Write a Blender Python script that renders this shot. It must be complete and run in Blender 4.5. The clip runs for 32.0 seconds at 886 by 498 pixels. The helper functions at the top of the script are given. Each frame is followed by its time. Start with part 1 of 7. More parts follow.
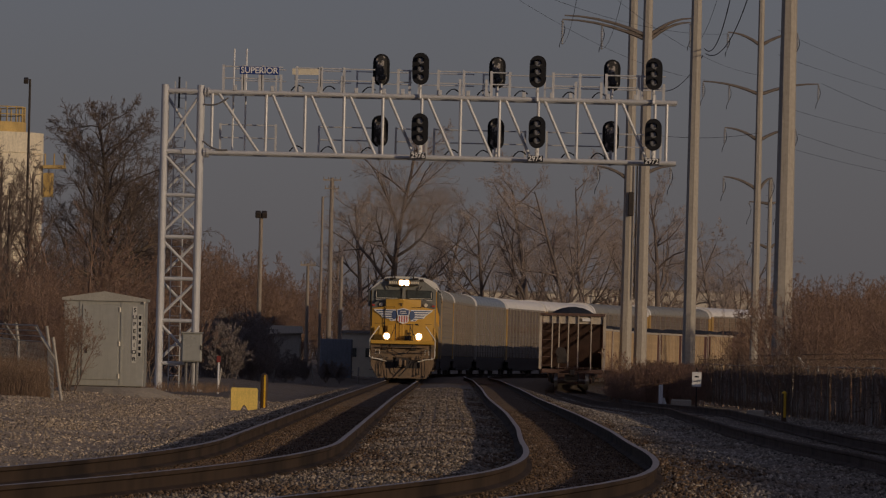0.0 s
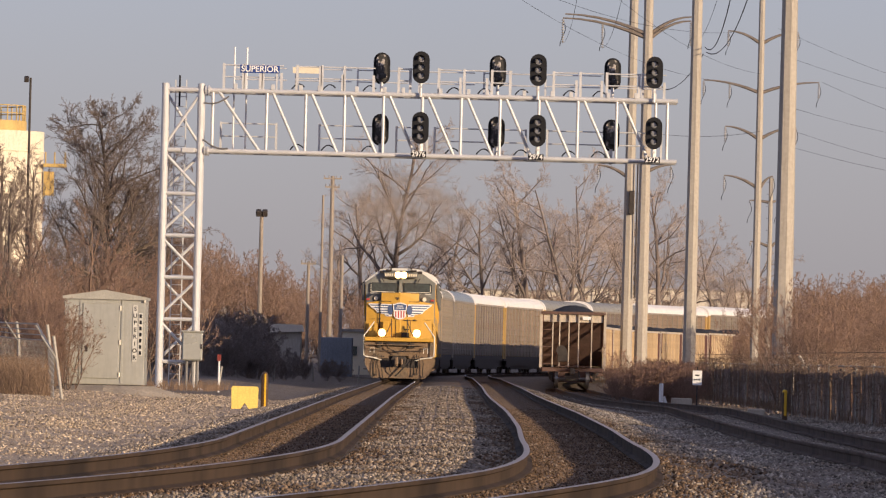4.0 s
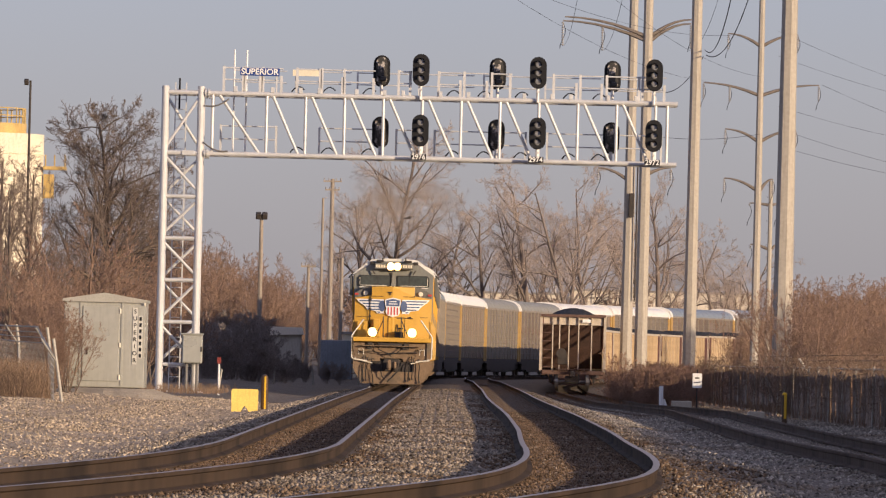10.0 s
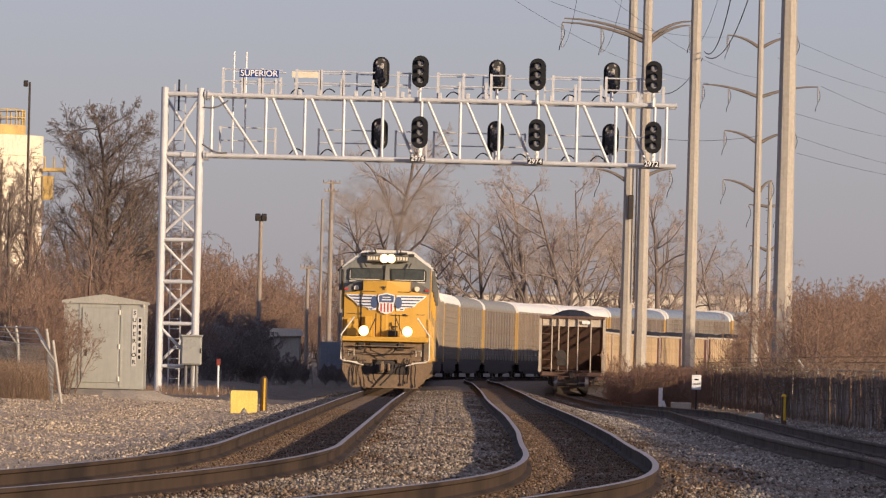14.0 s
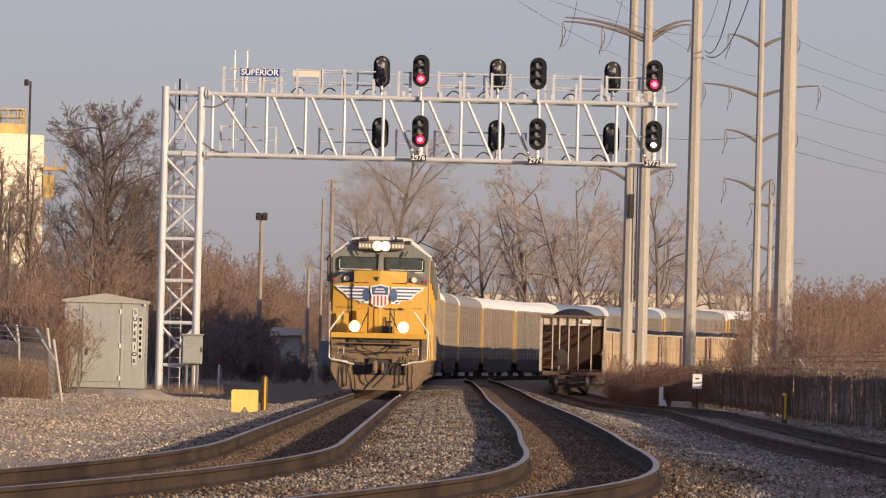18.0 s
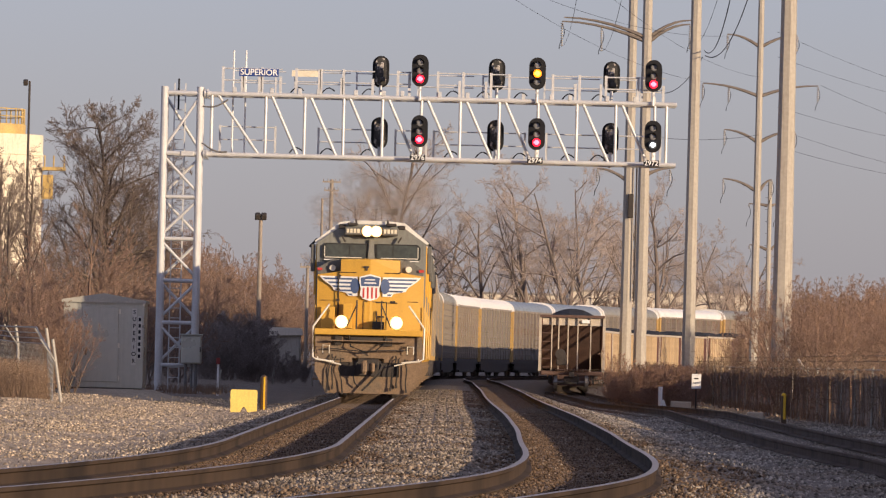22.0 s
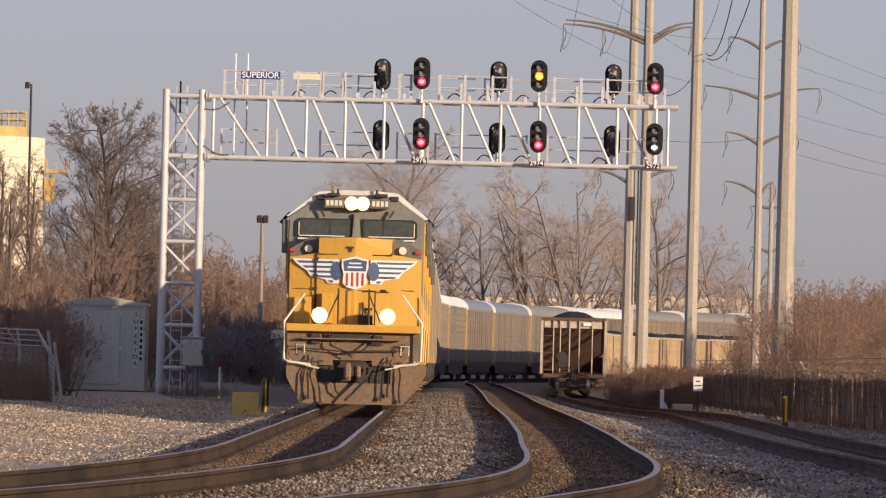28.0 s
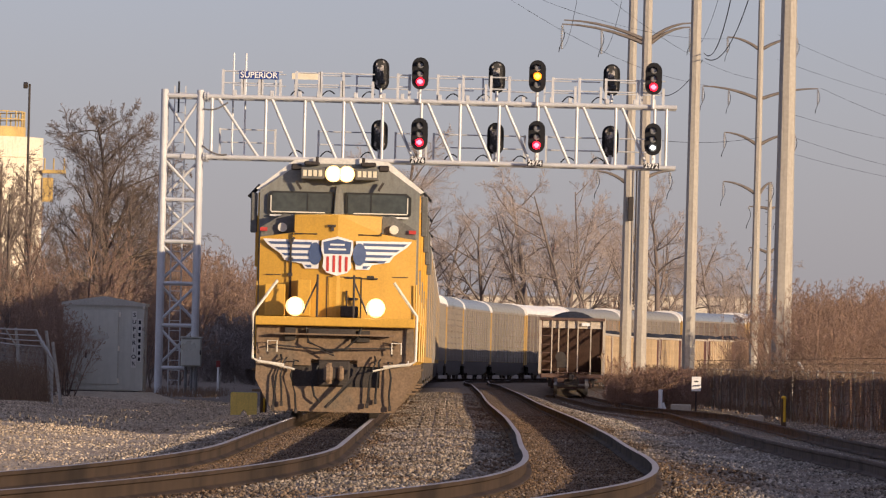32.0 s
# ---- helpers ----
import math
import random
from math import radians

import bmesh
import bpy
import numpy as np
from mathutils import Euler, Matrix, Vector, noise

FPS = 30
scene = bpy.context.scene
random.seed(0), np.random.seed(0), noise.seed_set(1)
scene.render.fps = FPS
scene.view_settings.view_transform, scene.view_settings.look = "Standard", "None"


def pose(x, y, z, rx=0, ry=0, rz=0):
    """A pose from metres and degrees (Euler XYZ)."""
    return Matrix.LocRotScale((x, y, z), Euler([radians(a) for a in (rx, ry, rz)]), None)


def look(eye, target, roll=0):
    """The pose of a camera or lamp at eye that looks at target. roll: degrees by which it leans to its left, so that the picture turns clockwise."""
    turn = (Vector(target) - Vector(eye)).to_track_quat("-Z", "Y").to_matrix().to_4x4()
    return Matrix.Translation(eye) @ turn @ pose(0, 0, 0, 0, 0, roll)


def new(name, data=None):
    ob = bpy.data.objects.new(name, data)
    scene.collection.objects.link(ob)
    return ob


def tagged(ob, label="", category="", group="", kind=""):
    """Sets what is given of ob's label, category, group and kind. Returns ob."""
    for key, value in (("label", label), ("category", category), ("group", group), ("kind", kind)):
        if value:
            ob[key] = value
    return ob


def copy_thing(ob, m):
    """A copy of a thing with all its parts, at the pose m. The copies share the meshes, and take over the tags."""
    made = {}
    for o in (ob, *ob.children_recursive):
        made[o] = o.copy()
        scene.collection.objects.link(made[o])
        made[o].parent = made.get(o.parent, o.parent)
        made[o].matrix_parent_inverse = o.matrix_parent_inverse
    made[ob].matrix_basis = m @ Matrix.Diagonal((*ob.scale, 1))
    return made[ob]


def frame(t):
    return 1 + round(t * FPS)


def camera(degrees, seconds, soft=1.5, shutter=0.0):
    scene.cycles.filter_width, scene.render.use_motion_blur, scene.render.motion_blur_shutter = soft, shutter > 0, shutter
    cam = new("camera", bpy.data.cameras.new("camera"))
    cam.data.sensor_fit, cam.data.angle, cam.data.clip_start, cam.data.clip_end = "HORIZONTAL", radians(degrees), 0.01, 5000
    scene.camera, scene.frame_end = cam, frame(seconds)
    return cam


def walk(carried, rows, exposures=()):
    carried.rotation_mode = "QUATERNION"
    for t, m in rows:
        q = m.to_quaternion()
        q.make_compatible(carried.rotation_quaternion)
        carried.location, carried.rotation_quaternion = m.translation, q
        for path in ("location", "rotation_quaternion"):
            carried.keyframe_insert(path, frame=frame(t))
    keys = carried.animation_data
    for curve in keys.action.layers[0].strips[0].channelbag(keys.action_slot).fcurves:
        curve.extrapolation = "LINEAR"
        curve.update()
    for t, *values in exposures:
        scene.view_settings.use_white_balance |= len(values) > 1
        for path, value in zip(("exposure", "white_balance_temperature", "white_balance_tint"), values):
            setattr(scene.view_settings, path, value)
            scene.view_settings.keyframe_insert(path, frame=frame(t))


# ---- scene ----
# ---------- camera ----------
FOCAL = 13800.0          # focal length for a picture 1568 wide
EYE = 1.1                # metres above the rail heads

# small shake of the tripod head: seconds, sideways, up
SHAKE = [(0.0, -0.8, 0.3), (0.5, 1.6, 3.7), (1.0, 0.0, -0.8), (1.5, 1.6, -2.3), (2.0, 2.2, -2.0), (2.5, 1.1, -4.8),
         (3.0, 2.9, 2.1), (3.5, 0.3, -2.3), (5.5, 0.0, -0.5), (6.0, 0.0, 2.0), (6.5, 0.0, -5.4), (7.0, 0.8, 3.8),
         (7.5, 0.0, -1.8), (8.0, 0.0, -2.3), (8.5, 0.0, 4.9), (9.0, 0.0, -3.8), (9.5, 0.2, 0.9), (10.0, 0.0, 2.6),
         (10.5, 0.0, -5.4), (11.0, 0.0, 5.4), (11.5, -1.5, -0.8), (12.0, 1.4, 0.8), (12.5, 1.4, 12.4), (13.0, -0.5, 2.3),
         (13.5, 0.8, 10.0), (14.0, -1.2, 5.4), (14.5, 0.0, -0.9), (16.5, 0.0, 8.0), (17.0, -3.0, 2.3), (17.5, -1.5, 10.0),
         (18.0, 0.0, 3.8), (18.5, -1.5, 2.8), (19.0, 0.0, 11.3), (19.5, 0.0, 3.2), (20.0, 1.6, 11.3), (20.5, 0.0, 8.3),
         (21.0, 0.0, -5.7), (21.5, -1.5, 9.8), (22.0, -1.5, 3.7), (22.5, -2.1, 2.8), (23.0, -6.0, 9.8), (23.5, -1.5, 1.1),
         (24.0, 0.6, 12.9), (24.5, -2.6, 11.3), (25.0, 0.0, 0.3), (25.5, -3.0, 11.3), (27.5, -3.0, 2.1), (28.0, 1.4, 8.4),
         (28.5, -1.8, 7.8), (29.0, -1.5, 2.1), (29.5, -0.8, 11.9), (30.0, -3.0, 3.7), (30.5, -1.5, 4.4), (31.0, -1.5, 12.9),
         (31.5, -1.7, -0.9), (32.0, -1.5, 8.6)]


def aim(sx, sy):
    return pose(0, 0, EYE, 90 + math.degrees((194 + sy) / FOCAL), -1.4, math.degrees((sx - 5.0) / FOCAL))


cam = camera(2 * math.degrees(math.atan(784 / FOCAL)), 32.0, soft=1.22)
walk(cam, [(t, aim(a, b)) for t, a, b in SHAKE],
     exposures=[(0.0, -1.9), (0.4, -0.5), (0.8, -0.05), (1.0, 0.0), (32.0, 0.0)])

# ---------- world and sun ----------
SUN_AZ, SUN_EL = 44.0, 8.5      # degrees from +x towards -y, and above the ground
sun_way = Vector((math.cos(radians(SUN_EL)) * math.cos(radians(SUN_AZ)),
                  -math.cos(radians(SUN_EL)) * math.sin(radians(SUN_AZ)), math.sin(radians(SUN_EL))))
world = bpy.data.worlds.new("world")
scene.world = world
world.use_nodes = True
wn = world.node_tree.nodes
sky = wn.new("ShaderNodeTexSky")
sky.sky_type, sky.sun_disc = "NISHITA", False
sky.sun_elevation = radians(SUN_EL)
sky.sun_rotation = math.atan2(sun_way.x, sun_way.y)
sky.air_density, sky.dust_density, sky.ozone_density = 1.0, 1.0, 3.0
wn["Background"].inputs["Strength"].default_value = 0.13
haze = wn.new("ShaderNodeMix")          # thin grey winter haze over the clear sky
haze.data_type = "RGBA"
haze.inputs["Factor"].default_value = 0.45
haze.inputs[7].default_value = (3.78, 3.60, 4.02, 1)
cool = wn.new("ShaderNodeMix")
cool.data_type, cool.blend_type = "RGBA", "MULTIPLY"
cool.inputs["Factor"].default_value = 1.0
cool.inputs[7].default_value = (1.22, 1.12, 1.68, 1)
world.node_tree.links.new(sky.outputs[0], cool.inputs[6])
world.node_tree.links.new(cool.outputs[2], haze.inputs[6])
world.node_tree.links.new(haze.outputs[2], wn["Background"].inputs["Color"])
sun = new("sun", bpy.data.lights.new("sun", "SUN"))
sun.data.energy, sun.data.angle, sun.data.color = 5.2, radians(0.6), (1.0, 0.78, 0.54)
sun.matrix_world = look(sun_way * 50, (0, 0, 0))


# ---------- materials ----------
def material(name, color, rough=0.8, metal=0.0, vary=0.25, scale=4.0, fine=60.0, bump=0.2, dist=0.02, second=None, mask=(0.5, 0.65),
             stretch=(1, 1, 1), rnd=0.0, streak=0.0, spec=0.4):
    """Base colour varied at two scales, optional second colour in patches, streaks of dirt running down, fine relief."""
    m = bpy.data.materials.new(name)
    m.use_nodes = True
    nt = m.node_tree
    n, l = nt.nodes, nt.links
    b = n["Principled BSDF"]
    b.inputs["Roughness"].default_value = rough
    b.inputs["Metallic"].default_value = metal
    b.inputs["Specular IOR Level"].default_value = spec
    tc = n.new("ShaderNodeTexCoord")
    mp = n.new("ShaderNodeMapping")
    mp.inputs["Scale"].default_value = stretch
    l.new(tc.outputs["Object"], mp.inputs[0])

    def noise_node(s, d=4.0):
        q = n.new("ShaderNodeTexNoise")
        q.inputs["Scale"].default_value, q.inputs["Detail"].default_value = s, d
        l.new(mp.outputs[0], q.inputs["Vector"])
        return q

    def ramp(src, a, c, lo, hi):
        r = n.new("ShaderNodeMapRange")
        r.inputs["From Min"].default_value, r.inputs["From Max"].default_value = a, c
        r.inputs["To Min"].default_value, r.inputs["To Max"].default_value = lo, hi
        l.new(src, r.inputs["Value"])
        return r.outputs[0]

    def mix(fac, a, c, kind="MIX"):
        x = n.new("ShaderNodeMix")
        x.data_type, x.blend_type = "RGBA", kind
        for sock, v in ((x.inputs["Factor"], fac), (x.inputs[6], a), (x.inputs[7], c)):
            if hasattr(v, "links") or hasattr(v, "is_linked"):
                l.new(v, sock)
            elif isinstance(v, tuple):
                sock.default_value = (*v, 1)
            else:
                sock.default_value = v
        return x.outputs[2]

    big, small = noise_node(scale), noise_node(fine)
    col = color
    if second:
        col = mix(ramp(big.outputs[0], mask[0], mask[1], 0, 1), color, second)
    v1 = ramp(small.outputs[0], 0.3, 0.7, 1 - vary, 1 + vary)
    v2 = ramp(big.outputs[0], 0.3, 0.7, 1 - vary * 0.7, 1 + vary * 0.7)
    mul = n.new("ShaderNodeMath")
    mul.operation = "MULTIPLY"
    l.new(v1, mul.inputs[0])
    l.new(v2, mul.inputs[1])
    fac = mul.outputs[0]
    if rnd:
        oi = n.new("ShaderNodeObjectInfo")
        m2 = n.new("ShaderNodeMath")
        m2.operation = "MULTIPLY"
        l.new(fac, m2.inputs[0])
        l.new(ramp(oi.outputs["Random"], 0, 1, 1 - rnd, 1 + rnd), m2.inputs[1])
        fac = m2.outputs[0]
    comb = n.new("ShaderNodeCombineXYZ")
    for i in range(3):
        l.new(fac, comb.inputs[i])
    out = mix(1.0, col, comb.outputs[0], "MULTIPLY")
    if streak:
        mp2 = n.new("ShaderNodeMapping")
        mp2.inputs["Scale"].default_value = (7, 7, 0.5)
        l.new(tc.outputs["Object"], mp2.inputs[0])
        q = n.new("ShaderNodeTexNoise")
        q.inputs["Scale"].default_value, q.inputs["Detail"].default_value = 2.0, 5.0
        l.new(mp2.outputs[0], q.inputs["Vector"])
        out = mix(ramp(q.outputs[0], 0.5, 0.75, 0, streak), out, (0.09, 0.065, 0.045))
    l.new(out, b.inputs["Base Color"])
    if bump:
        bp = n.new("ShaderNodeBump")
        bp.inputs["Strength"].default_value, bp.inputs["Distance"].default_value = bump, dist
        l.new(small.outputs[0], bp.inputs["Height"])
        l.new(bp.outputs[0], b.inputs["Normal"])
    l.new(ramp(big.outputs[0], 0.3, 0.7, max(rough - 0.08, 0.02), min(rough + 0.08, 1)), b.inputs["Roughness"])
    return m


def island(m, lo=0.55, hi=1.5):
    """Vary each loose piece of a mesh on its own."""
    n, l = m.node_tree.nodes, m.node_tree.links
    b = n["Principled BSDF"]
    src = b.inputs["Base Color"].links[0].from_socket
    g = n.new("ShaderNodeNewGeometry")
    r = n.new("ShaderNodeMapRange")
    r.inputs["To Min"].default_value, r.inputs["To Max"].default_value = lo, hi
    l.new(g.outputs["Random Per Island"], r.inputs["Value"])
    x = n.new("ShaderNodeMix")
    x.data_type, x.blend_type = "RGBA", "MULTIPLY"
    x.inputs["Factor"].default_value = 1.0
    c = n.new("ShaderNodeCombineXYZ")
    for i in range(3):
        l.new(r.outputs[0], c.inputs[i])
    l.new(src, x.inputs[6])
    l.new(c.outputs[0], x.inputs[7])
    l.new(x.outputs[2], b.inputs["Base Color"])
    return m


def glow(name, color, strength):
    m = bpy.data.materials.new(name)
    m.use_nodes = True
    b = m.node_tree.nodes["Principled BSDF"]
    b.inputs["Base Color"].default_value = (*color, 1)
    b.inputs["Emission Color"].default_value = (*color, 1)
    b.inputs["Emission Strength"].default_value = strength
    return m


GROUND = material("dirt_and_gravel", (0.22, 0.178, 0.138), 0.95, spec=0.1, vary=0.35, scale=0.5, fine=14, bump=0.7, dist=0.05, second=(0.13, 0.10, 0.075))
STONE = island(material("ballast_stone", (0.30, 0.245, 0.188), 0.9, spec=0.15, vary=0.3, scale=0.3, fine=20, bump=0.0, second=(0.15, 0.105, 0.07), mask=(0.45, 0.6)), 0.28, 1.7)
# Lightened against the shade here; darker patches paint dappled shade as well as dirt.
PALE_STONE = island(material("shade_lifted_ballast", (0.37, 0.32, 0.26), 0.9, spec=0.15, vary=0.3, scale=0.16, fine=20, bump=0.0, second=(0.19, 0.145, 0.105), mask=(0.48, 0.64)), 0.3, 1.65)
LOT_STONE = island(material("lot_stone", (0.52, 0.41, 0.29), 0.9, spec=0.15, vary=0.2, scale=0.3, fine=20, bump=0.0, second=(0.36, 0.275, 0.19), mask=(0.42, 0.6)), 0.3, 1.6)
# The next two vary in darker patches several metres long.
INNER_STONE = island(material("brown_fouled_ballast", (0.165, 0.108, 0.068), 0.95, spec=0.1, vary=0.3, scale=0.12, fine=20, bump=0.0, second=(0.11, 0.075, 0.050), mask=(0.45, 0.6)), 0.35, 1.7)
BED = material("patchy_track_bed", (0.17, 0.11, 0.068), 0.95, spec=0.1, vary=0.3, scale=0.12, fine=14, bump=0.6, dist=0.04, second=(0.075, 0.052, 0.036), mask=(0.42, 0.6))
LOT = material("pale_gravel_lot", (0.49, 0.385, 0.275), 0.95, spec=0.1, vary=0.42, scale=0.35, fine=9, bump=0.9, dist=0.08, second=(0.33, 0.25, 0.175), mask=(0.45, 0.6))
RAIL_SIDE = material("rusty_rail", (0.068, 0.046, 0.031), 0.85, spec=0.1, vary=0.14, scale=0.35, fine=2.5, bump=0.2, dist=0.004, second=(0.030, 0.022, 0.017), mask=(0.45, 0.65), stretch=(1, 1, 0.5))
RAIL_DULL = material("dull_siding_rail", (0.115, 0.080, 0.058), 0.9, spec=0.1, vary=0.3, scale=0.6, fine=7, bump=0.2, dist=0.004, second=(0.06, 0.044, 0.034), mask=(0.45, 0.65), stretch=(1, 1, 0.5))
RAIL_TOP = material("worn_rail_head", (0.31, 0.25, 0.205), 0.50, metal=0.1, spec=0.3, vary=0.2, scale=2, fine=40, bump=0.04, dist=0.002)
TIE = material("weathered_tie", (0.16, 0.108, 0.07), 0.9, vary=0.4, scale=3, fine=30, bump=0.5, dist=0.01, rnd=0.35)
GALV = material("galvanised_steel", (0.56, 0.55, 0.535), 0.45, metal=0.1, vary=0.10, scale=2, fine=30, bump=0.05, dist=0.003, spec=0.5)
CONCRETE = material("pole_concrete", (0.41, 0.365, 0.30), 0.85, vary=0.08, scale=0.5, fine=8, bump=0.1, dist=0.01, streak=0.28)
BLACK = material("black_paint", (0.016, 0.016, 0.018), 0.7, spec=0.2, vary=0.3, scale=5, fine=40, bump=0.05, dist=0.003)
YELLOW = material("loco_yellow", (0.60, 0.335, 0.05), 0.42, vary=0.08, scale=1.2, fine=30, bump=0.03, dist=0.003, streak=0.1)
CAB_GREY = material("loco_grey", (0.20, 0.20, 0.175), 0.5, vary=0.12, scale=1.5, fine=30, bump=0.04, dist=0.003, streak=0.25)


# ---------- mesh helpers ----------
def part(name, bm, mat, parent=None, label="", smooth=False):
    """Links a bmesh as ONE mesh object, under a thing or a part."""
    me = bpy.data.meshes.new(name)
    bm.to_mesh(me)
    bm.free()
    for m in (mat if isinstance(mat, (list, tuple)) else [mat]):
        me.materials.append(m)
    if smooth:
        me.polygons.foreach_set("use_smooth", [True] * len(me.polygons))
    ob = new(name, me)
    ob.parent = parent
    if label:
        ob["label"] = label
    return ob


def again(ob, m, parent=None):
    """A second piece on the same mesh, at the pose m."""
    o = ob.copy()
    scene.collection.objects.link(o)
    o.parent = parent if parent else ob.parent
    o.matrix_basis = m
    return o


def empty(name, m, label, category, group="", kind=""):
    e = new(name)
    e.empty_display_size = 0.1
    e.matrix_basis = m
    return tagged(e, label, category, group, kind)


def box(bm, x, y, z, sx, sy, sz, bevel=0.0, m=None, mat=0):
    """A box centred at x, y, z."""
    r = bmesh.ops.create_cube(bm, size=1.0)
    vs = r["verts"]
    bmesh.ops.scale(bm, vec=(sx, sy, sz), verts=vs)
    if bevel:
        es = list({e for v in vs for e in v.link_edges})
        out = bmesh.ops.bevel(bm, geom=es, offset=bevel, segments=1, affect="EDGES")
        vs = list({v for f in out["faces"] for v in f.verts} | {v for v in vs if v.is_valid})
    mm = Matrix.Translation((x, y, z)) @ (m if m else Matrix.Identity(4))
    bmesh.ops.transform(bm, matrix=mm, verts=vs)
    if mat:
        for f in {f for v in vs for f in v.link_faces}:
            f.material_index = mat
    return vs


def tube(bm, p, q, r, seg=8, r2=None, caps=True):
    """A round bar from p to q."""
    p, q = Vector(p), Vector(q)
    d = q - p
    m = Matrix.Translation((p + q) / 2) @ d.to_track_quat("Z", "Y").to_matrix().to_4x4()
    return bmesh.ops.create_cone(bm, cap_ends=caps, segments=seg, radius1=r, radius2=r if r2 is None else r2, depth=d.length, matrix=m)["verts"]


def bar(bm, p, q, w, h):
    """A rectangular bar from p to q."""
    p, q = Vector(p), Vector(q)
    d = q - p
    m = d.to_track_quat("Y", "Z").to_matrix().to_4x4()
    c = (p + q) / 2
    return box(bm, c.x, c.y, c.z, w, d.length, h, m=m)


def chain(bm, pts, r, seg=6):
    """One bent round bar through the points."""
    pts = [Vector(p) for p in pts]
    rings = []
    for i, p in enumerate(pts):
        d = (pts[min(i + 1, len(pts) - 1)] - pts[max(i - 1, 0)]).normalized()
        ref = Vector((0, 0, 1)) if abs(d.z) < 0.95 else Vector((0, 1, 0))
        u = d.cross(ref).normalized()
        w = d.cross(u)
        rings.append([bm.verts.new(p + r * (math.cos(2 * math.pi * k / seg) * u + math.sin(2 * math.pi * k / seg) * w)) for k in range(seg)])
    fs = []
    for a, b in zip(rings, rings[1:]):
        da = min(range(seg), key=lambda q: (b[q].co - a[0].co).length)
        for k in range(seg):
            j = (k + 1) % seg
            fs.append(bm.faces.new((a[k], a[j], b[(j + da) % seg], b[(k + da) % seg])))
    fs += [bm.faces.new(rings[0]), bm.faces.new(rings[-1])]
    bmesh.ops.recalc_face_normals(bm, faces=fs)


def prism(bm, outline, depth, m=None, mat=0):
    """An outline of (x, z) points facing -y, pushed back by depth."""
    mm = m if m else Matrix.Identity(4)
    a = [bm.verts.new(mm @ Vector((x, 0, z))) for x, z in outline]
    b = [bm.verts.new(mm @ Vector((x, depth, z))) for x, z in outline]
    fs = [bm.faces.new(a), bm.faces.new(b[::-1])]
    for i in range(len(a)):
        j = (i + 1) % len(a)
        fs.append(bm.faces.new((a[j], a[i], b[i], b[j])))
    for f in fs:
        f.material_index = mat
    bmesh.ops.recalc_face_normals(bm, faces=fs)
    return a + b


def loft(bm, sections, cap=True, mat=0):
    """Skin through sections (y, [(x, z), ...]) that have equal numbers of points."""
    rings = [[bm.verts.new((x, y, z)) for x, z in pts] for y, pts in sections]
    fs = []
    for a, b in zip(rings, rings[1:]):
        for i in range(len(a)):
            j = (i + 1) % len(a)
            fs.append(bm.faces.new((a[i], a[j], b[j], b[i])))
    if cap:
        fs += [bm.faces.new(rings[0][::-1]), bm.faces.new(rings[-1])]
    for f in fs:
        f.material_index = mat
    bmesh.ops.recalc_face_normals(bm, faces=fs)
    return fs


def raw_mesh(name, verts, faces, mat, parent=None, label=""):
    """A mesh from arrays: verts n x 3, faces m x 3."""
    me = bpy.data.meshes.new(name)
    verts, faces = np.asarray(verts, np.float32), np.asarray(faces, np.int32)
    me.vertices.add(len(verts))
    me.vertices.foreach_set("co", verts.ravel())
    k = faces.shape[1]
    me.loops.add(faces.size)
    me.loops.foreach_set("vertex_index", faces.ravel())
    me.polygons.add(len(faces))
    me.polygons.foreach_set("loop_start", np.arange(0, faces.size, k, dtype=np.int32))
    me.update(calc_edges=True)
    me.materials.append(mat)
    ob = new(name, me)
    ob.parent = parent
    if label:
        ob["label"] = label
    return ob


def lettering(name, text, size, m, mat, parent, label="", depth=0.004):
    c = bpy.data.curves.new(name, "FONT")
    c.body, c.size, c.align_x, c.align_y, c.extrude = text, size, "CENTER", "CENTER", depth
    c.offset = size * 0.018
    c.materials.append(mat)
    o = new(name, c)
    o.parent = parent
    o.matrix_basis = m
    if label:
        o["label"] = label
    return o


# ---------- the line of the tracks ----------
def line_x(y):
    """Where the middle of the train's track lies, y metres ahead of the camera."""
    x = -2.02
    if y < 101.8:
        x -= (101.8 - max(y, -60)) ** 2 / 690
    if y > 215:
        x += 0.0013 * (y - 215)
    if y > 497.6:
        d = min(y, 850) - 497.6
        x += 4.65e-4 * d ** 2 + 6.13e-7 * d ** 3 + max(0, y - 850) * 0.555
    return x


def line_z(y):
    """The line climbs a little in the distance."""
    return min(0.63 * (max(y - 600, 0) / 147) ** 1.5, 1.2)


def track_point(y, off):
    """A point beside the line, off metres to its right, and the heading there."""
    s = (line_x(y + 0.5) - line_x(y - 0.5))
    k = 1 / math.hypot(1, s)
    return line_x(y) + off * k, y - off * s * k, math.atan2(s, 1)


# old tracks wander a little: metres ahead, metres to the right
WAVER_SECOND = ((55, 0.0), (65, 0.02), (70, 0.08), (74, 0.16), (80, 0.14), (85, 0.05), (90, -0.02), (95, -0.09), (100, -0.11),
                (107, -0.08), (114, -0.03), (126, 0.07), (145, 0.14), (165, 0.20), (240, 0.20), (300, 0.30), (420, 0.30), (470, 0.0))
WAVER_THIRD = ((70, 0.2), (96, 0.10), (104, 0.0), (110, -0.09), (118, -0.15), (128, -0.16), (137, -0.13), (150, -0.04), (165, 0.10),
               (180, 0.20), (197, 0.36), (235, 0.36), (300, 0.10), (340, 0.0))


def waver(rows, y):
    return float(np.interp(y, [r[0] for r in rows], [r[1] for r in rows]))


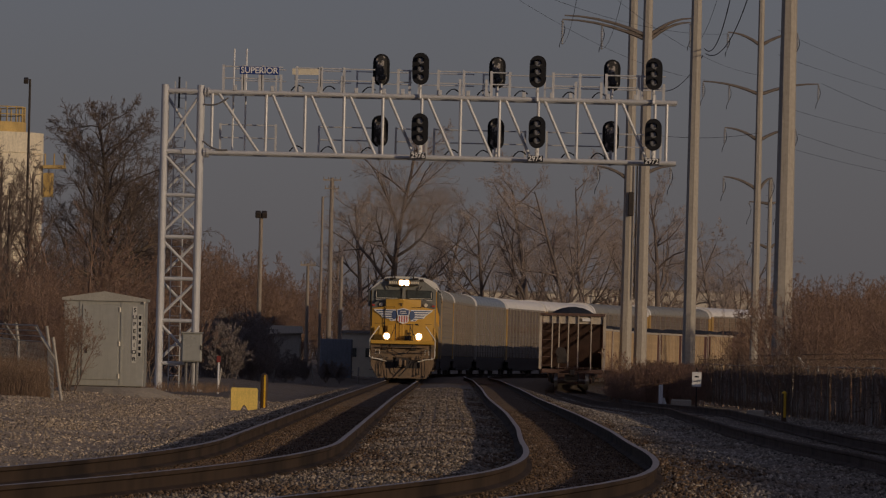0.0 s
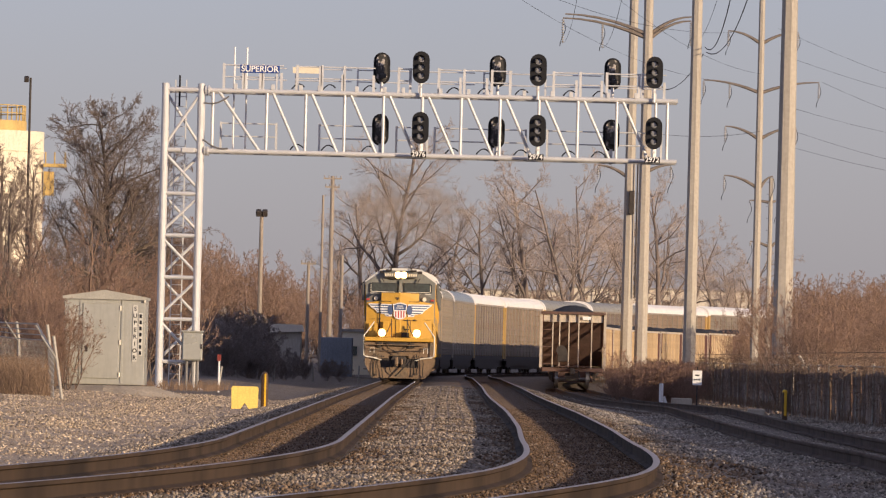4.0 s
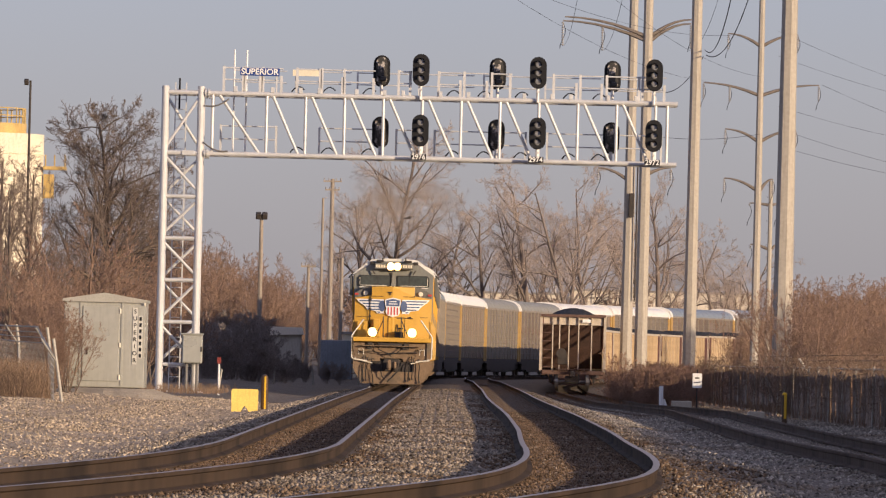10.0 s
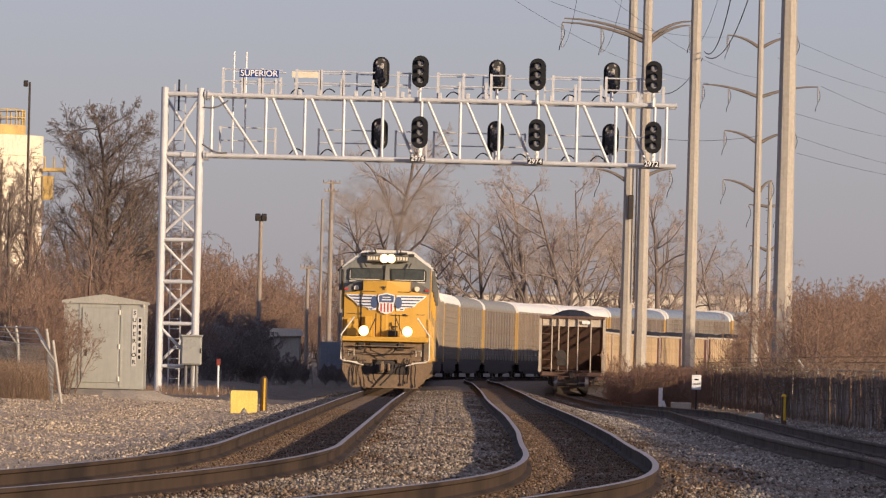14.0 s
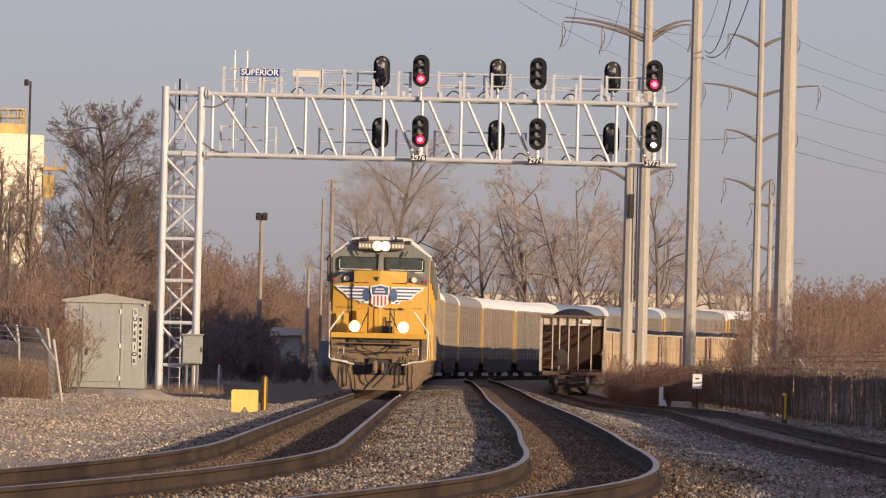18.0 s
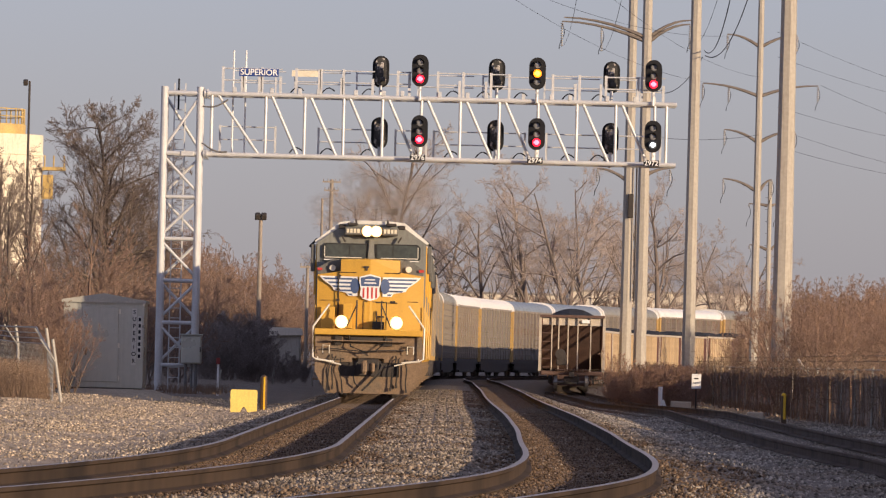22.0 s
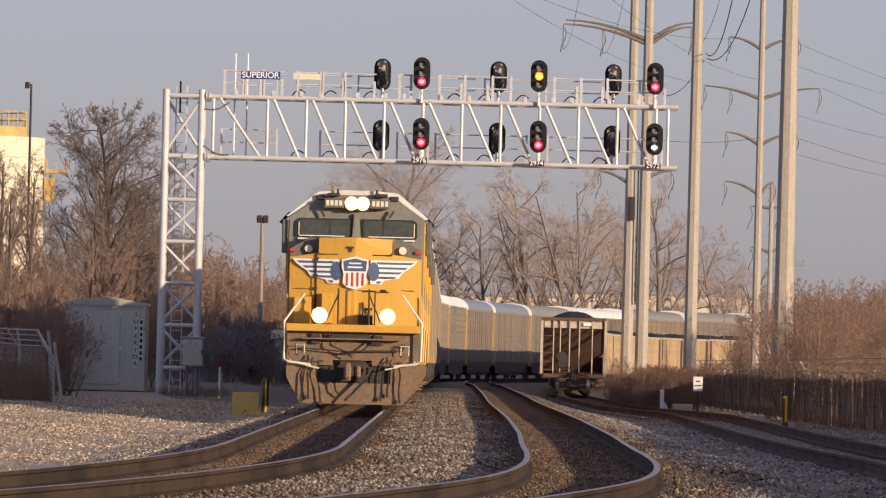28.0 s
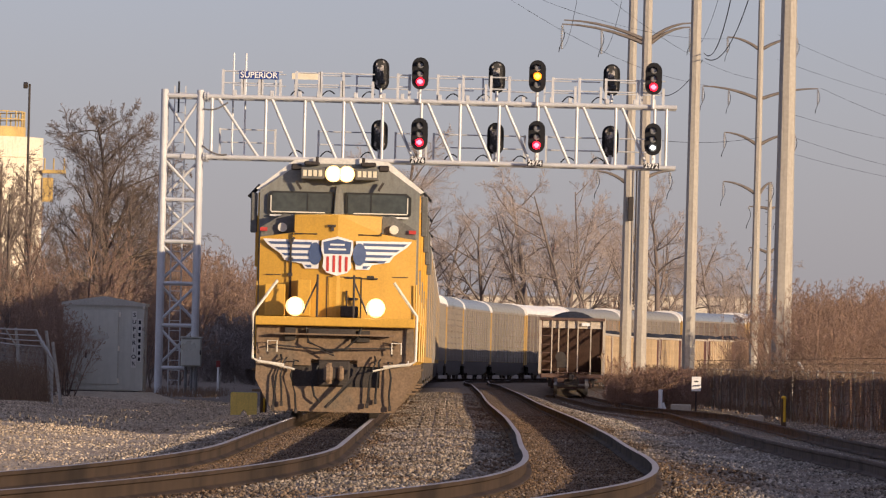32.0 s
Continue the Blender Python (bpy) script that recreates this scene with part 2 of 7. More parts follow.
def off_second(y):
    return 4.0 + sum(waver(WAVER_SECOND, y + d) for d in (-3, 0, 3)) / 3


def off_third(y):
    return 8.2 + sum(waver(WAVER_THIRD, y + d) for d in (-5, 0, 5)) / 3 + 2.1 * min(max((y - 375) / 165, 0), 1)


def ground_shift(u, y):
    """How far the bed follows the wandering tracks, u metres to the right of the first."""
    a = min(max((u - 1.5) / 1.3, 0), 1) * min(max((7.0 - u) / 1.5, 0), 1)
    b = min(max((u - 5.5) / 1.5, 0), 1) * min(max((12.0 - u) / 2, 0), 1)
    return a * (off_second(y) - 4.0) + (b * (off_third(y) - 8.2) if y < 370 else 0.0)


def drop_third(y):
    """The outer track lies a little lower in the distance."""
    k = min(max((y - 195) / 85, 0), 1)
    back = min(max((y - 490) / 100, 0), 1)
    return -0.28 * k * (1 - back)


OFFSETS = (lambda y: 0.0, off_second, off_third)


# ---------- ground ----------
def bed(u, y):
    """Height of the ground, u metres to the right of the train's track."""
    pts = ((-60, -0.1), (-12, -0.12), (-8.5, -0.12), (-6, -0.28), (-3.2, -0.43), (-1.9, -0.25), (-0.95, -0.172), (-0.7, -0.225), (0.7, -0.225), (0.95, -0.172),
           (2.0, -0.12), (3.05, -0.172), (3.3, -0.225), (4.7, -0.225), (4.95, -0.172), (5.8, -0.17), (6.6, -0.25), (7.3, -0.19), (9.4, -0.2), (10.6, -0.40), (14, -0.32), (60, 0.0))
    if u <= pts[0][0]:
        return pts[0][1]
    for (a, za), (b, zb) in zip(pts, pts[1:]):
        if u <= b:
            k = (u - a) / (b - a)
            k = k * k * (3 - 2 * k)
            return za + (zb - za) * k + (drop_third(y) * min(max((u - 5.4) / 1.2, 0), 1) if y > 195 else 0)
    return pts[-1][1]


def ground_z(u, y, x0):
    z = bed(u - ground_shift(u, y) if 1.5 < u < 12 and 50 < y < 480 else u, y)
    if 20 < y < 440 and -20 < u < 20:
        z += 0.012 * (noise.noise(Vector((u * 0.7, y * 0.12, 0)))) + 0.006 * noise.noise(Vector((u * 2.2, y * 0.8, 3)))
    return z + line_z(y)


def build_lot():
    """Pale gravel beside the track, a skin over the ground."""
    verts, faces, w = [], [], 28
    ys = [66 + 1.2 * i for i in range(150)]
    for y in ys:
        x0 = line_x(y)
        for i in range(w):
            u = -15.5 + 0.5 * i + (0.25 * noise.noise(Vector((y * 0.3, 7, 0))) if i == w - 1 else 0)
            verts.append((x0 + u, y, ground_z(u, y, x0) + 0.012))
    for j in range(len(ys) - 1):
        for i in range(w - 1):
            a = j * w + i
            faces.append((a, a + 1, a + w + 1, a + w))
    tagged(raw_mesh("gravel_lot", verts, faces, LOT), "pale tan gravel lot beside the track", "ground", kind="structure")


def build_ground():
    us = sorted({-3000, -1200, -500, -200, -100, -60, -40, -30, -24, -20, 20, 24, 30, 40, 60, 100, 200, 500, 1200, 3000} | {round(-17 + 0.35 * i, 2) for i in range(100)})
    ys = [-3000, -1000, -300, -100, -40, 0, 20] + [30 + 1.2 * i for i in range(330)] + [440, 460, 490, 520, 560, 600, 660, 720, 800, 900, 1100, 1500, 2200, 3200, 4600]
    verts, faces = [], []
    for y in ys:
        x0 = line_x(y) if y < 860 else line_x(860)
        for u in us:
            z = ground_z(u, y, x0)
            verts.append((x0 + u, y, z))
    w = len(us)
    for j in range(len(ys) - 1):
        for i in range(w - 1):
            a = j * w + i
            faces.append((a, a + 1, a + w + 1, a + w))
    g = raw_mesh("ground", verts, faces, GROUND)
    tagged(g, "dry brown dirt and gravel ground beside the tracks", "ground", kind="structure")


build_ground()
build_lot()


def scatter_stones(name, n, seed, ylo, yhi, ulo, uhi, rlo, rhi, mat, label, keep=None, power=1.7):
    """Loose stones, denser towards the camera, as one mesh."""
    rng = np.random.default_rng(seed)
    k = rng.random(n)
    y = ylo + (yhi - ylo) * k ** power
    u = ulo + (uhi - ulo) * rng.random(n)
    tab_y = np.linspace(20, 460, 600)
    x0 = np.interp(y, tab_y, [line_x(v) for v in tab_y])
    ok = np.abs(x0 + u) < 0.062 * y + 0.6        # only the strip of ground that is looked at
    if keep is not None:
        ok &= keep(u, y)
    y, u, x0 = y[ok], u[ok], x0[ok]
    n = len(y)
    tab_u = np.linspace(-30, 30, 800)
    z = np.interp(u, tab_u, [bed(v, 0) for v in tab_u])
    z = np.where((np.abs(u) < 0.72) | (np.abs(u - 4.0) < 0.72), -0.19, z)     # stone fills the cribs up to the ties
    r = rlo + (rhi - rlo) * rng.random(n) ** 2
    if keep is not None:          # finer, trodden stone between the rails
        for c in (0.0, 4.0, 8.3):
            r = np.where(np.abs(u - c) < 0.95, r * 0.6, r)
    oct_v = np.array([(1, 0, 0), (0, 1, 0), (-1, 0, 0), (0, -1, 0), (0, 0, 1), (0, 0, -1)], float)
    oct_f = np.array([(0, 1, 4), (1, 2, 4), (2, 3, 4), (3, 0, 4), (1, 0, 5), (2, 1, 5), (3, 2, 5), (0, 3, 5)])
    v = oct_v[None] * (r[:, None, None] * (0.55 + 0.75 * rng.random((n, 6, 1)))) + rng.normal(0, 0.25, (n, 6, 3)) * r[:, None, None]
    v[:, :, 2] *= 0.8
    low = np.interp(y, tab_y, [drop_third(v2) for v2 in tab_y]) * np.clip((u - 5.4) / 1.2, 0, 1)
    grid_u = np.arange(1.0, 12.6, 0.25)
    grid = np.array([[ground_shift(a, b) for a in grid_u] for b in tab_y[::4]])
    gi = np.clip((y - tab_y[0]) / (tab_y[4] - tab_y[0]), 0, len(grid) - 1.001)
    gj = np.clip((u - 1.0) / 0.25, 0, len(grid_u) - 1)
    side = np.where((u > 1) & (u < 12.5), grid[gi.round().astype(int), gj.round().astype(int)], 0.0)
    v += np.stack([x0 + u + side, y, z + low + r * 0.2], 1)[:, None]
    f = oct_f[None] + (np.arange(n) * 6)[:, None, None]
    ob = raw_mesh(name, v.reshape(-1, 3), f.reshape(-1, 3), mat)
    return tagged(ob, label, "gravel", kind="stuff")


def off_the_rails(u, y):
    """Keep stones off the rails and mostly off the ties between them."""
    ok = np.ones(len(u), bool)
    rng = np.random.default_rng(5)
    for c in (0.0, 4.0, 8.3):
        a = np.abs(u - c)
        ok &= ~((a > 0.62) & (a < 0.86))
        ok &= ~((a < 0.66) & (rng.random(len(u)) < (0.9 if c < 8 else 0.2)))
    return ok


def between_rails(u, y):
    return (np.abs(u) < 0.68) | (np.abs(u - 4.0) < 0.68)


def beside_rails(u, y):
    """Ragged strips along the outer sides of the rails, widest where oil and mud have spread."""
    wide = 1.15 + 0.25 * np.sin(y * 0.21) + np.where((u > 4) & (y < 118), 0.75, 0.0) * np.clip((118 - y) / 25, 0, 1)
    a, b = np.abs(u), np.abs(u - 4.0)
    return ((a > 0.84) & (a < wide)) | ((b > 0.84) & (b < wide))


def clean_stone(u, y):
    """Where the paler stone shows: off the rails, and thinly in the muddy strips."""
    rng = np.random.default_rng(6)
    return off_the_rails(u, y) & ~(beside_rails(u, y) & (rng.random(len(u)) < 0.72))


scatter_stones("track_ballast", 145000, 1, 44, 330, -2.6, 5.7, 0.009, 0.033, STONE, "grey and brown crushed stone ballast between the tracks", clean_stone)
scatter_stones("outer_ballast", 125000, 4, 44, 340, 5.5, 13.3, 0.009, 0.033, PALE_STONE, "crushed stone ballast round the outer track, lightened against shade", clean_stone)
scatter_stones("fouled_ballast", 130000, 3, 44, 330, -0.8, 4.8, 0.010, 0.034, INNER_STONE, "dark brown fouled ballast between the rails", between_rails)
scatter_stones("muddy_ballast", 90000, 7, 44, 260, -1.8, 6.2, 0.010, 0.034, INNER_STONE, "dark brown muddy stone along the rails", beside_rails)
scatter_stones("lot_gravel", 190000, 2, 66, 250, -14, -1.8, 0.011, 0.040, LOT_STONE, "pale loose gravel on the ground beside the track", None, 1.3)


# ---------- tracks ----------
RAIL_PROFILE = [(-0.037, 0.0), (0.037, 0.0), (0.036, -0.035), (0.010, -0.05), (0.009, -0.145), (0.075, -0.168), (0.076, -0.182),
                (-0.076, -0.182), (-0.075, -0.168), (-0.009, -0.145), (-0.010, -0.05), (-0.036, -0.035)]


def build_track(which):
    off = OFFSETS[which]
    t = empty("railway_track", Matrix.Identity(4), "rusty steel rails on dark wooden ties in stone ballast", "railway track", "parallel tracks", "structure")
    ys = [28 + 1.0 * i for i in range(100)] + [128 + 4.0 * i for i in range(80)] + [452 + 9 * i for i in range(46)]
    verts, faces = [], []
    for i, y in enumerate(ys[:210]):
        for side in (-0.69, -0.3, 0.3, 0.69):
            px, py, h = track_point(y, off(y) + side)
            verts.append((px, py, -0.202 + line_z(y) + (drop_third(y) if which == 2 else 0.0)))
        if i:
            faces += [(4 * i - 4 + k, 4 * i - 3 + k, 4 * i + 1 + k, 4 * i + k) for k in range(3)]
    if which < 2:
        raw_mesh("track_bed", verts, faces, BED, t, "brown bed with darker patches between the rails")
    for side in (-0.7525, 0.7525):
        bm = bmesh.new()
        rings = []
        for y in ys:
            px, py, h = track_point(y, off(y) + side)
            low = line_z(y) + (drop_third(y) if which == 2 else 0.0)
            c, s = math.cos(h), math.sin(h)
            rings.append([bm.verts.new((px + a * c, py - a * s, b + low)) for a, b in RAIL_PROFILE])
        k = len(RAIL_PROFILE)
        for a, b in zip(rings, rings[1:]):
            for i in range(k):
                j = (i + 1) % k
                f = bm.faces.new((a[j], a[i], b[i], b[j]))
                f.material_index = 1 if i == 0 else 0
        bm.faces.new(rings[0])
        bmesh.ops.recalc_face_normals(bm, faces=bm.faces[:])
        part("rail", bm, [RAIL_SIDE, RAIL_TOP] if which < 2 else [RAIL_DULL, RAIL_DULL], t, "brown rusty rail with a polished head" if which < 2 else "brown rusty rail with a dull head")
    return t


TRACKS = [build_track(i) for i in range(3)]


def build_ties():
    """Wooden ties, the nearest ones singly, the far ones joined; last in the file."""
    rng = random.Random(4)
    bm = bmesh.new()
    box(bm, 0, 0, -0.259, 2.59, 0.23, 0.13, 0.012)
    for which, t in enumerate(TRACKS):
        off = OFFSETS[which]
        first = None
        y = 46.0
        for i in range(290):
            y += 0.53
            px, py, h = track_point(y, off(y))
            m = pose(px, py, rng.uniform(-0.012, 0.006) - (0.03 if which == 2 else 0), 0, 0, -math.degrees(h) + rng.uniform(-1, 1))
            if first is None:
                first = part("tie", bm.copy(), TIE, t)
                first.matrix_basis = m
            else:
                again(first, m)
        far = bmesh.new()
        while y < 420:
            y += 0.6
            px, py, h = track_point(y, off(y))
            box(far, px, py, -0.245 + line_z(y) + (drop_third(y) if which == 2 else 0), 2.59, 0.24, 0.13)
        tagged(part("far_ties", far, TIE, t), kind="stuff")
    bm.free()


# ---------- signal bridge ----------
GY = 251.0       # its front face
LEGS = (-9.05, -7.9)
TOP_Z, LOW_Z = 9.52, 7.57
DEPTH = 1.3


def build_bridge():
    g = empty("signal_bridge", pose(0, GY, 0), "galvanised steel lattice signal bridge spanning the tracks", "signal bridge")

    def one(name, fn, label="", mat=GALV, smooth=False):
        bm = bmesh.new()
        fn(bm)
        return part(name, bm, mat, g, label, smooth)

    for x in LEGS:
        for y in (0, DEPTH):
            one("tower_leg", lambda bm: tube(bm, (x, y, -0.15), (x, y, 9.72), 0.115 if y == 0 else 0.10, 14), smooth=False)
            one("base_plate", lambda bm: box(bm, x, y, -0.12, 0.5, 0.5, 0.05, 0.01))
    # tower bracing: rungs and zigzags on the front and back, shared levels
    levels = [0.75, 2.12, 3.47, 4.82, 6.17, 7.57, 9.52]
    a, b = LEGS
    for y in (0, DEPTH):
        for i, z in enumerate(levels):
            one("tower_strut", lambda bm: tube(bm, (a, y, z), (b, y, z), 0.06 if z < 7 else 0.075, 8))
        for i, (z0, z1) in enumerate(zip(levels, levels[1:])):
            up = (i % 2 == 0) == (y == 0)
            p, q = ((a, y, z1 - 0.08), (b, y, z0 + 0.12)) if up else ((b, y, z1 - 0.08), (a, y, z0 + 0.12))
            one("tower_brace", lambda bm: tube(bm, p, q, 0.048, 8))
    for x in LEGS:
        for i, (z0, z1) in enumerate(zip(levels, levels[1:])):
            p, q = ((x, 0, z0), (x, DEPTH, z1)) if i % 2 else ((x, DEPTH, z0), (x, 0, z1))
            one("tower_brace", lambda bm: tube(bm, p, q, 0.045, 6))
    # chords
    for y in (0, DEPTH):
        for z, r in ((TOP_Z, 0.075), (LOW_Z, 0.075)):
            one("truss_chord", lambda bm: tube(bm, (b + 0.1, y, z), (7.45, y, z), r, 12))
            one("chord_flange", lambda bm: (tube(bm, (b + 0.13, y, z), (b + 0.18, y, z), 0.15, 12), tube(bm, (b + 0.22, y, z), (b + 0.27, y, z), 0.15, 12)))
    # panels: a post and a falling diagonal in each
    posts = [-7.52, -5.78] + [-5.78 + 1.252 * k for k in range(1, 11)] + [7.12]
    for i, x in enumerate(posts):
        one("truss_post", lambda bm: tube(bm, (x, 0, LOW_Z), (x, 0, TOP_Z), 0.05, 8))
        if i % 2 == 0:
            one("truss_post", lambda bm: tube(bm, (x * 1.0052, DEPTH, LOW_Z), (x * 1.0052, DEPTH, TOP_Z), 0.045, 8))
        for z in (LOW_Z, TOP_Z):
            one("cross_member", lambda bm: tube(bm, (x, 0, z), (x, DEPTH, z), 0.04, 6))
    for x0, x1 in zip(posts, posts[1:-1]):
        one("truss_diagonal", lambda bm: tube(bm, (x0 + 0.17, 0, TOP_Z), (x1 - 0.2, 0, LOW_Z), 0.05, 8))
    # walkways behind the truss, at two levels, with their handrails
    wy = DEPTH + 0.12
    spans_back = [(-6.9, -5.2), (-4.9, -3.1), (-2.9, -1.2), (-0.9, 0.9), (1.2, 2.9), (3.2, 5.0), (5.2, 7.0)]
    for z, name in ((LOW_Z + 0.06, "lower_walkway"), (TOP_Z + 0.10, "upper_walkway")):
        def deck(bm):
            for i in range(7):
                box(bm, 0, wy + 0.1 * i, z, 14.6, 0.03, 0.03)
            for i in range(60):
                box(bm, -7.25 + i * 0.245, wy + 0.3, z, 0.012, 0.64, 0.02)
        one(name, deck, "open steel grating walkway")
    upper = [(-7.18, -6.5), (-6.5, -5.92), (-5.92, -5.27), (-4.82, -4.02), (-4.02, -3.3), (-3.3, -2.3), (-1.55, -1.12), (-0.26, 0.5), (0.56, 1.35), (1.45, 2.1), (3.44, 4.23), (4.3, 5.05), (5.15, 6.25), (6.3, 7.06)]
    lower = [(-7.3, -5.5), (-4.1, -2.1), (-1.6, -0.6), (-0.36, 1.5), (1.5, 2.6), (3.3, 5.2), (5.2, 7.0)]
    for i, (s0, s1) in enumerate(upper):
        for dz in (0.45, 0.83):
            one("handrail", lambda bm: tube(bm, (s0, 0.02, TOP_Z + dz), (s1, 0.02, TOP_Z + dz), 0.023, 6))
        for x, h in ((s0, 0.88), (s1 - 0.06, 0.6 if i % 3 else 0.86)):
            one("rail_post", lambda bm: box(bm, x, 0.0, TOP_Z + h / 2, 0.085, 0.06, h))
    for i, (s0, s1) in enumerate(spans_back):
        for dz in (0.45, 0.83):
            one("handrail", lambda bm: tube(bm, (s0, wy + 0.62, TOP_Z + dz), (s1, wy + 0.62, TOP_Z + dz), 0.02, 6))
        one("rail_post", lambda bm: box(bm, s0, wy + 0.62, TOP_Z + 0.44, 0.06, 0.05, 0.86))
    for i, (s0, s1) in enumerate(lower):
        for dz in (0.54, 0.96):
            one("handrail", lambda bm: tube(bm, (s0, wy + 0.62, LOW_Z + dz), (s1, wy + 0.62, LOW_Z + dz), 0.022, 6))
        for x in (s0, s1):
            one("rail_post", lambda bm: box(bm, x, wy + 0.62, LOW_Z + 0.5, 0.07, 0.05, 1.0))
    for i in range(16):
        x = -6.7 + 0.9 * i + (0.2 if i % 3 else -0.1)
        one("junction_box", lambda bm: box(bm, x, -0.02, TOP_Z + 0.14, 0.12, 0.12, 0.18, 0.01))
    # short loops of cable
    for x in (-5.0, -2.7, 0.0, 1.0, 3.75, 4.7, -4.0, 2.2):
        for z in (TOP_Z + 0.09, LOW_Z + 0.09):
            def loop(bm):
                pts = [(x + 0.42 * k, 0.05, z + 0.22 * math.sin(k * 2.6) * (1 - 0.3 * k)) for k in (0, 0.2, 0.4, 0.6, 0.8, 1.0)]
                chain(bm, pts, 0.022, 5)
            one("cable_loop", loop, "black cable", BLACK)
    for z in (TOP_Z - 0.42, LOW_Z + 0.35):
        def sag(bm):
            chain(bm, [(b + 0.1 + 0.16 * k, -0.1, z - 0.12 * math.sin(k * 0.6) + 0.05 * k * (1 if z > 8.5 else -1)) for k in range(6)], 0.028, 5)
        one("cable_loop", sag, "grey cable", CABLE_GREY)
    # ladder inside the tower
    for x in (-8.75, -8.4):
        one("ladder_rail", lambda bm: box(bm, x, 0.75, 4.9, 0.04, 0.04, 9.9))
    for i in range(30):
        one("ladder_rung", lambda bm: tube(bm, (-8.75, 0.75, 0.35 + 0.32 * i), (-8.4, 0.75, 0.35 + 0.32 * i), 0.014, 5))
    one("climb_arrester", lambda bm: tube(bm, (-8.62, 0.7, 9.0), (-8.62, 0.7, 10.0), 0.035, 6), "black bar", BLACK)
    for x, z0 in ((-6.9, 7.6), (-6.5, 7.6)):
        one("antenna_mast", lambda bm: tube(bm, (x, wy + 0.5, z0), (x, wy + 0.5, 11.0), 0.034, 6), "white whip antenna mast", WHITE)
    one("blank_sign", lambda bm: box(bm, -4.55, DEPTH + 0.05, TOP_Z + 0.76, 0.9, 0.02, 0.2), "blank cream sign", CREAM)
    one("chord_sleeve", lambda bm: box(bm, -8.28, -0.06, LOW_Z, 0.42, 0.1, 0.16, 0.02))
    return g


def build_name_sign():
    s = empty("station_name_sign", pose(-6.03, GY - 0.05, TOP_Z + 0.71), "blue station name sign with white capital letters on the bridge handrail", "sign")
    bm = bmesh.new()
    box(bm, 0, 0, 0, 1.27, 0.02, 0.25, 0.004)
    part("sign_plate", bm, BLUE_SIGN, s, "blue sign plate")
    lettering("sign_lettering", "SUPERIOR", 0.27, pose(0, -0.015, 0, 90, 0, 0), WHITE, s, "white lettering")
    for x in (-0.55, 0.0, 0.55):
        bm = bmesh.new()
        box(bm, x, 0.03, -0.35, 0.05, 0.03, 0.75)
        part("sign_bracket", bm, GALV, s)
    return s


WHITE = material("white_paint", (0.78, 0.76, 0.72), 0.6, vary=0.06, scale=3, fine=30, bump=0.05, dist=0.003)
CREAM = material("cream_plate", (0.70, 0.62, 0.46), 0.6, vary=0.08, scale=3, fine=30, bump=0.05, dist=0.003)
CABLE_GREY = material("grey_cable", (0.16, 0.15, 0.14), 0.6, vary=0.2, scale=4, fine=30, bump=0.02, dist=0.002)
BLUE_SIGN = material("blue_enamel", (0.03, 0.06, 0.22), 0.4, vary=0.1, scale=3, fine=30, bump=0.02, dist=0.003)
LENS = material("dark_lens", (0.24, 0.24, 0.25), 0.2, vary=0.1, scale=3, fine=10, bump=0.0)
# Paler cores and rims wider than the lenses stand for the lamps' bloom.
RED_LAMP = [glow("red_lamp", (1.0, 0.010, 0.035), 2.8), glow("red_lamp_core", (1.0, 0.13, 0.19), 3.6)]
AMBER_LAMP = [glow("amber_lamp", (1.0, 0.27, 0.01), 2.4), glow("amber_lamp_core", (1.0, 0.43, 0.06), 3.4)]
WHITE_LAMP = [glow("lunar_lamp", (0.10, 0.11, 0.12), 0.3), glow("lunar_lamp_core", (0.95, 1.0, 1.0), 2.0)]
DULL_BLACK = material("dull_black", (0.045, 0.042, 0.038), 0.75, vary=0.4, scale=5, fine=30, bump=0.1, dist=0.004, second=(0.30, 0.27, 0.24), mask=(0.56, 0.64))
SIGNALS = []


def stadium(w, h, n=8):
    """Upright outline with round ends."""
    r = w / 2
    top = [(r * math.cos(math.pi * k / n), h / 2 - r + r * math.sin(math.pi * k / n)) for k in range(n + 1)]
    low = [(-r * math.cos(math.pi * k / n), -h / 2 + r - r * math.sin(math.pi * k / n)) for k in range(n + 1)]
    return top + low


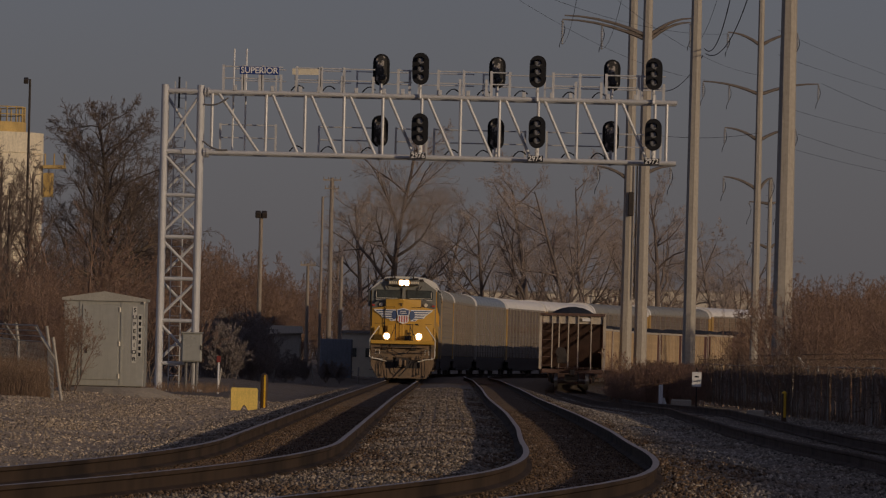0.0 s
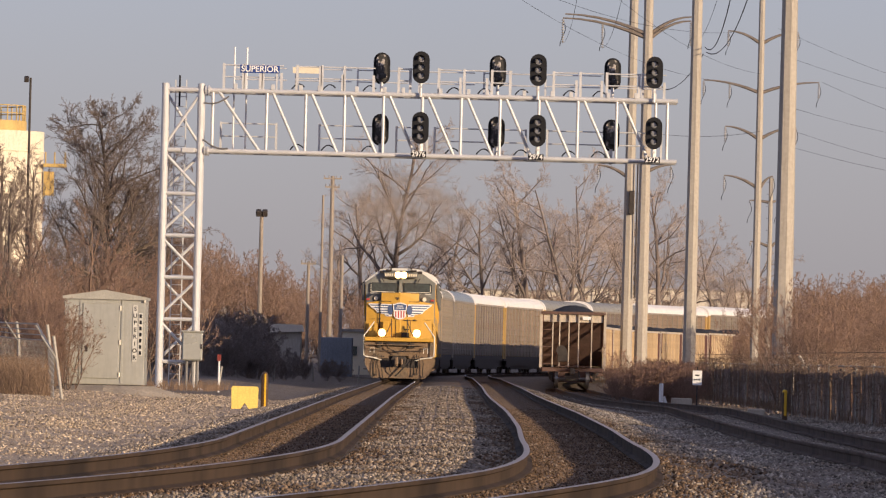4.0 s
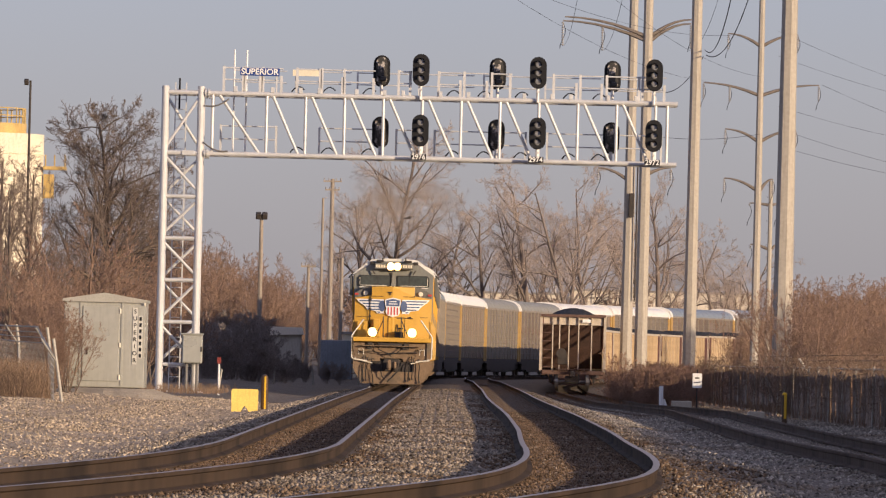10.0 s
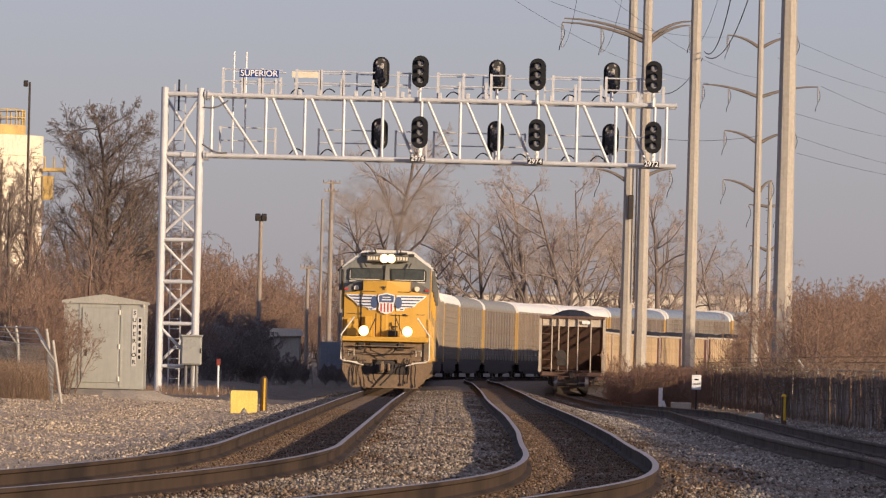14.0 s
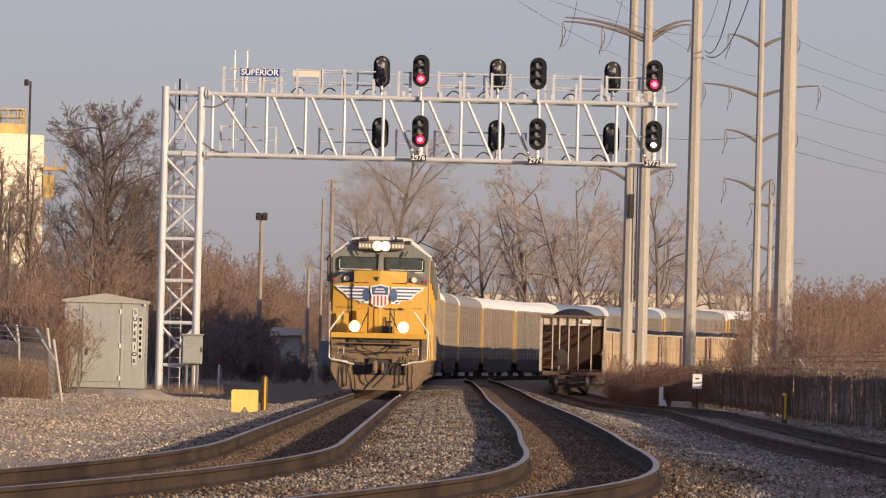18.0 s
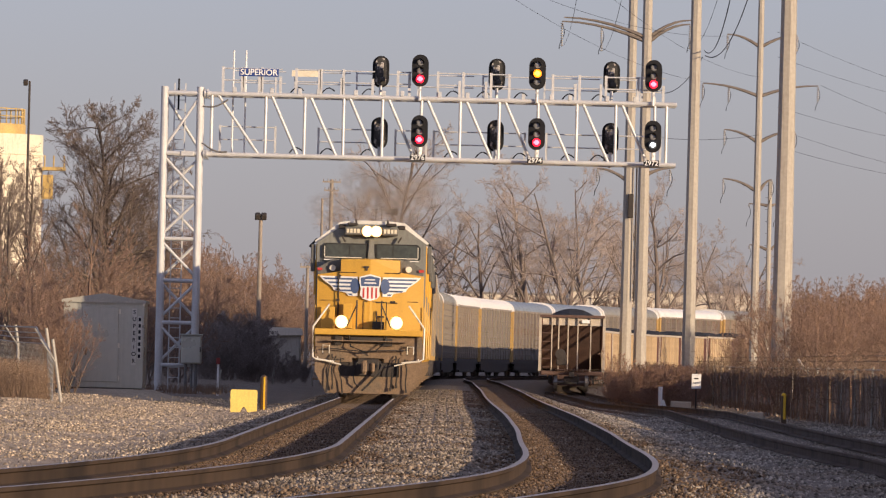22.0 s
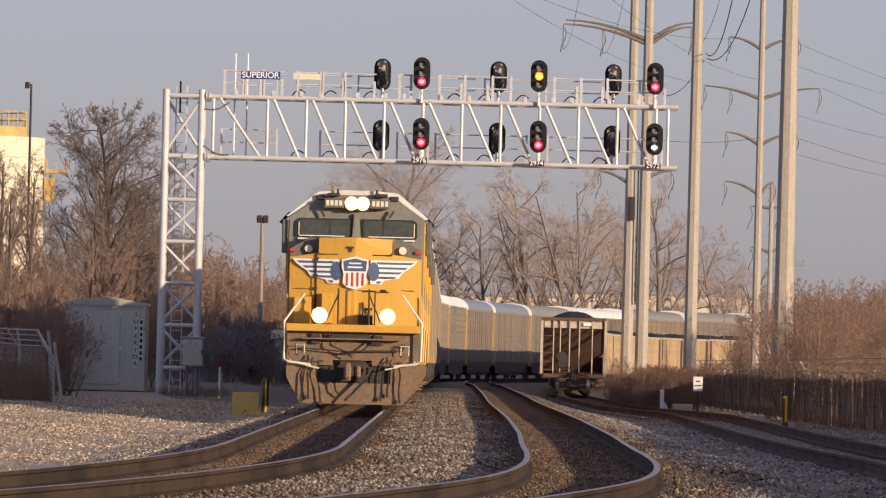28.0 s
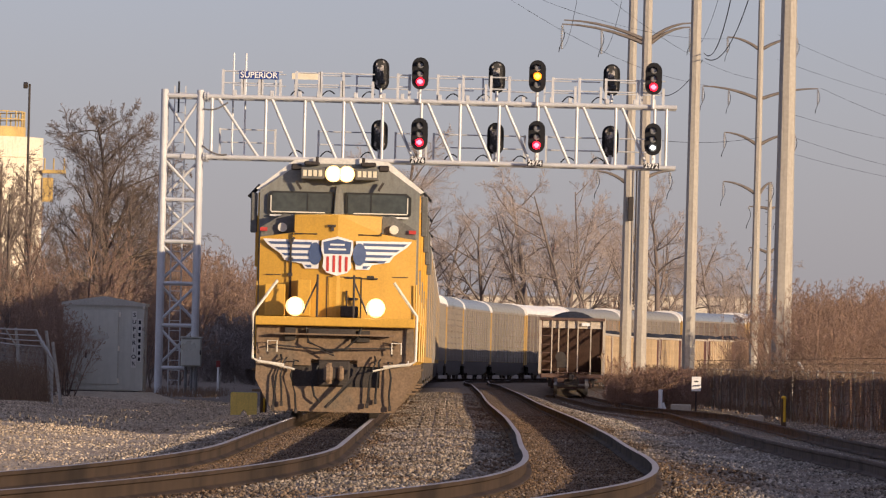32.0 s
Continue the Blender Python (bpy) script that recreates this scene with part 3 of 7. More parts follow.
def signal_head(x, z, facing, lit=None):
    """facing 1: towards the camera; -1: away. lit: (place of the lamp, material, when it lights)."""
    bm = bmesh.new()
    prism(bm, stadium(0.54, 1.04), 0.02, pose(0, 0, 0))
    s = part("signal_head", bm, BLACK, BRIDGE, "black signal head with a round-ended backplate" if facing > 0 else "back of a black signal head")
    s.matrix_basis = pose(x, -0.30 if facing > 0 else DEPTH + 0.25, z, 0, 0, 0 if facing > 0 else 180)
    bm = bmesh.new()
    prism(bm, stadium(0.36, 0.92, 5), 0.2, pose(0, 0.02, 0))
    box(bm, 0.02, 0.26, 0.05, 0.22, 0.1, 0.5, 0.02)
    box(bm, -0.05, 0.32, -0.25, 0.2, 0.16, 0.14, 0.02)
    part("housing", bm, DULL_BLACK, s, "weathered black housing")
    for i, dz in enumerate((0.27, 0.0, -0.27)):
        bm = bmesh.new()
        n = 12
        ring = [(0.125 * math.cos(radians(-20 + 220 * k / n)), 0.125 * math.sin(radians(-20 + 220 * k / n))) for k in range(n + 1)]
        for (xa, za), (xb, zb) in zip(ring, ring[1:]):
            v = [bm.verts.new((xa, 0, dz + za)), bm.verts.new((xb, 0, dz + zb)), bm.verts.new((xb * 0.97, -0.13, dz + zb * 0.97)), bm.verts.new((xa * 0.97, -0.13, dz + za * 0.97))]
            bm.faces.new(v)
        bmesh.ops.remove_doubles(bm, verts=bm.verts[:], dist=0.001)
        bmesh.ops.solidify(bm, geom=bm.faces[:], thickness=0.006)
        part("visor", bm, BLACK, s)
        bm = bmesh.new()
        bmesh.ops.create_uvsphere(bm, u_segments=12, v_segments=6, radius=0.11, matrix=Matrix.Translation((0, 0, dz)) @ Matrix.Diagonal((1, 0.3, 1, 1)))
        part("lens", bm, LENS, s, "unlit grey glass lens", True)
        if lit and lit[0] == i:
            bm = bmesh.new()
            bmesh.ops.create_uvsphere(bm, u_segments=16, v_segments=10, radius=0.135, matrix=Matrix.Diagonal((1, 0.4, 1, 1)))
            for f in bm.faces:
                c = f.calc_center_median()
                f.material_index = 1 if math.hypot(c.x, c.z) < 0.075 else 0
            lamp = part("lamp", bm, lit[1], s, "lit signal lamp", True)
            lamp.matrix_basis = pose(0, 0.08, dz)
            SIGNALS.append((lamp, dz, lit[2]))
    bm = bmesh.new()
    tube(bm, (0, 0.14, -0.95), (0, 0.14, -0.45), 0.05, 8)
    box(bm, 0, 0.2 if facing > 0 else 0.1, -0.62, 0.1, 0.5, 0.06)
    part("mounting_post", bm, GALV, s, "galvanised mounting post")
    return s


def number_plate(x, text):
    p = empty("signal_number_plate", pose(x, GY - 0.55, LOW_Z + 0.03), "small black plate with white signal number on the truss", "sign", "signal number plates")
    bm = bmesh.new()
    box(bm, 0, 0, 0, 0.50, 0.02, 0.20, 0.004)
    box(bm, 0, 0.25, 0.0, 0.05, 0.5, 0.05)
    part("plate", bm, BLACK, p)
    lettering("number", text, 0.225, pose(0, -0.014, 0, 90, 0, 0), WHITE, p, "white numerals")


BRIDGE = build_bridge()
build_name_sign()
for (x, z), txt, lamps in (((-0.84, 10.41), "2976", ((2, RED_LAMP, 17.25), (2, RED_LAMP, 17.25))), ((2.93, 10.41), "2974", ((1, AMBER_LAMP, 18.25), (2, RED_LAMP, 18.25))),
                           ((6.67, 10.42), "2972", ((2, RED_LAMP, 17.75), (2, WHITE_LAMP, 17.75)))):
    signal_head(x, z, 1, lamps[0])
    signal_head(x + 0.02, z - 1.95, 1, lamps[1])
    number_plate(x - 0.02, txt)
for x in (-2.12, 1.64, 5.36):
    signal_head(x, 10.41, -1)
    signal_head(x + 0.0, 8.42, -1)


# ---------- locomotives ----------
PILOT = material("road_dirt_brown", (0.215, 0.142, 0.084), 0.8, vary=0.25, scale=2.5, fine=25, bump=0.15, dist=0.006, second=(0.13, 0.10, 0.07), mask=(0.5, 0.7))
DARK_IRON = material("dark_iron", (0.045, 0.036, 0.03), 0.7, vary=0.35, scale=4, fine=30, bump=0.2, dist=0.005)
RUBBER = material("black_hose", (0.02, 0.018, 0.016), 0.6, vary=0.2, scale=5, fine=40, bump=0.05, dist=0.002)
RAIL_WHITE = material("light_handrail", (0.70, 0.64, 0.52), 0.45, vary=0.1, scale=3, fine=30, bump=0.02, dist=0.002)
# Whiter than the grey roof: sunlight on the slopes put into the colour.
ROOF_GREY = material("pale_cab_roof", (0.68, 0.65, 0.58), 0.55, vary=0.12, scale=1.5, fine=30, bump=0.03, dist=0.003)
DARK_GREY = material("nose_grey", (0.13, 0.125, 0.11), 0.6, vary=0.2, scale=2, fine=30, bump=0.05, dist=0.003)
CAB_GLASS = material("dark_cab_glass", (0.05, 0.058, 0.052), 0.08, vary=0.2, scale=1, fine=8, bump=0.0, spec=0.8)
GASKET = material("window_gasket", (0.02, 0.02, 0.018), 0.6, vary=0.1, scale=4, fine=30, bump=0.02, dist=0.002)
EMBLEM_BLUE = material("emblem_blue", (0.075, 0.11, 0.21), 0.45, vary=0.08, scale=3, fine=30, bump=0.02, dist=0.002)
EMBLEM_RED = material("emblem_red", (0.48, 0.05, 0.04), 0.45, vary=0.08, scale=3, fine=30, bump=0.02, dist=0.002)
# The orange rim stands in for glare; lenses are sized to the glare too.
HEADLAMP = [glow("lamp_glare_rim", (1.0, 0.55, 0.2), 3.0), glow("lit_headlamp", (1.0, 0.88, 0.68), 60.0)]
STEEL_TREAD = material("wheel_steel", (0.30, 0.27, 0.24), 0.4, metal=0.8, vary=0.2, scale=4, fine=30, bump=0.05, dist=0.003)
LOCO_LEN = 22.6
WHEELS = []


def wheelset(parent, y, r=0.5, keyed=False, z=None):
    bm = bmesh.new()
    tube(bm, (-0.9, 0, 0), (0.9, 0, 0), 0.09, 8)
    for s in (-1, 1):
        tube(bm, (s * 0.70, 0, 0), (s * 0.83, 0, 0), r, 20)
        tube(bm, (s * 0.68, 0, 0), (s * 0.71, 0, 0), r + 0.03, 20)
        tube(bm, (s * 0.83, 0, 0), (s * 0.86, 0, 0), r * 0.55, 14)
        for k in range(6):
            a = math.pi * k / 3
            box(bm, s * 0.845, 0.68 * r * math.cos(a), 0.68 * r * math.sin(a), 0.03, 0.06, 0.06)
    w = part("wheelset", bm, STEEL_TREAD, parent, "worn steel wheels on an axle")
    w.matrix_basis = pose(0, y, r if z is None else z)
    if keyed:
        WHEELS.append((w, y, r))
    return w


def build_loco(lead):
    L = empty("diesel_locomotive", Matrix.Identity(4), "yellow and grey diesel freight locomotive with lit headlights" if lead else "yellow and grey diesel freight locomotive coupled behind the leader", "locomotive", "train of locomotives and car carriers")

    def one(name, mat, fn, label="", parent=None, smooth=False):
        bm = bmesh.new()
        fn(bm)
        return part(name, bm, mat, parent or L, label, smooth)

    # pilot and plough
    plough = [(-1.50, 1.0), (-1.50, 0.72), (-1.18, 0.12), (1.18, 0.12), (1.52, 0.72), (1.52, 1.0), (0.88, 1.0), (0.88, 0.60), (-0.80, 0.60), (-0.80, 1.0)]
    one("plough", PILOT, lambda bm: prism(bm, plough, 0.12, pose(0, 0.55, 0)), "dusty brown steel plough")
    one("pilot_plate", PILOT, lambda bm: (prism(bm, [(-1.50, 1.76), (-1.50, 1.0), (-0.45, 1.0), (-0.45, 1.12), (0.45, 1.12), (0.45, 1.0), (1.52, 1.0), (1.52, 1.76)], 0.1, pose(0, 0.62, 0))), "dusty brown pilot plate")
    one("coupler_pocket", DARK_IRON, lambda bm: box(bm, 0.03, 0.85, 0.80, 1.7, 0.3, 0.5))
    one("drawbar", DARK_IRON, lambda bm: (box(bm, 0.0, 0.45, 0.86, 0.22, 0.7, 0.24, 0.03), box(bm, 0, 0.62, 0.86, 0.62, 0.12, 0.5, 0.03)), "rusty drawbar")
    one("knuckle", PILOT, lambda bm: (box(bm, -0.10, 0.08, 0.86, 0.17, 0.26, 0.34, 0.05), box(bm, 0.14, 0.12, 0.86, 0.12, 0.2, 0.28, 0.04), tube(bm, (-0.08, 0.05, 0.66), (-0.08, 0.05, 1.06), 0.05, 8)), "worn coupler knuckle")
    one("platform", YELLOW, lambda bm: (box(bm, 0, 0.92, 1.845, 3.06, 1.15, 0.17, 0.015)), "yellow end platform edge")
    one("anticlimber", PILOT, lambda bm: [box(bm, 0, 0.42, 1.60 + 0.07 * k, 2.3, 0.2, 0.03) for k in range(1)])
    one("pilot_lamp_bracket", DARK_IRON, lambda bm: (box(bm, -0.05, 0.5, 1.66, 0.9, 0.12, 0.1), box(bm, 0.55, 0.56, 1.58, 0.25, 0.1, 0.22), box(bm, -0.85, 0.56, 1.6, 0.2, 0.1, 0.24)))
    # uncoupling lever, hoses and steps
    one("uncoupling_lever", DARK_IRON, lambda bm: (chain(bm, [(-1.3, 0.5, 1.35), (-1.15, 0.45, 1.38), (-0.3, 0.4, 1.32), (0.0, 0.35, 1.2)], 0.018), chain(bm, [(1.3, 0.5, 1.45), (1.1, 0.45, 1.5), (1.15, 0.45, 1.36), (0.25, 0.4, 1.34)], 0.018)))
    for s, x0 in ((-1, -0.98), (1, 0.78)):
        for k in range(3):
            xx = x0 + (0.15, 0.11, 0.17)[k] * k - 0.1 + 0.02 * s
            low = (0.22, 0.30, 0.17)[k] + 0.04 * s
            one("air_hose", RUBBER, lambda bm: chain(bm, [(xx + 0.08, 0.55, 1.20 - 0.06 * k), (xx + 0.1 - 0.05 * k, 0.45, 1.10), (xx + 0.03 * k * s, 0.40, 0.8), (xx - 0.03 + 0.03 * k, 0.42, 0.45), (xx + 0.05 * (k - 1), 0.44, low)], 0.02, 6), "black rubber air hose")
            one("hose_coupling", DARK_IRON, lambda bm: box(bm, xx + 0.05 * (k - 1), 0.44, low, 0.06, 0.08, 0.10, 0.01))
        one("end_step", RAIL_WHITE if lead else PILOT, lambda bm: chain(bm, [(s * 0.75, 0.4, 0.92), (s * 1.42, 0.42, 1.07), (s * 1.42, 0.5, 1.12)], 0.022), "pale worn step bar")
        one("step_hoop", RAIL_WHITE, lambda bm: chain(bm, [(s * 1.28, 0.45, 1.25), (s * 1.28, 0.42, 1.46), (s * 1.10, 0.42, 1.46), (s * 1.10, 0.45, 1.25)], 0.016))
        one("platform_handrail", RAIL_WHITE if lead else YELLOW, lambda bm: chain(bm, [(s * 0.95, 0.42, 1.0), (s * 1.45, 0.4, 1.06), (s * 1.56, 0.4, 1.12), (s * 1.57, 0.4, 1.98), (s * 1.12, 0.5, 2.62)], 0.028, 8), "pale bent handrail" if lead else "")
        one("stanchion", DARK_IRON if lead else YELLOW, lambda bm: (tube(bm, (s * 0.35, 0.4, 1.93), (s * 0.35, 0.4, 2.75), 0.022), tube(bm, (s * 0.62, 0.45, 2.0), (s * 0.35, 0.45, 2.62), 0.018)))
        # side steps
        for k in range(3):
            one("side_step", PILOT, lambda bm: box(bm, s * 1.45, 1.1, 0.5 + 0.4 * k, 0.24, 0.6, 0.05, 0.01))
        one("step_panel", PILOT, lambda bm: box(bm, s * 1.34, 1.1, 1.05, 0.03, 0.75, 1.4))
    one("mu_hose", RUBBER, lambda bm: chain(bm, [(-0.55, 0.5, 1.72), (-0.5, 0.4, 1.45), (-0.15, 0.36, 1.3), (0.2, 0.38, 1.32), (0.45, 0.42, 1.55), (0.5, 0.5, 1.72)], 0.03, 6), "drooping black jumper hose")
    one("brake_hose", RUBBER, lambda bm: chain(bm, [(0.35, 0.45, 0.95), (0.32, 0.3, 0.7), (0.05, 0.25, 0.4), (-0.15, 0.28, 0.2)], 0.03, 6), "black brake hose")
    one("brake_hose", RUBBER, lambda bm: chain(bm, [(-0.3, 0.5, 1.0), (-0.42, 0.36, 0.7), (-0.36, 0.36, 0.42), (-0.25, 0.4, 0.3)], 0.022, 6), "black brake hose")
    one("cut_lever", DARK_IRON, lambda bm: bar(bm, (0.5, 0.3, 0.98), (-0.12, 0.25, 0.22), 0.05, 0.03))
    # nose: a wide blunt hood with a slight keel
    def nose(bm):
        front = [(-1.50, 1.93), (-1.50, 3.46), (-0.84, 3.56), (-0.84, 3.90), (0, 3.92), (0.84, 3.90), (0.84, 3.56), (1.52, 3.46), (1.52, 1.93), (0, 1.93)]
        fy = [1.62, 1.66, 1.55, 1.60, 1.42, 1.60, 1.55, 1.66, 1.62, 1.42]
        a = [bm.verts.new((x, y, z)) for (x, z), y in zip(front, fy)]
        b = [bm.verts.new((x, 2.9, z + (0.05 if z > 3 else 0))) for x, z in front]
        bm.faces.new((a[0], a[1], a[2], a[4], a[9]))
        bm.faces.new((a[2], a[3], a[4]))
        bm.faces.new((a[9], a[4], a[6], a[7], a[8]))
        bm.faces.new((a[4], a[5], a[6]))
        for i in range(10):
            j = (i + 1) % 10
            f = bm.faces.new((a[i], a[j], b[j], b[i]))
        bmesh.ops.triangulate(bm, faces=bm.faces[:])
        bmesh.ops.recalc_face_normals(bm, faces=bm.faces[:])
    one("nose", YELLOW, nose, "yellow wide nose")
    for s in (-1, 1):
        one("nose_shoulder", DARK_GREY, lambda bm: prism(bm, [(s * 1.50, 3.47), (s * 0.85, 3.58), (s * 0.85, 3.90), (s * 1.05, 3.93), (s * 1.50, 3.66)], 0.9, pose(0, 1.95, 0)), "dark grey nose shoulder")
        one("marker_light", RAIL_WHITE, lambda bm: tube(bm, (s * 1.08, 1.84, 3.66), (s * 1.08, 1.99, 3.66), 0.09, 12), "round marker light")
        one("red_marker", EMBLEM_RED, lambda bm: box(bm, s * 1.44, 1.9, 3.62, 0.14, 0.04, 0.07), "red marker strip")
        one("nose_grab_iron", DARK_IRON, lambda bm: chain(bm, [(s * 0.62 - 0.22, 1.56, 3.58), (s * 0.62 - 0.22, 1.48, 3.54), (s * 0.62 + 0.22, 1.48, 3.54), (s * 0.62 + 0.22, 1.56, 3.58)], 0.016))
        one("nose_seam", DARK_IRON, lambda bm: box(bm, s * 1.0, 1.585, 2.74, 0.75, 0.03, 0.016))
        one("nose_latch", DARK_IRON, lambda bm: box(bm, s * 0.55 + 0.1, 1.52, 2.72, 0.14, 0.04, 0.07))
    for z in (3.02, 2.70):
        one("nose_grab_iron", DARK_IRON, lambda bm: chain(bm, [(0.18, 1.52, z), (0.18, 1.42, z), (0.78, 1.46, z), (0.78, 1.55, z)], 0.018))
    # nose door, sand box covers, number and class details
    one("nose_door", YELLOW, lambda bm: (box(bm, 0.15, 1.455, 2.32, 0.62, 0.05, 0.76, 0.015)), "yellow nose door")
    one("door_edge", DARK_IRON, lambda bm: [box(bm, x, 1.46, 2.32, 0.018, 0.06, 0.78) for x in (-0.18, 0.48)] + [box(bm, 0.15, 1.46, 2.72, 0.66, 0.06, 0.018)])
    one("door_handle", DARK_IRON, lambda bm: box(bm, 0.32, 1.4, 2.3, 0.2, 0.05, 0.045))
    one("battery_box", YELLOW, lambda bm: (box(bm, -0.62, 1.3, 2.3, 0.26, 0.3, 0.7, 0.015), box(bm, -1.18, 1.35, 2.25, 0.4, 0.3, 0.62, 0.015)), "yellow equipment box")
    one("equipment_box", DARK_IRON, lambda bm: box(bm, 0.26, 1.22, 2.05, 0.34, 0.22, 0.22, 0.02), "small dark box on the platform")
    one("seam_line", DARK_IRON, lambda bm: [box(bm, x, 1.53, 2.9, 0.014, 0.06, 1.3) for x in (-0.88,)] + [box(bm, -0.12, 1.435, 3.70, 0.16, 0.06, 0.05), box(bm, -0.1, 1.42, 3.66, 0.05, 0.06, 0.12)])
    one("nose_pipe", DARK_IRON, lambda bm: (chain(bm, [(-0.90, 1.50, 2.0), (-0.90, 1.46, 2.3), (-0.90, 1.46, 3.35), (-0.84, 1.5, 3.46)], 0.024, 6), [box(bm, -0.90, 1.49, z, 0.09, 0.08, 0.06) for z in (2.75, 3.05, 3.4)]), "dark pipe clamped to the nose")
    one("nose_grab_iron", DARK_IRON, lambda bm: chain(bm, [(0.2, 1.45, 2.45), (0.2, 1.36, 2.45), (0.2, 1.36, 2.05), (0.2, 1.45, 2.05)], 0.016))
    # winged shield
    em = empty_part("emblem", L)

    def onem(name, mat, fn, label=""):
        bm = bmesh.new()
        fn(bm)
        return part(name, bm, mat, em, label)

    for s in (-1, 1):
        ang = s * math.degrees(math.atan2(0.19, 1.5))
        mm = pose(0, 1.375, 0, 0, 0, ang)
        lens = [(3.38, 1.36), (3.27, 1.22), (3.16, 1.09), (3.05, 0.97), (2.94, 0.64)]
        onem("wing", WHITE, lambda bm: prism(bm, [(s * 0.36, 3.42), (s * 1.45, 3.43), (s * 1.36, 3.32), (s * 1.10, 3.14), (s * 1.02, 3.02), (s * 0.68, 2.96), (s * 0.62, 2.87), (s * 0.36, 2.87)], 0.012, mm), "white wing outline")
        for k, (z, x1) in enumerate(lens):
            onem("feather", EMBLEM_BLUE, lambda bm: prism(bm, [(s * 0.50, z), (s * x1, z), (s * (x1 - 0.07), z - 0.05), (s * 0.50, z - 0.05)], 0.006, mm @ pose(0, -0.008, 0)), "dark blue feather stripe")
        onem("wing_root", EMBLEM_BLUE, lambda bm: prism(bm, [(s * (0.43 + 0.13 * math.cos(a)), 3.16 + 0.22 * math.sin(a)) for a in [2 * math.pi * k / 14 for k in range(14)]], 0.006, mm @ pose(0, -0.012, 0)), "blue wing root")
    shield = [(-0.30, 3.42), (-0.16, 3.46), (0.0, 3.50), (0.16, 3.46), (0.30, 3.42), (0.31, 3.25), (0.26, 3.08), (0.28, 2.9), (0.20, 2.80), (0, 2.74), (-0.20, 2.80), (-0.28, 2.9), (-0.26, 3.08), (-0.31, 3.25)]
    onem("shield", WHITE, lambda bm: prism(bm, shield, 0.05, pose(0, 1.355, 0)), "white shield")
    onem("shield_chief", EMBLEM_BLUE, lambda bm: prism(bm, [(-0.25, 3.16), (-0.27, 3.39), (0, 3.45), (0.27, 3.39), (0.25, 3.16)], 0.01, pose(0, 1.348, 0)), "blue shield top")
    for x in (-0.18, -0.06, 0.06, 0.18):
        onem("shield_stripe", EMBLEM_RED, lambda bm: box(bm, x, 1.352, 2.97, 0.05, 0.012, 0.34 - abs(x) * 0.3), "red stripe")
    for z, w in ((3.34, 0.28), (3.25, 0.34)):
        onem("emblem_bar", WHITE, lambda bm: box(bm, 0, 1.346, z, w, 0.008, 0.035), "plain white bar")
    # cab
    prof = [(-1.55, 1.93), (-1.55, 4.40), (-0.85, 4.88), (-0.4, 4.93), (0.4, 4.93), (0.88, 4.88), (1.56, 4.40), (1.56, 1.93)]
    one("cab", CAB_GREY, lambda bm: loft(bm, [(2.75, prof), (5.3, prof)]), "grey cab with angled roof sides")
    # The outline is raised above the cab so that a bright edge shows.
    one("cab_roof", ROOF_GREY, lambda bm: prism(bm, [(-1.63, 4.42), (-0.90, 4.99), (-0.4, 5.04), (0.4, 5.04), (0.94, 4.99), (1.65, 4.42), (1.57, 4.385), (0.88, 4.885), (0.4, 4.935), (-0.4, 4.935), (-0.85, 4.885), (-1.56, 4.385)], 2.6, pose(0, 2.82, 0)), "cab roof whitened as if sunlit")
    for s in (-1, 1):
        one("cab_side", YELLOW, lambda bm: (box(bm, s * 1.567, 4.05, 2.78, 0.03, 2.42, 1.66, 0.008), box(bm, s * 1.567, 3.0, 3.98, 0.03, 0.34, 0.74, 0.008), box(bm, s * 1.567, 5.08, 3.98, 0.03, 0.36, 0.74, 0.008)), "yellow cab side")
    one("cab_post", CAB_GREY, lambda bm: prism(bm, [(-0.1, 3.9), (-0.06, 4.5), (0.06, 4.5), (0.1, 3.9)], 0.2, pose(0, 2.62, 0)))
    for s in (-1, 1):
        wx0, wx1 = (0.12, 1.40)
        out = [(s * wx0, 3.93), (s * wx0, 4.38), (s * 1.30, 4.38), (s * wx1, 4.30), (s * wx1, 3.97), (s * 1.36, 3.93)]
        fr = one("windshield", GASKET, lambda bm: prism(bm, out, 0.05, pose(0, 2.68, 0)), "black rimmed windshield")
        c = (s * 0.76, 4.155)
        inner = [(c[0] + (x - c[0]) * 0.93, c[1] + (z - c[1]) * 0.84) for x, z in out]
        one("glass", CAB_GLASS, lambda bm: prism(bm, inner, 0.02, pose(0, 2.668, 0)), "dark reflecting glass", fr)
        one("window_rim", RAIL_WHITE, lambda bm: (box(bm, s * 0.80, 2.662, 3.975, 1.05, 0.01, 0.022), box(bm, s * 1.33, 2.662, 4.14, 0.02, 0.01, 0.30)), "pale inner window edge", fr)
        one("window_divider", GASKET, lambda bm: box(bm, s * 0.62, 2.664, 4.15, 0.018, 0.012, 0.4), "", fr)
        one("wiper", DARK_IRON, lambda bm: bar(bm, (s * 0.85, 2.6, 4.58), (s * 0.75, 2.6, 4.42), 0.05, 0.05))
        one("windshield_sill", ROOF_GREY, lambda bm: box(bm, s * 0.74, 2.66, 3.905, 1.22, 0.05, 0.035))
        one("number_board", DARK_GREY, lambda bm: box(bm, s * 0.53, 2.55, 4.73, 0.46, 0.3, 0.22, 0.015), "lit number board box")
        for k in range(4):
            one("number_bar", CREAM, lambda bm: box(bm, s * 0.53 - 0.15 + 0.1 * k, 2.395, 4.735, 0.07, 0.012, 0.12), "plain pale bar")
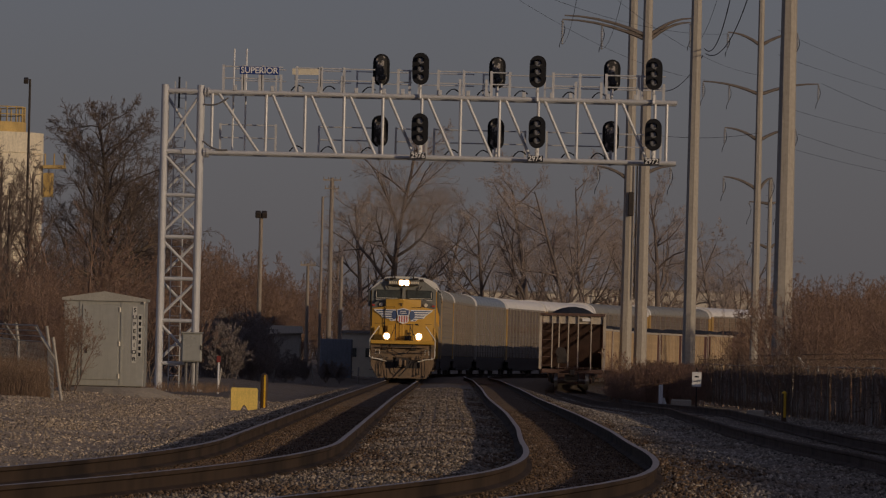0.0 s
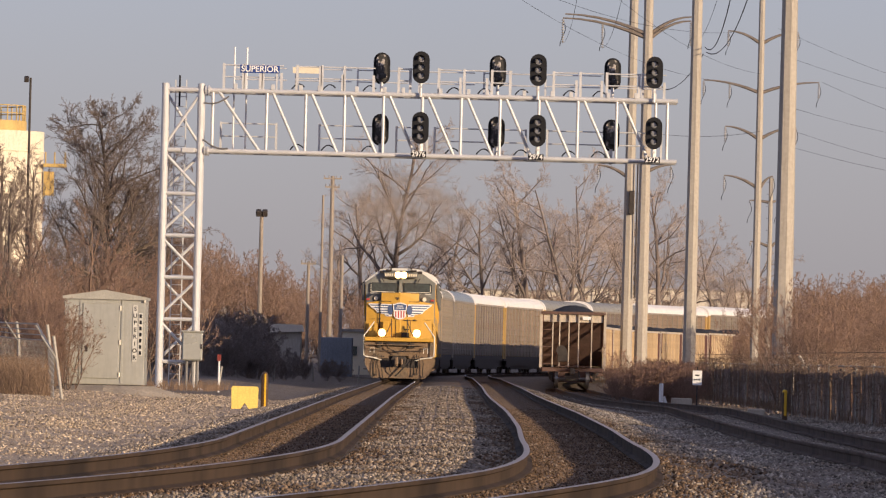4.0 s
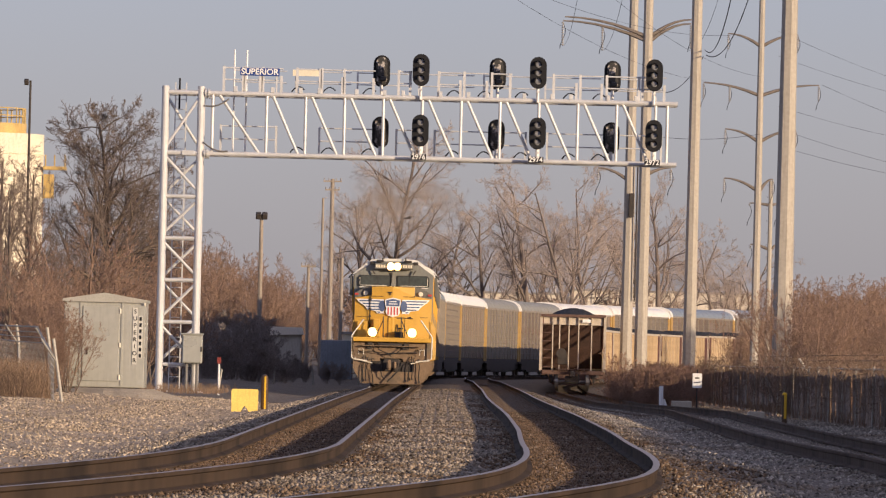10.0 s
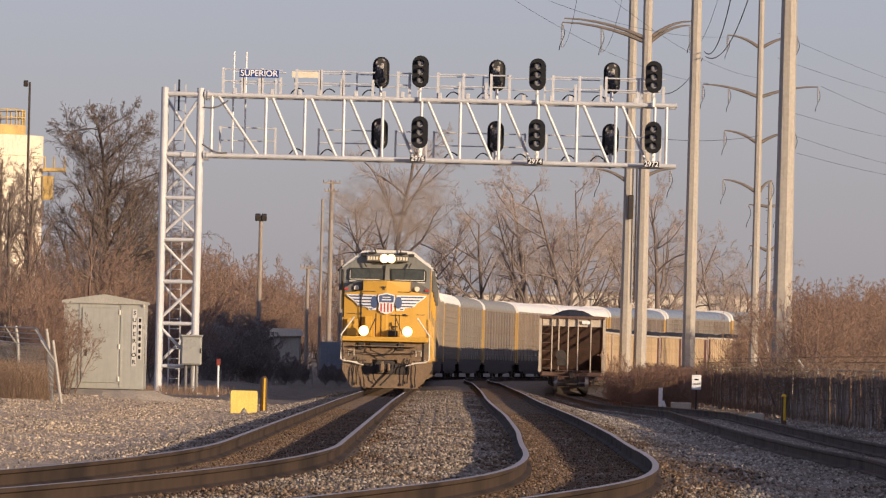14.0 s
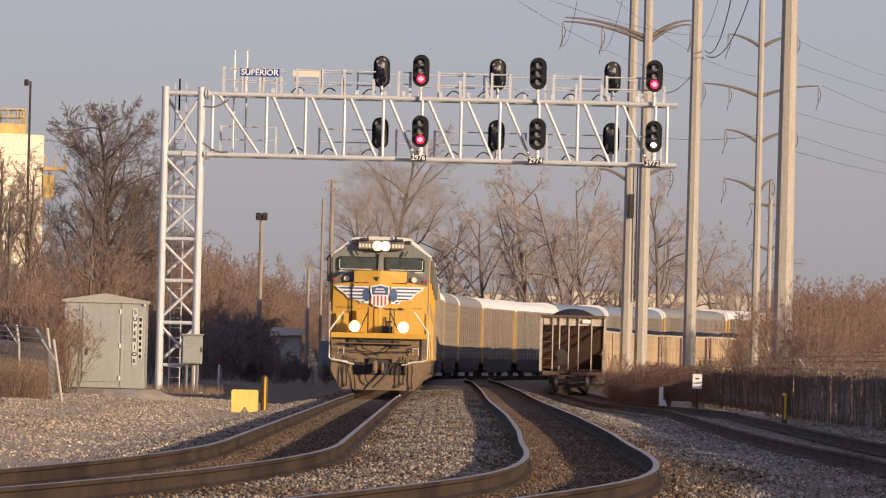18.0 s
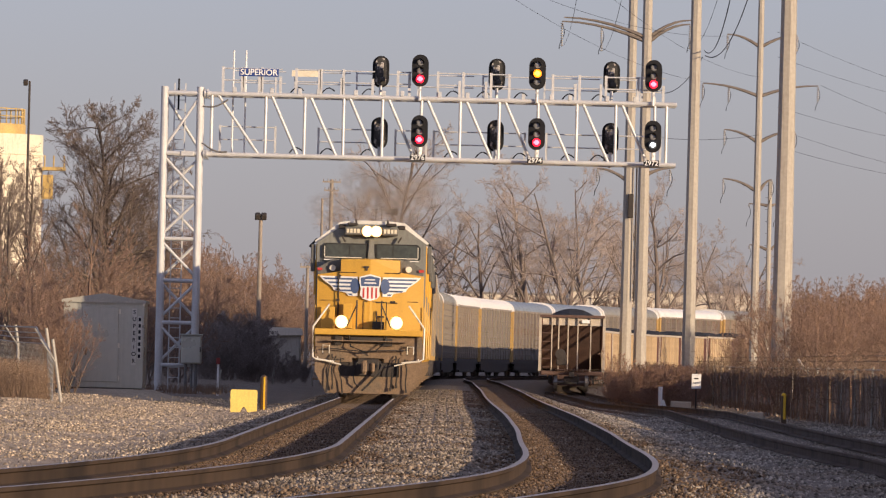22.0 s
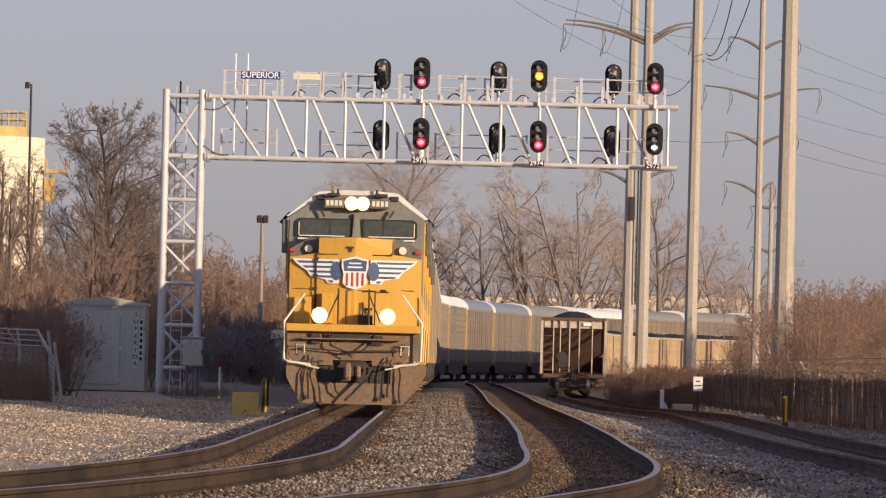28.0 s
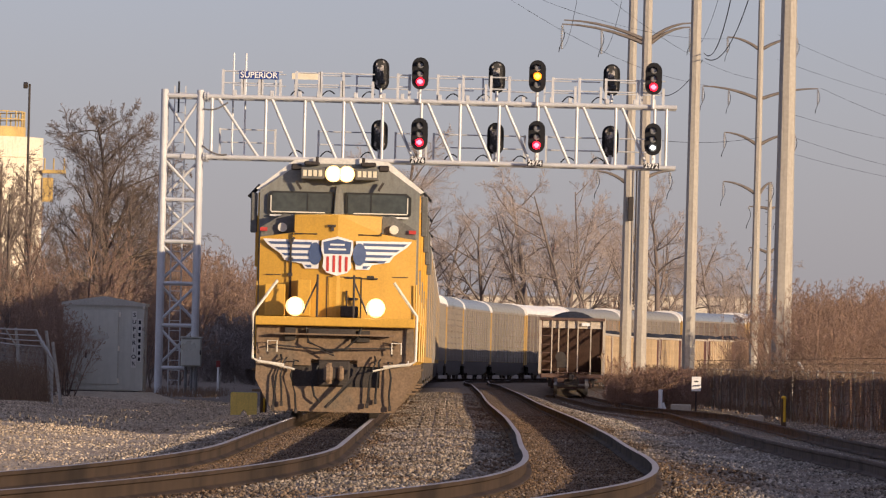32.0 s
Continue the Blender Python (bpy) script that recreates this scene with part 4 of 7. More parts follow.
        one("roof_fitting", DARK_IRON, lambda bm: (box(bm, s * 0.55, 2.65, 4.93, 0.3, 0.2, 0.08, 0.02), box(bm, s * 0.85, 2.8, 4.86, 0.2, 0.2, 0.12, 0.02), tube(bm, (s * 0.45, 2.7, 4.9), (s * 0.45, 2.7, 5.06), 0.03)))
        one("side_awning", BLACK, lambda bm: bar(bm, (s * 1.56, 3.4, 4.5), (s * 1.78, 3.4, 4.26), 1.0, 0.045), "black window awning")
        one("mirror", DARK_GREY, lambda bm: box(bm, s * 1.66, 2.9, 3.95, 0.13, 0.1, 0.78, 0.02), "tall narrow mirror")
        one("side_window", CAB_GLASS, lambda bm: box(bm, s * 1.56, 4.0, 3.95, 0.02, 1.5, 0.6, 0.005), "dark cab side window")
        one("cab_side_fitting", YELLOW, lambda bm: box(bm, s * 1.60, 3.2, 3.4, 0.06, 0.12, 1.0, 0.01))
        # walkway, skirts and handrails
        one("walkway", YELLOW, lambda bm: box(bm, s * 1.28, 12.8, 1.70, 0.5, 18.4, 0.26, 0.01), "yellow walkway edge")
        for k in range(12):
            one("handrail_post", YELLOW, lambda bm: tube(bm, (s * 1.52, 5.6 + 1.3 * k, 1.8), (s * 1.52, 5.6 + 1.3 * k, 2.85), 0.03, 6))
        one("side_handrail", YELLOW, lambda bm: tube(bm, (s * 1.52, 5.4, 2.85), (s * 1.52, 20.2, 2.85), 0.024, 6))
        for k in range(9):
            one("hood_door", YELLOW, lambda bm: box(bm, s * 1.035, 6.3 + 1.35 * k, 2.9, 0.05, 1.2, 1.5, 0.02), "yellow hood access door")
            one("door_gap", DARK_IRON, lambda bm: box(bm, s * 1.045, 6.975 + 1.35 * k, 2.9, 0.07, 0.09, 1.6), "dark gap between hood doors")
        for k in range(4):
            one("radiator_grille", DARK_IRON, lambda bm: [box(bm, s * 1.49 + s * 0.02 * q, 16.2 + 1.3 * k, 3.85 + 0.1 * q, 0.05, 1.05, 0.06) for q in range(7)], "dark radiator intake grille")
        one("lower_sill", DARK_IRON, lambda bm: box(bm, s * 1.50, 12.8, 1.50, 0.05, 18.0, 0.10), "dark lower sill edge")
        one("grab_post", YELLOW, lambda bm: tube(bm, (s * 1.54, 1.55, 1.2), (s * 1.54, 1.55, 2.6), 0.018))
    one("headlight_housing", CAB_GREY, lambda bm: box(bm, 0, 2.56, 4.73, 0.52, 0.3, 0.30, 0.03))
    # lamps: a pair above the windshield, one on each side below
    if lead:
        for x in (-0.13, 0.13):
            one("headlight", HEADLAMP, lambda bm: hot_lens(bm, x, 2.41, 4.73, 0.16, 0.4), "bright lit headlight")
    for s in (-1, 1):
        one("ditch_light_case", DARK_IRON, lambda bm: tube(bm, (s * 0.775, 0.58, 2.13), (s * 0.775, 0.82, 2.13), 0.19, 14), "round ditch light case")
        one("ditch_light", HEADLAMP if lead else [LENS, LENS], lambda bm: hot_lens(bm, s * 0.775, 0.57, 2.13, 0.185, 0.35), "bright lit ditch light" if lead else "unlit ditch light")
    # hood
    hp = [(-1.02, 1.8), (-1.02, 4.25), (-0.8, 4.62), (0.8, 4.62), (1.02, 4.25), (1.02, 1.8)]
    one("long_hood", YELLOW, lambda bm: loft(bm, [(5.3, hp), (17.2, hp)]), "yellow long engine hood")
    rp = [(-1.05, 1.8), (-1.05, 3.3), (-1.52, 3.75), (-1.45, 4.6), (-0.9, 4.78), (0.9, 4.78), (1.45, 4.6), (1.52, 3.75), (1.05, 3.3), (1.05, 1.8)]
    one("radiator_hood", YELLOW, lambda bm: loft(bm, [(15.6, rp), (21.2, rp)]), "flared yellow radiator hood")
    one("hood_roof", CAB_GREY, lambda bm: box(bm, 0, 11.2, 4.64, 1.5, 11.6, 0.08), "grey hood roof")
    for k in range(3):
        one("radiator_fan", DARK_IRON, lambda bm: tube(bm, (0, 16.6 + 1.5 * k, 4.78), (0, 16.6 + 1.5 * k, 4.9), 0.62, 16))
    one("exhaust_stack", DARK_IRON, lambda bm: box(bm, 0, 9.8, 4.78, 0.5, 1.1, 0.22, 0.03), "sooty exhaust stack")
    one("underframe", DARK_IRON, lambda bm: box(bm, 0, 11.3, 1.42, 2.3, 20.4, 0.4))
    one("fuel_tank", PILOT, lambda bm: loft(bm, [(8.2, [(-1.45, 0.75), (-1.45, 1.3), (1.45, 1.3), (1.45, 0.75), (1.0, 0.35), (-1.0, 0.35)]), (14.2, [(-1.45, 0.75), (-1.45, 1.3), (1.45, 1.3), (1.45, 0.75), (1.0, 0.35), (-1.0, 0.35)])]), "dusty fuel tank")
    for yc in (4.9, 17.6):
        for s in (-1, 1):
            one("truck_frame", PILOT, lambda bm: (box(bm, s * 1.1, yc, 0.78, 0.16, 4.9, 0.34, 0.03), [box(bm, s * 1.16, yc + d, 0.56, 0.24, 0.42, 0.42, 0.04) for d in (-2.05, 0, 2.05)], [tube(bm, (s * 1.18, yc + d, 0.7), (s * 1.18, yc + d, 1.15), 0.13, 8) for d in (-1.0, 1.0)]), "dusty three-axle truck frame")
        for d in (-2.05, 0, 2.05):
            wheelset(L, yc + d, 0.52, lead)
    one("rear_coupler", DARK_IRON, lambda bm: box(bm, 0, 21.9, 0.86, 0.25, 1.3, 0.28, 0.04))
    return L


def hot_lens(bm, x, y, z, r, flat):
    """A bulging lens, hottest in its middle."""
    bmesh.ops.create_uvsphere(bm, u_segments=18, v_segments=12, radius=r, matrix=Matrix.Translation((x, y, z)) @ Matrix.Diagonal((1, flat, 1, 1)))
    for f in bm.faces:
        c = f.calc_center_median()
        f.material_index = 1 if math.hypot(c.x - x, c.z - z) < r * 0.74 else 0


def empty_part(name, parent):
    """A thin backing plate that carries the pieces of an emblem."""
    bm = bmesh.new()
    box(bm, 0, 1.45, 3.1, 0.5, 0.02, 0.5)
    return part(name, bm, WHITE, parent, "winged shield emblem in blue, white and red")


# ---------- exhaust smoke ----------
def smoke_material():
    """Thin brown-grey smoke: dense in the middle of a puff, nothing at its rim, broken by billows."""
    m = bpy.data.materials.new("exhaust_smoke")
    m.use_nodes = True
    n, l = m.node_tree.nodes, m.node_tree.links
    b = n["Principled BSDF"]
    b.inputs["Base Color"].default_value = (0.22, 0.18, 0.155, 1)
    b.inputs["Roughness"].default_value = 1.0
    b.inputs["Specular IOR Level"].default_value = 0.0
    tc = n.new("ShaderNodeTexCoord")
    sep = n.new("ShaderNodeSeparateXYZ")
    l.new(tc.outputs["Object"], sep.inputs[0])
    comb = n.new("ShaderNodeCombineXYZ")
    l.new(sep.outputs["X"], comb.inputs["X"])
    l.new(sep.outputs["Z"], comb.inputs["Z"])
    dist = n.new("ShaderNodeVectorMath")
    dist.operation = "LENGTH"
    l.new(comb.outputs[0], dist.inputs[0])
    core = n.new("ShaderNodeMapRange")
    core.interpolation_type = "SMOOTHSTEP"
    core.inputs["From Min"].default_value, core.inputs["From Max"].default_value = 0.98, 0.0
    core.inputs["To Max"].default_value = 0.8
    l.new(dist.outputs["Value"], core.inputs["Value"])
    q = n.new("ShaderNodeTexNoise")
    q.inputs["Scale"].default_value, q.inputs["Detail"].default_value = 2.2, 5.0
    l.new(tc.outputs["Object"], q.inputs["Vector"])
    bil = n.new("ShaderNodeMapRange")
    bil.inputs["From Min"].default_value, bil.inputs["From Max"].default_value = 0.36, 0.66
    l.new(q.outputs[0], bil.inputs["Value"])
    mul = n.new("ShaderNodeMath")
    mul.operation = "MULTIPLY"
    l.new(core.outputs[0], mul.inputs[0])
    l.new(bil.outputs[0], mul.inputs[1])
    l.new(mul.outputs[0], b.inputs["Alpha"])
    return m


SMOKE = smoke_material()
PUFFS = []


def build_smoke():
    """Puffs hanging over the line where the leader came up, drifting slowly after it."""
    e = empty("exhaust_smoke", Matrix.Identity(4), "thin brown-grey diesel exhaust drifting up from the leading locomotive", "smoke", kind="stuff")
    for x, y, z, sx, sz, tilt in ((0.0, -3.0, 5.9, 1.2, 1.2, 0), (-0.9, 0.0, 7.0, 1.9, 1.5, 20), (0.9, 3.0, 7.4, 1.9, 1.5, -25), (-1.9, 6.0, 8.1, 2.0, 1.2, 35), (0.0, 9.0, 8.4, 2.6, 1.2, 5), (-3.0, 12.0, 7.4, 1.6, 1.1, 15)):
        bm = bmesh.new()
        bmesh.ops.create_uvsphere(bm, u_segments=20, v_segments=12, radius=1.0)
        p = part("puff", bm, SMOKE, e, "", True)
        p.visible_shadow = False
        m = pose(x, y, z, 0, tilt, 0) @ Matrix.Diagonal((sx, 0.7, sz, 1))
        p.matrix_basis = m
        PUFFS.append((p, (x, y, z, tilt), (sx, 0.7, sz)))
    return e


SMOKE_PLUME = build_smoke()


# ---------- car carriers ----------
PANEL = material("galvanised_panel", (0.235, 0.195, 0.152), 0.6, metal=0.15, rnd=0.16, vary=0.16, scale=1.2, fine=18, bump=0.1, dist=0.006, second=(0.20, 0.165, 0.13), mask=(0.5, 0.66), streak=0.35)
PANELS = [PANEL, material("tan_panel", (0.26, 0.19, 0.128), 0.65, metal=0.1, rnd=0.14, vary=0.2, scale=1.0, fine=16, bump=0.1, dist=0.006, second=(0.22, 0.16, 0.115), mask=(0.5, 0.66), streak=0.4),
          material("brown_grey_panel", (0.19, 0.15, 0.12), 0.65, metal=0.15, rnd=0.18, vary=0.22, scale=1.0, fine=16, bump=0.1, dist=0.006, second=(0.17, 0.115, 0.08), mask=(0.5, 0.62), streak=0.45)]
POST_STEEL = material("panel_post", (0.27, 0.23, 0.185), 0.6, metal=0.15, vary=0.15, scale=2, fine=20, bump=0.05, dist=0.004)
# The shade low on the cars is put into this sill colour.
SHADED_SILL = material("shaded_sill", (0.07, 0.055, 0.042), 0.8, vary=0.25, scale=1.2, fine=18, bump=0.1, dist=0.006)
END_YELLOW = material("car_end_yellow", (0.44, 0.27, 0.085), 0.55, vary=0.15, scale=2, fine=25, bump=0.05, dist=0.004, streak=0.4)
ROOFS = {"white": material("white_car_roof", (0.78, 0.74, 0.68), 0.5, vary=0.07, scale=0.8, fine=20, bump=0.04, dist=0.004),
         "grey": material("grey_car_roof", (0.25, 0.24, 0.21), 0.55, vary=0.1, scale=0.8, fine=20, bump=0.04, dist=0.004),
         "blue": material("blue_grey_car_roof", (0.24, 0.27, 0.30), 0.45, metal=0.2, vary=0.1, scale=0.8, fine=20, bump=0.04, dist=0.004)}
RED_MARK = material("orange_red_panel", (0.60, 0.09, 0.03), 0.5, vary=0.1, scale=3, fine=20, bump=0.02, dist=0.003)
CAR_LEN = 26.65
HALF = 12.95
BAY = 2.249 * HALF / 13.75      # from post to post along the side


def roof_outline(half=1.56, eave=5.02, top=5.85, n=6):
    pts = [(half, eave)]
    for k in range(n + 1):
        a = radians(8 + 82 * k / n)
        pts.append((half * math.cos(a) ** 0.75 if k < n else 0.0, eave + (top - eave) * math.sin(a) ** 0.9))
    return pts + [(-x, z) for x, z in pts[-2::-1]]


def build_carrier(roof, red=False, plain=False, tone=0):
    c = empty("car_carrier", Matrix.Identity(4), {"white": "galvanised car carrier wagon with a white roof", "grey": "galvanised car carrier wagon with a grey roof", "blue": "galvanised car carrier wagon with a blue-grey roof"}[roof],
              "rail wagon", "train of locomotives and car carriers")
    shared = build_carrier.meshes

    def one(key, name, mat, fn, label="", m=None):
        """Alike pieces of all the cars share one mesh."""
        if key not in shared:
            bm = bmesh.new()
            fn(bm)
            o = part(name, bm, mat, c, label)
            shared[key] = o.data
        else:
            o = new(name, shared[key])
            o.parent = c
            if label:
                o["label"] = label
        if m:
            o.matrix_basis = m
        return o

    def panel(bm):
        prof = [(-0.02, 5.0), (-0.02, 1.3)]
        for k in range(9):
            z = 1.36 + 0.41 * k
            prof += [(0.012, z), (0.012, z + 0.26), (0.045, z + 0.30), (0.045, z + 0.37)]
        loft(bm, [(-BAY / 2 + 0.09, prof), (BAY / 2 - 0.09, prof)])

    for s in (-1, 1):
        for k in range(12):
            y = -HALF + 0.375 + BAY * (k + 0.5)
            one("panel" + str(tone), "side_panel", PANELS[tone], panel, m=pose(s * 1.49, y, 0, 0, 0, 0 if s > 0 else 180))
        for k in range(13):
            one("post", "side_post", POST_STEEL, lambda bm: box(bm, 0, 0, 3.2, 0.09, 0.13, 3.8), m=pose(s * 1.53, -HALF + 0.375 + BAY * k, 0))
        # Low skirts are added to close the bright gap under the car.
        one("sill", "side_sill", SHADED_SILL, lambda bm: (box(bm, 0, 0, 1.12, 0.16, 2 * HALF - 0.2, 0.34), box(bm, 0, 0, 0.72, 0.1, 21.5, 0.5), box(bm, 0, 0, 0.45, 0.1, 16, 0.2)), "side sill with shade in its colour and skirts closing the gap", pose(s * 1.42, 0, 0))
        one("eave", "top_chord", POST_STEEL, lambda bm: box(bm, 0, 0, 5.02, 0.12, 2 * HALF - 0.1, 0.14), m=pose(s * 1.5, 0, 0))
    # Extra boxes fill the underside so that it stays dark.
    one("deck", "deck", DARK_IRON, lambda bm: (box(bm, 0, 0, 1.05, 2.75, 2 * HALF - 0.1, 0.14), box(bm, 0, 0, 0.8, 0.6, 2 * HALF, 0.4), box(bm, 0, 0, 0.66, 2.5, 16.5, 0.72), box(bm, 0, -11.5, 0.75, 2.2, 2.2, 0.5), box(bm, 0, 11.5, 0.75, 2.2, 2.2, 0.5)))
    out = roof_outline()
    one("roof_" + roof, "roof", ROOFS[roof], lambda bm: prism(bm, out, 2 * HALF, pose(0, -HALF, 0)))
    for k in range(11):
        one("rib_" + roof, "roof_rib", ROOFS[roof], lambda bm: prism(bm, roof_outline(1.575, 5.02, 5.865), 0.07), m=pose(0, -HALF + HALF / 6 * (k + 1), 0))
    for e in (-1, 1):
        m = pose(0, 0, 0, 0, 0, 0 if e < 0 else 180)
        one("hoop", "roof_end", ROOFS["white"], lambda bm: prism(bm, roof_outline(1.60, 5.0, 5.89), 0.55, pose(0, -HALF - 0.05, 0)), "pale roof end cap", m)
        one("end" + ("r" if red and e < 0 else ""), "end_door", RED_MARK if red and e < 0 else END_YELLOW, lambda bm: [box(bm, x, -HALF + 0.03, 3.12, 0.7, 0.05, 3.75, 0.01) for x in (-1.13, -0.38, 0.38, 1.13)], "yellow folding end door" if not (red and e < 0) else "orange-red end door", m)
        for s in (-1, 1):
            one("corner" + str(plain), "corner_post", POST_STEEL if plain else END_YELLOW, lambda bm: box(bm, 0, 0, 3.1, 0.2, 0.62, 4.0, 0.01), "grey corner post" if plain else "yellow corner post", pose(s * 1.48, e * (HALF - 0.28), 0))
        one("coupler", "coupler", DARK_IRON, lambda bm: (box(bm, 0, -HALF - 0.25, 0.85, 0.25, 0.6, 0.28), box(bm, 0, -HALF, 0.95, 1.6, 0.1, 0.3)), m=m)
        yc = e * 9.3
        for s in (-1, 1):
            one("truckframe", "truck_frame", DARK_IRON, lambda bm: (box(bm, 0, 0, 0.55, 0.14, 2.3, 0.25, 0.03), box(bm, 0, 0, 0.62, 0.2, 0.6, 0.4, 0.03)), m=pose(s * 1.05, yc, 0))
        for d in (-0.88, 0.88):
            if "wheel" not in shared:
                w = wheelset(c, yc + d, 0.42)
                shared["wheel"] = w.data
            else:
                w = new("wheelset", shared["wheel"])
                w.parent = c
                w.matrix_basis = pose(0, yc + d, 0.42)
    return c


build_carrier.meshes = {}

# ---------- where the trains stand on the line ----------
TAB_Y = np.arange(0.0, 1100.0, 0.5)
TAB_X = np.array([line_x(v) for v in TAB_Y])
TAB_S = np.concatenate([[0], np.cumsum(np.hypot(np.diff(TAB_X), np.diff(TAB_Y)))])


def on_line(s, off=None):
    """The point s metres along the line, or along the track off metres to its right."""
    y = float(np.interp(s, TAB_S, TAB_Y))
    px, py, h = track_point(y, off(y) if off else 0.0)
    return Vector((px, py, 0))


def car_pose(s, half, off=None):
    """A vehicle whose middle is s metres along: it points the way its two trucks do."""
    a, b = on_line(s - half, off), on_line(s + half, off)
    d = b - a
    c = (a + b) / 2
    return pose(c.x, c.y, line_z(c.y), 0, 0, -math.degrees(math.atan2(d.x, d.y)))


NOSE0, SPEED = 374.6, 7.05       # where the leader's face is at the start, and metres a second
S0 = float(np.interp(NOSE0, TAB_Y, TAB_S))

LOCOS = [build_loco(True), build_loco(False)]
for k in range(2):
    LOCOS.append(copy_thing(LOCOS[1], Matrix.Identity(4)))
CARS = [build_carrier("white" if i in (5, 6, 9, 10, 14) else ("blue" if i in (4, 11, 12, 17, 18) else "grey"), i == 17, i in (3, 4, 12, 16), (0, 1, 2)[(i * 5 + 1) % 3] if i != 12 else 0) for i in range(21)]



# ---------- coal train on the far track ----------
HOPPER_SIDE = material("hopper_tan", (0.46, 0.345, 0.215), 0.65, vary=0.18, scale=1.0, fine=20, bump=0.1, dist=0.006, streak=0.35, rnd=0.12)
HOPPER_SEAM = material("hopper_end_brown", (0.10, 0.040, 0.028), 0.75, vary=0.25, scale=1.5, fine=20, bump=0.1, dist=0.006)
HOPPER_DARK = material("hopper_brown", (0.125, 0.072, 0.054), 0.75, vary=0.3, scale=1.5, fine=20, bump=0.12, dist=0.006, second=(0.085, 0.052, 0.04))
HOPPER_POST = material("hopper_post", (0.48, 0.41, 0.32), 0.6, vary=0.2, scale=2, fine=20, bump=0.05, dist=0.004)
COAL = material("coal", (0.018, 0.017, 0.017), 0.8, vary=0.5, scale=1.5, fine=9, bump=0.9, dist=0.08)
HOP_LEN = 16.2


def build_hopper():
    c = empty("coal_hopper_wagon", Matrix.Identity(4), "ribbed tan coal hopper wagon heaped with black coal", "rail wagon", "coal train on the next track")

    def one(name, mat, fn, label="", m=None):
        bm = bmesh.new()
        fn(bm)
        o = part(name, bm, mat, c, label)
        if m:
            o.matrix_basis = m
        return o

    h = HOP_LEN / 2 - 0.45
    for s in (-1, 1):
        one("side_sheet", HOPPER_SIDE, lambda bm: box(bm, s * 1.50, 0, 2.29, 0.05, 2 * h - 3.5, 2.78))
        # Red-brown bay; its overhang stands for the dark gap between wagons.
        one("end_bay", HOPPER_SEAM, lambda bm: box(bm, s * 1.54, h - 0.4, 2.29, 0.13, 2.7, 2.72), "dark red-brown end bay with a strip over the wagon gap")
        one("end_bay", HOPPER_SEAM, lambda bm: prism(bm, [(-h + 0.15, 3.65), (-h + 0.15, 3.3), (-h + 1.75, 2.1), (-h + 1.75, 3.65)], 0.08, pose(s * 1.5 + 0.04, 0, 0, 0, 0, 90)), "dark red-brown end gusset")
        rib = None
        for k in range(12):
            y = -h + 1.85 + (2 * h - 3.7) * k / 11
            if rib is None:
                rib = one("side_rib", HOPPER_SIDE, lambda bm: box(bm, 0, 0, 2.29, 0.1, 0.12, 2.78), m=pose(s * 1.56, y, 0))
            else:
                again(rib, pose(s * 1.56, y, 0))
        one("top_chord", HOPPER_POST, lambda bm: box(bm, s * 1.55, 0, 3.72, 0.16, 2 * h, 0.14))
        one("side_sill", HOPPER_DARK, lambda bm: box(bm, s * 1.45, 0, 0.9, 0.2, 2 * h, 0.22))
    for e in (-1, 1):
        m = pose(0, 0, 0, 0, 0, 0 if e < 0 else 180)
        one("slope_sheet", HOPPER_DARK, lambda bm: bar(bm, (0, -h + 0.2, 3.35), (0, -h + 3.1, 1.15), 2.95, 0.05), "dark end slope sheet", m)
        one("end_chord", HOPPER_DARK, lambda bm: box(bm, 0, -h + 0.05, 3.72, 3.2, 0.14, 0.13), m=m)
        one("end_sill", HOPPER_DARK, lambda bm: (box(bm, 0, -h + 0.02, 0.92, 3.0, 0.25, 0.2, 0.02), box(bm, 0, -h - 0.1, 1.08, 1.6, 0.35, 0.05)), m=m)
        for x in (-1.52, -1.0, -0.66, -0.2, 0.28, 0.92, 1.52):
            one("end_post", HOPPER_POST, lambda bm: box(bm, x * (1.035 if abs(x) > 1.4 else 1), -h + 0.1, 2.36, 0.13 if abs(x) > 1.4 else 0.055, 0.1, 2.72), "pale end post", m)
        one("end_panel", HOPPER_POST, lambda bm: box(bm, 0, -h + 0.2, 3.48, 3.0, 0.05, 0.42), "dusty top end panel", m)
        one("brake_wheel", DARK_IRON, lambda bm: (tube(bm, (-0.55, -h - 0.12, 1.85), (-0.55, -h - 0.08, 1.85), 0.26, 14), box(bm, -0.5, -h + 0.02, 1.55, 0.5, 0.2, 0.5, 0.03)), "dark brake wheel and gear", m)
        for k in range(6):
            one("ladder_rung", HOPPER_DARK, lambda bm: box(bm, -1.27, -h - 0.02, 1.2 + 0.42 * k, 0.42, 0.03, 0.03), m=m)
        one("end_label", WHITE, lambda bm: box(bm, 0.66, -h + 0.03, 3.48, 0.4, 0.02, 0.16), "small pale plate", m)
        one("coupler", DARK_IRON, lambda bm: (box(bm, 0, -h - 0.3, 0.85, 0.26, 0.6, 0.3, 0.04), box(bm, 0, -h + 0.1, 0.62, 0.7, 0.2, 0.3)), m=m)
        one("air_hose", RUBBER, lambda bm: chain(bm, [(0.3, -h - 0.1, 0.85), (0.36, -h - 0.3, 0.6), (0.3, -h - 0.4, 0.38)], 0.03), m=m)
        yc = e * (h - 1.75)
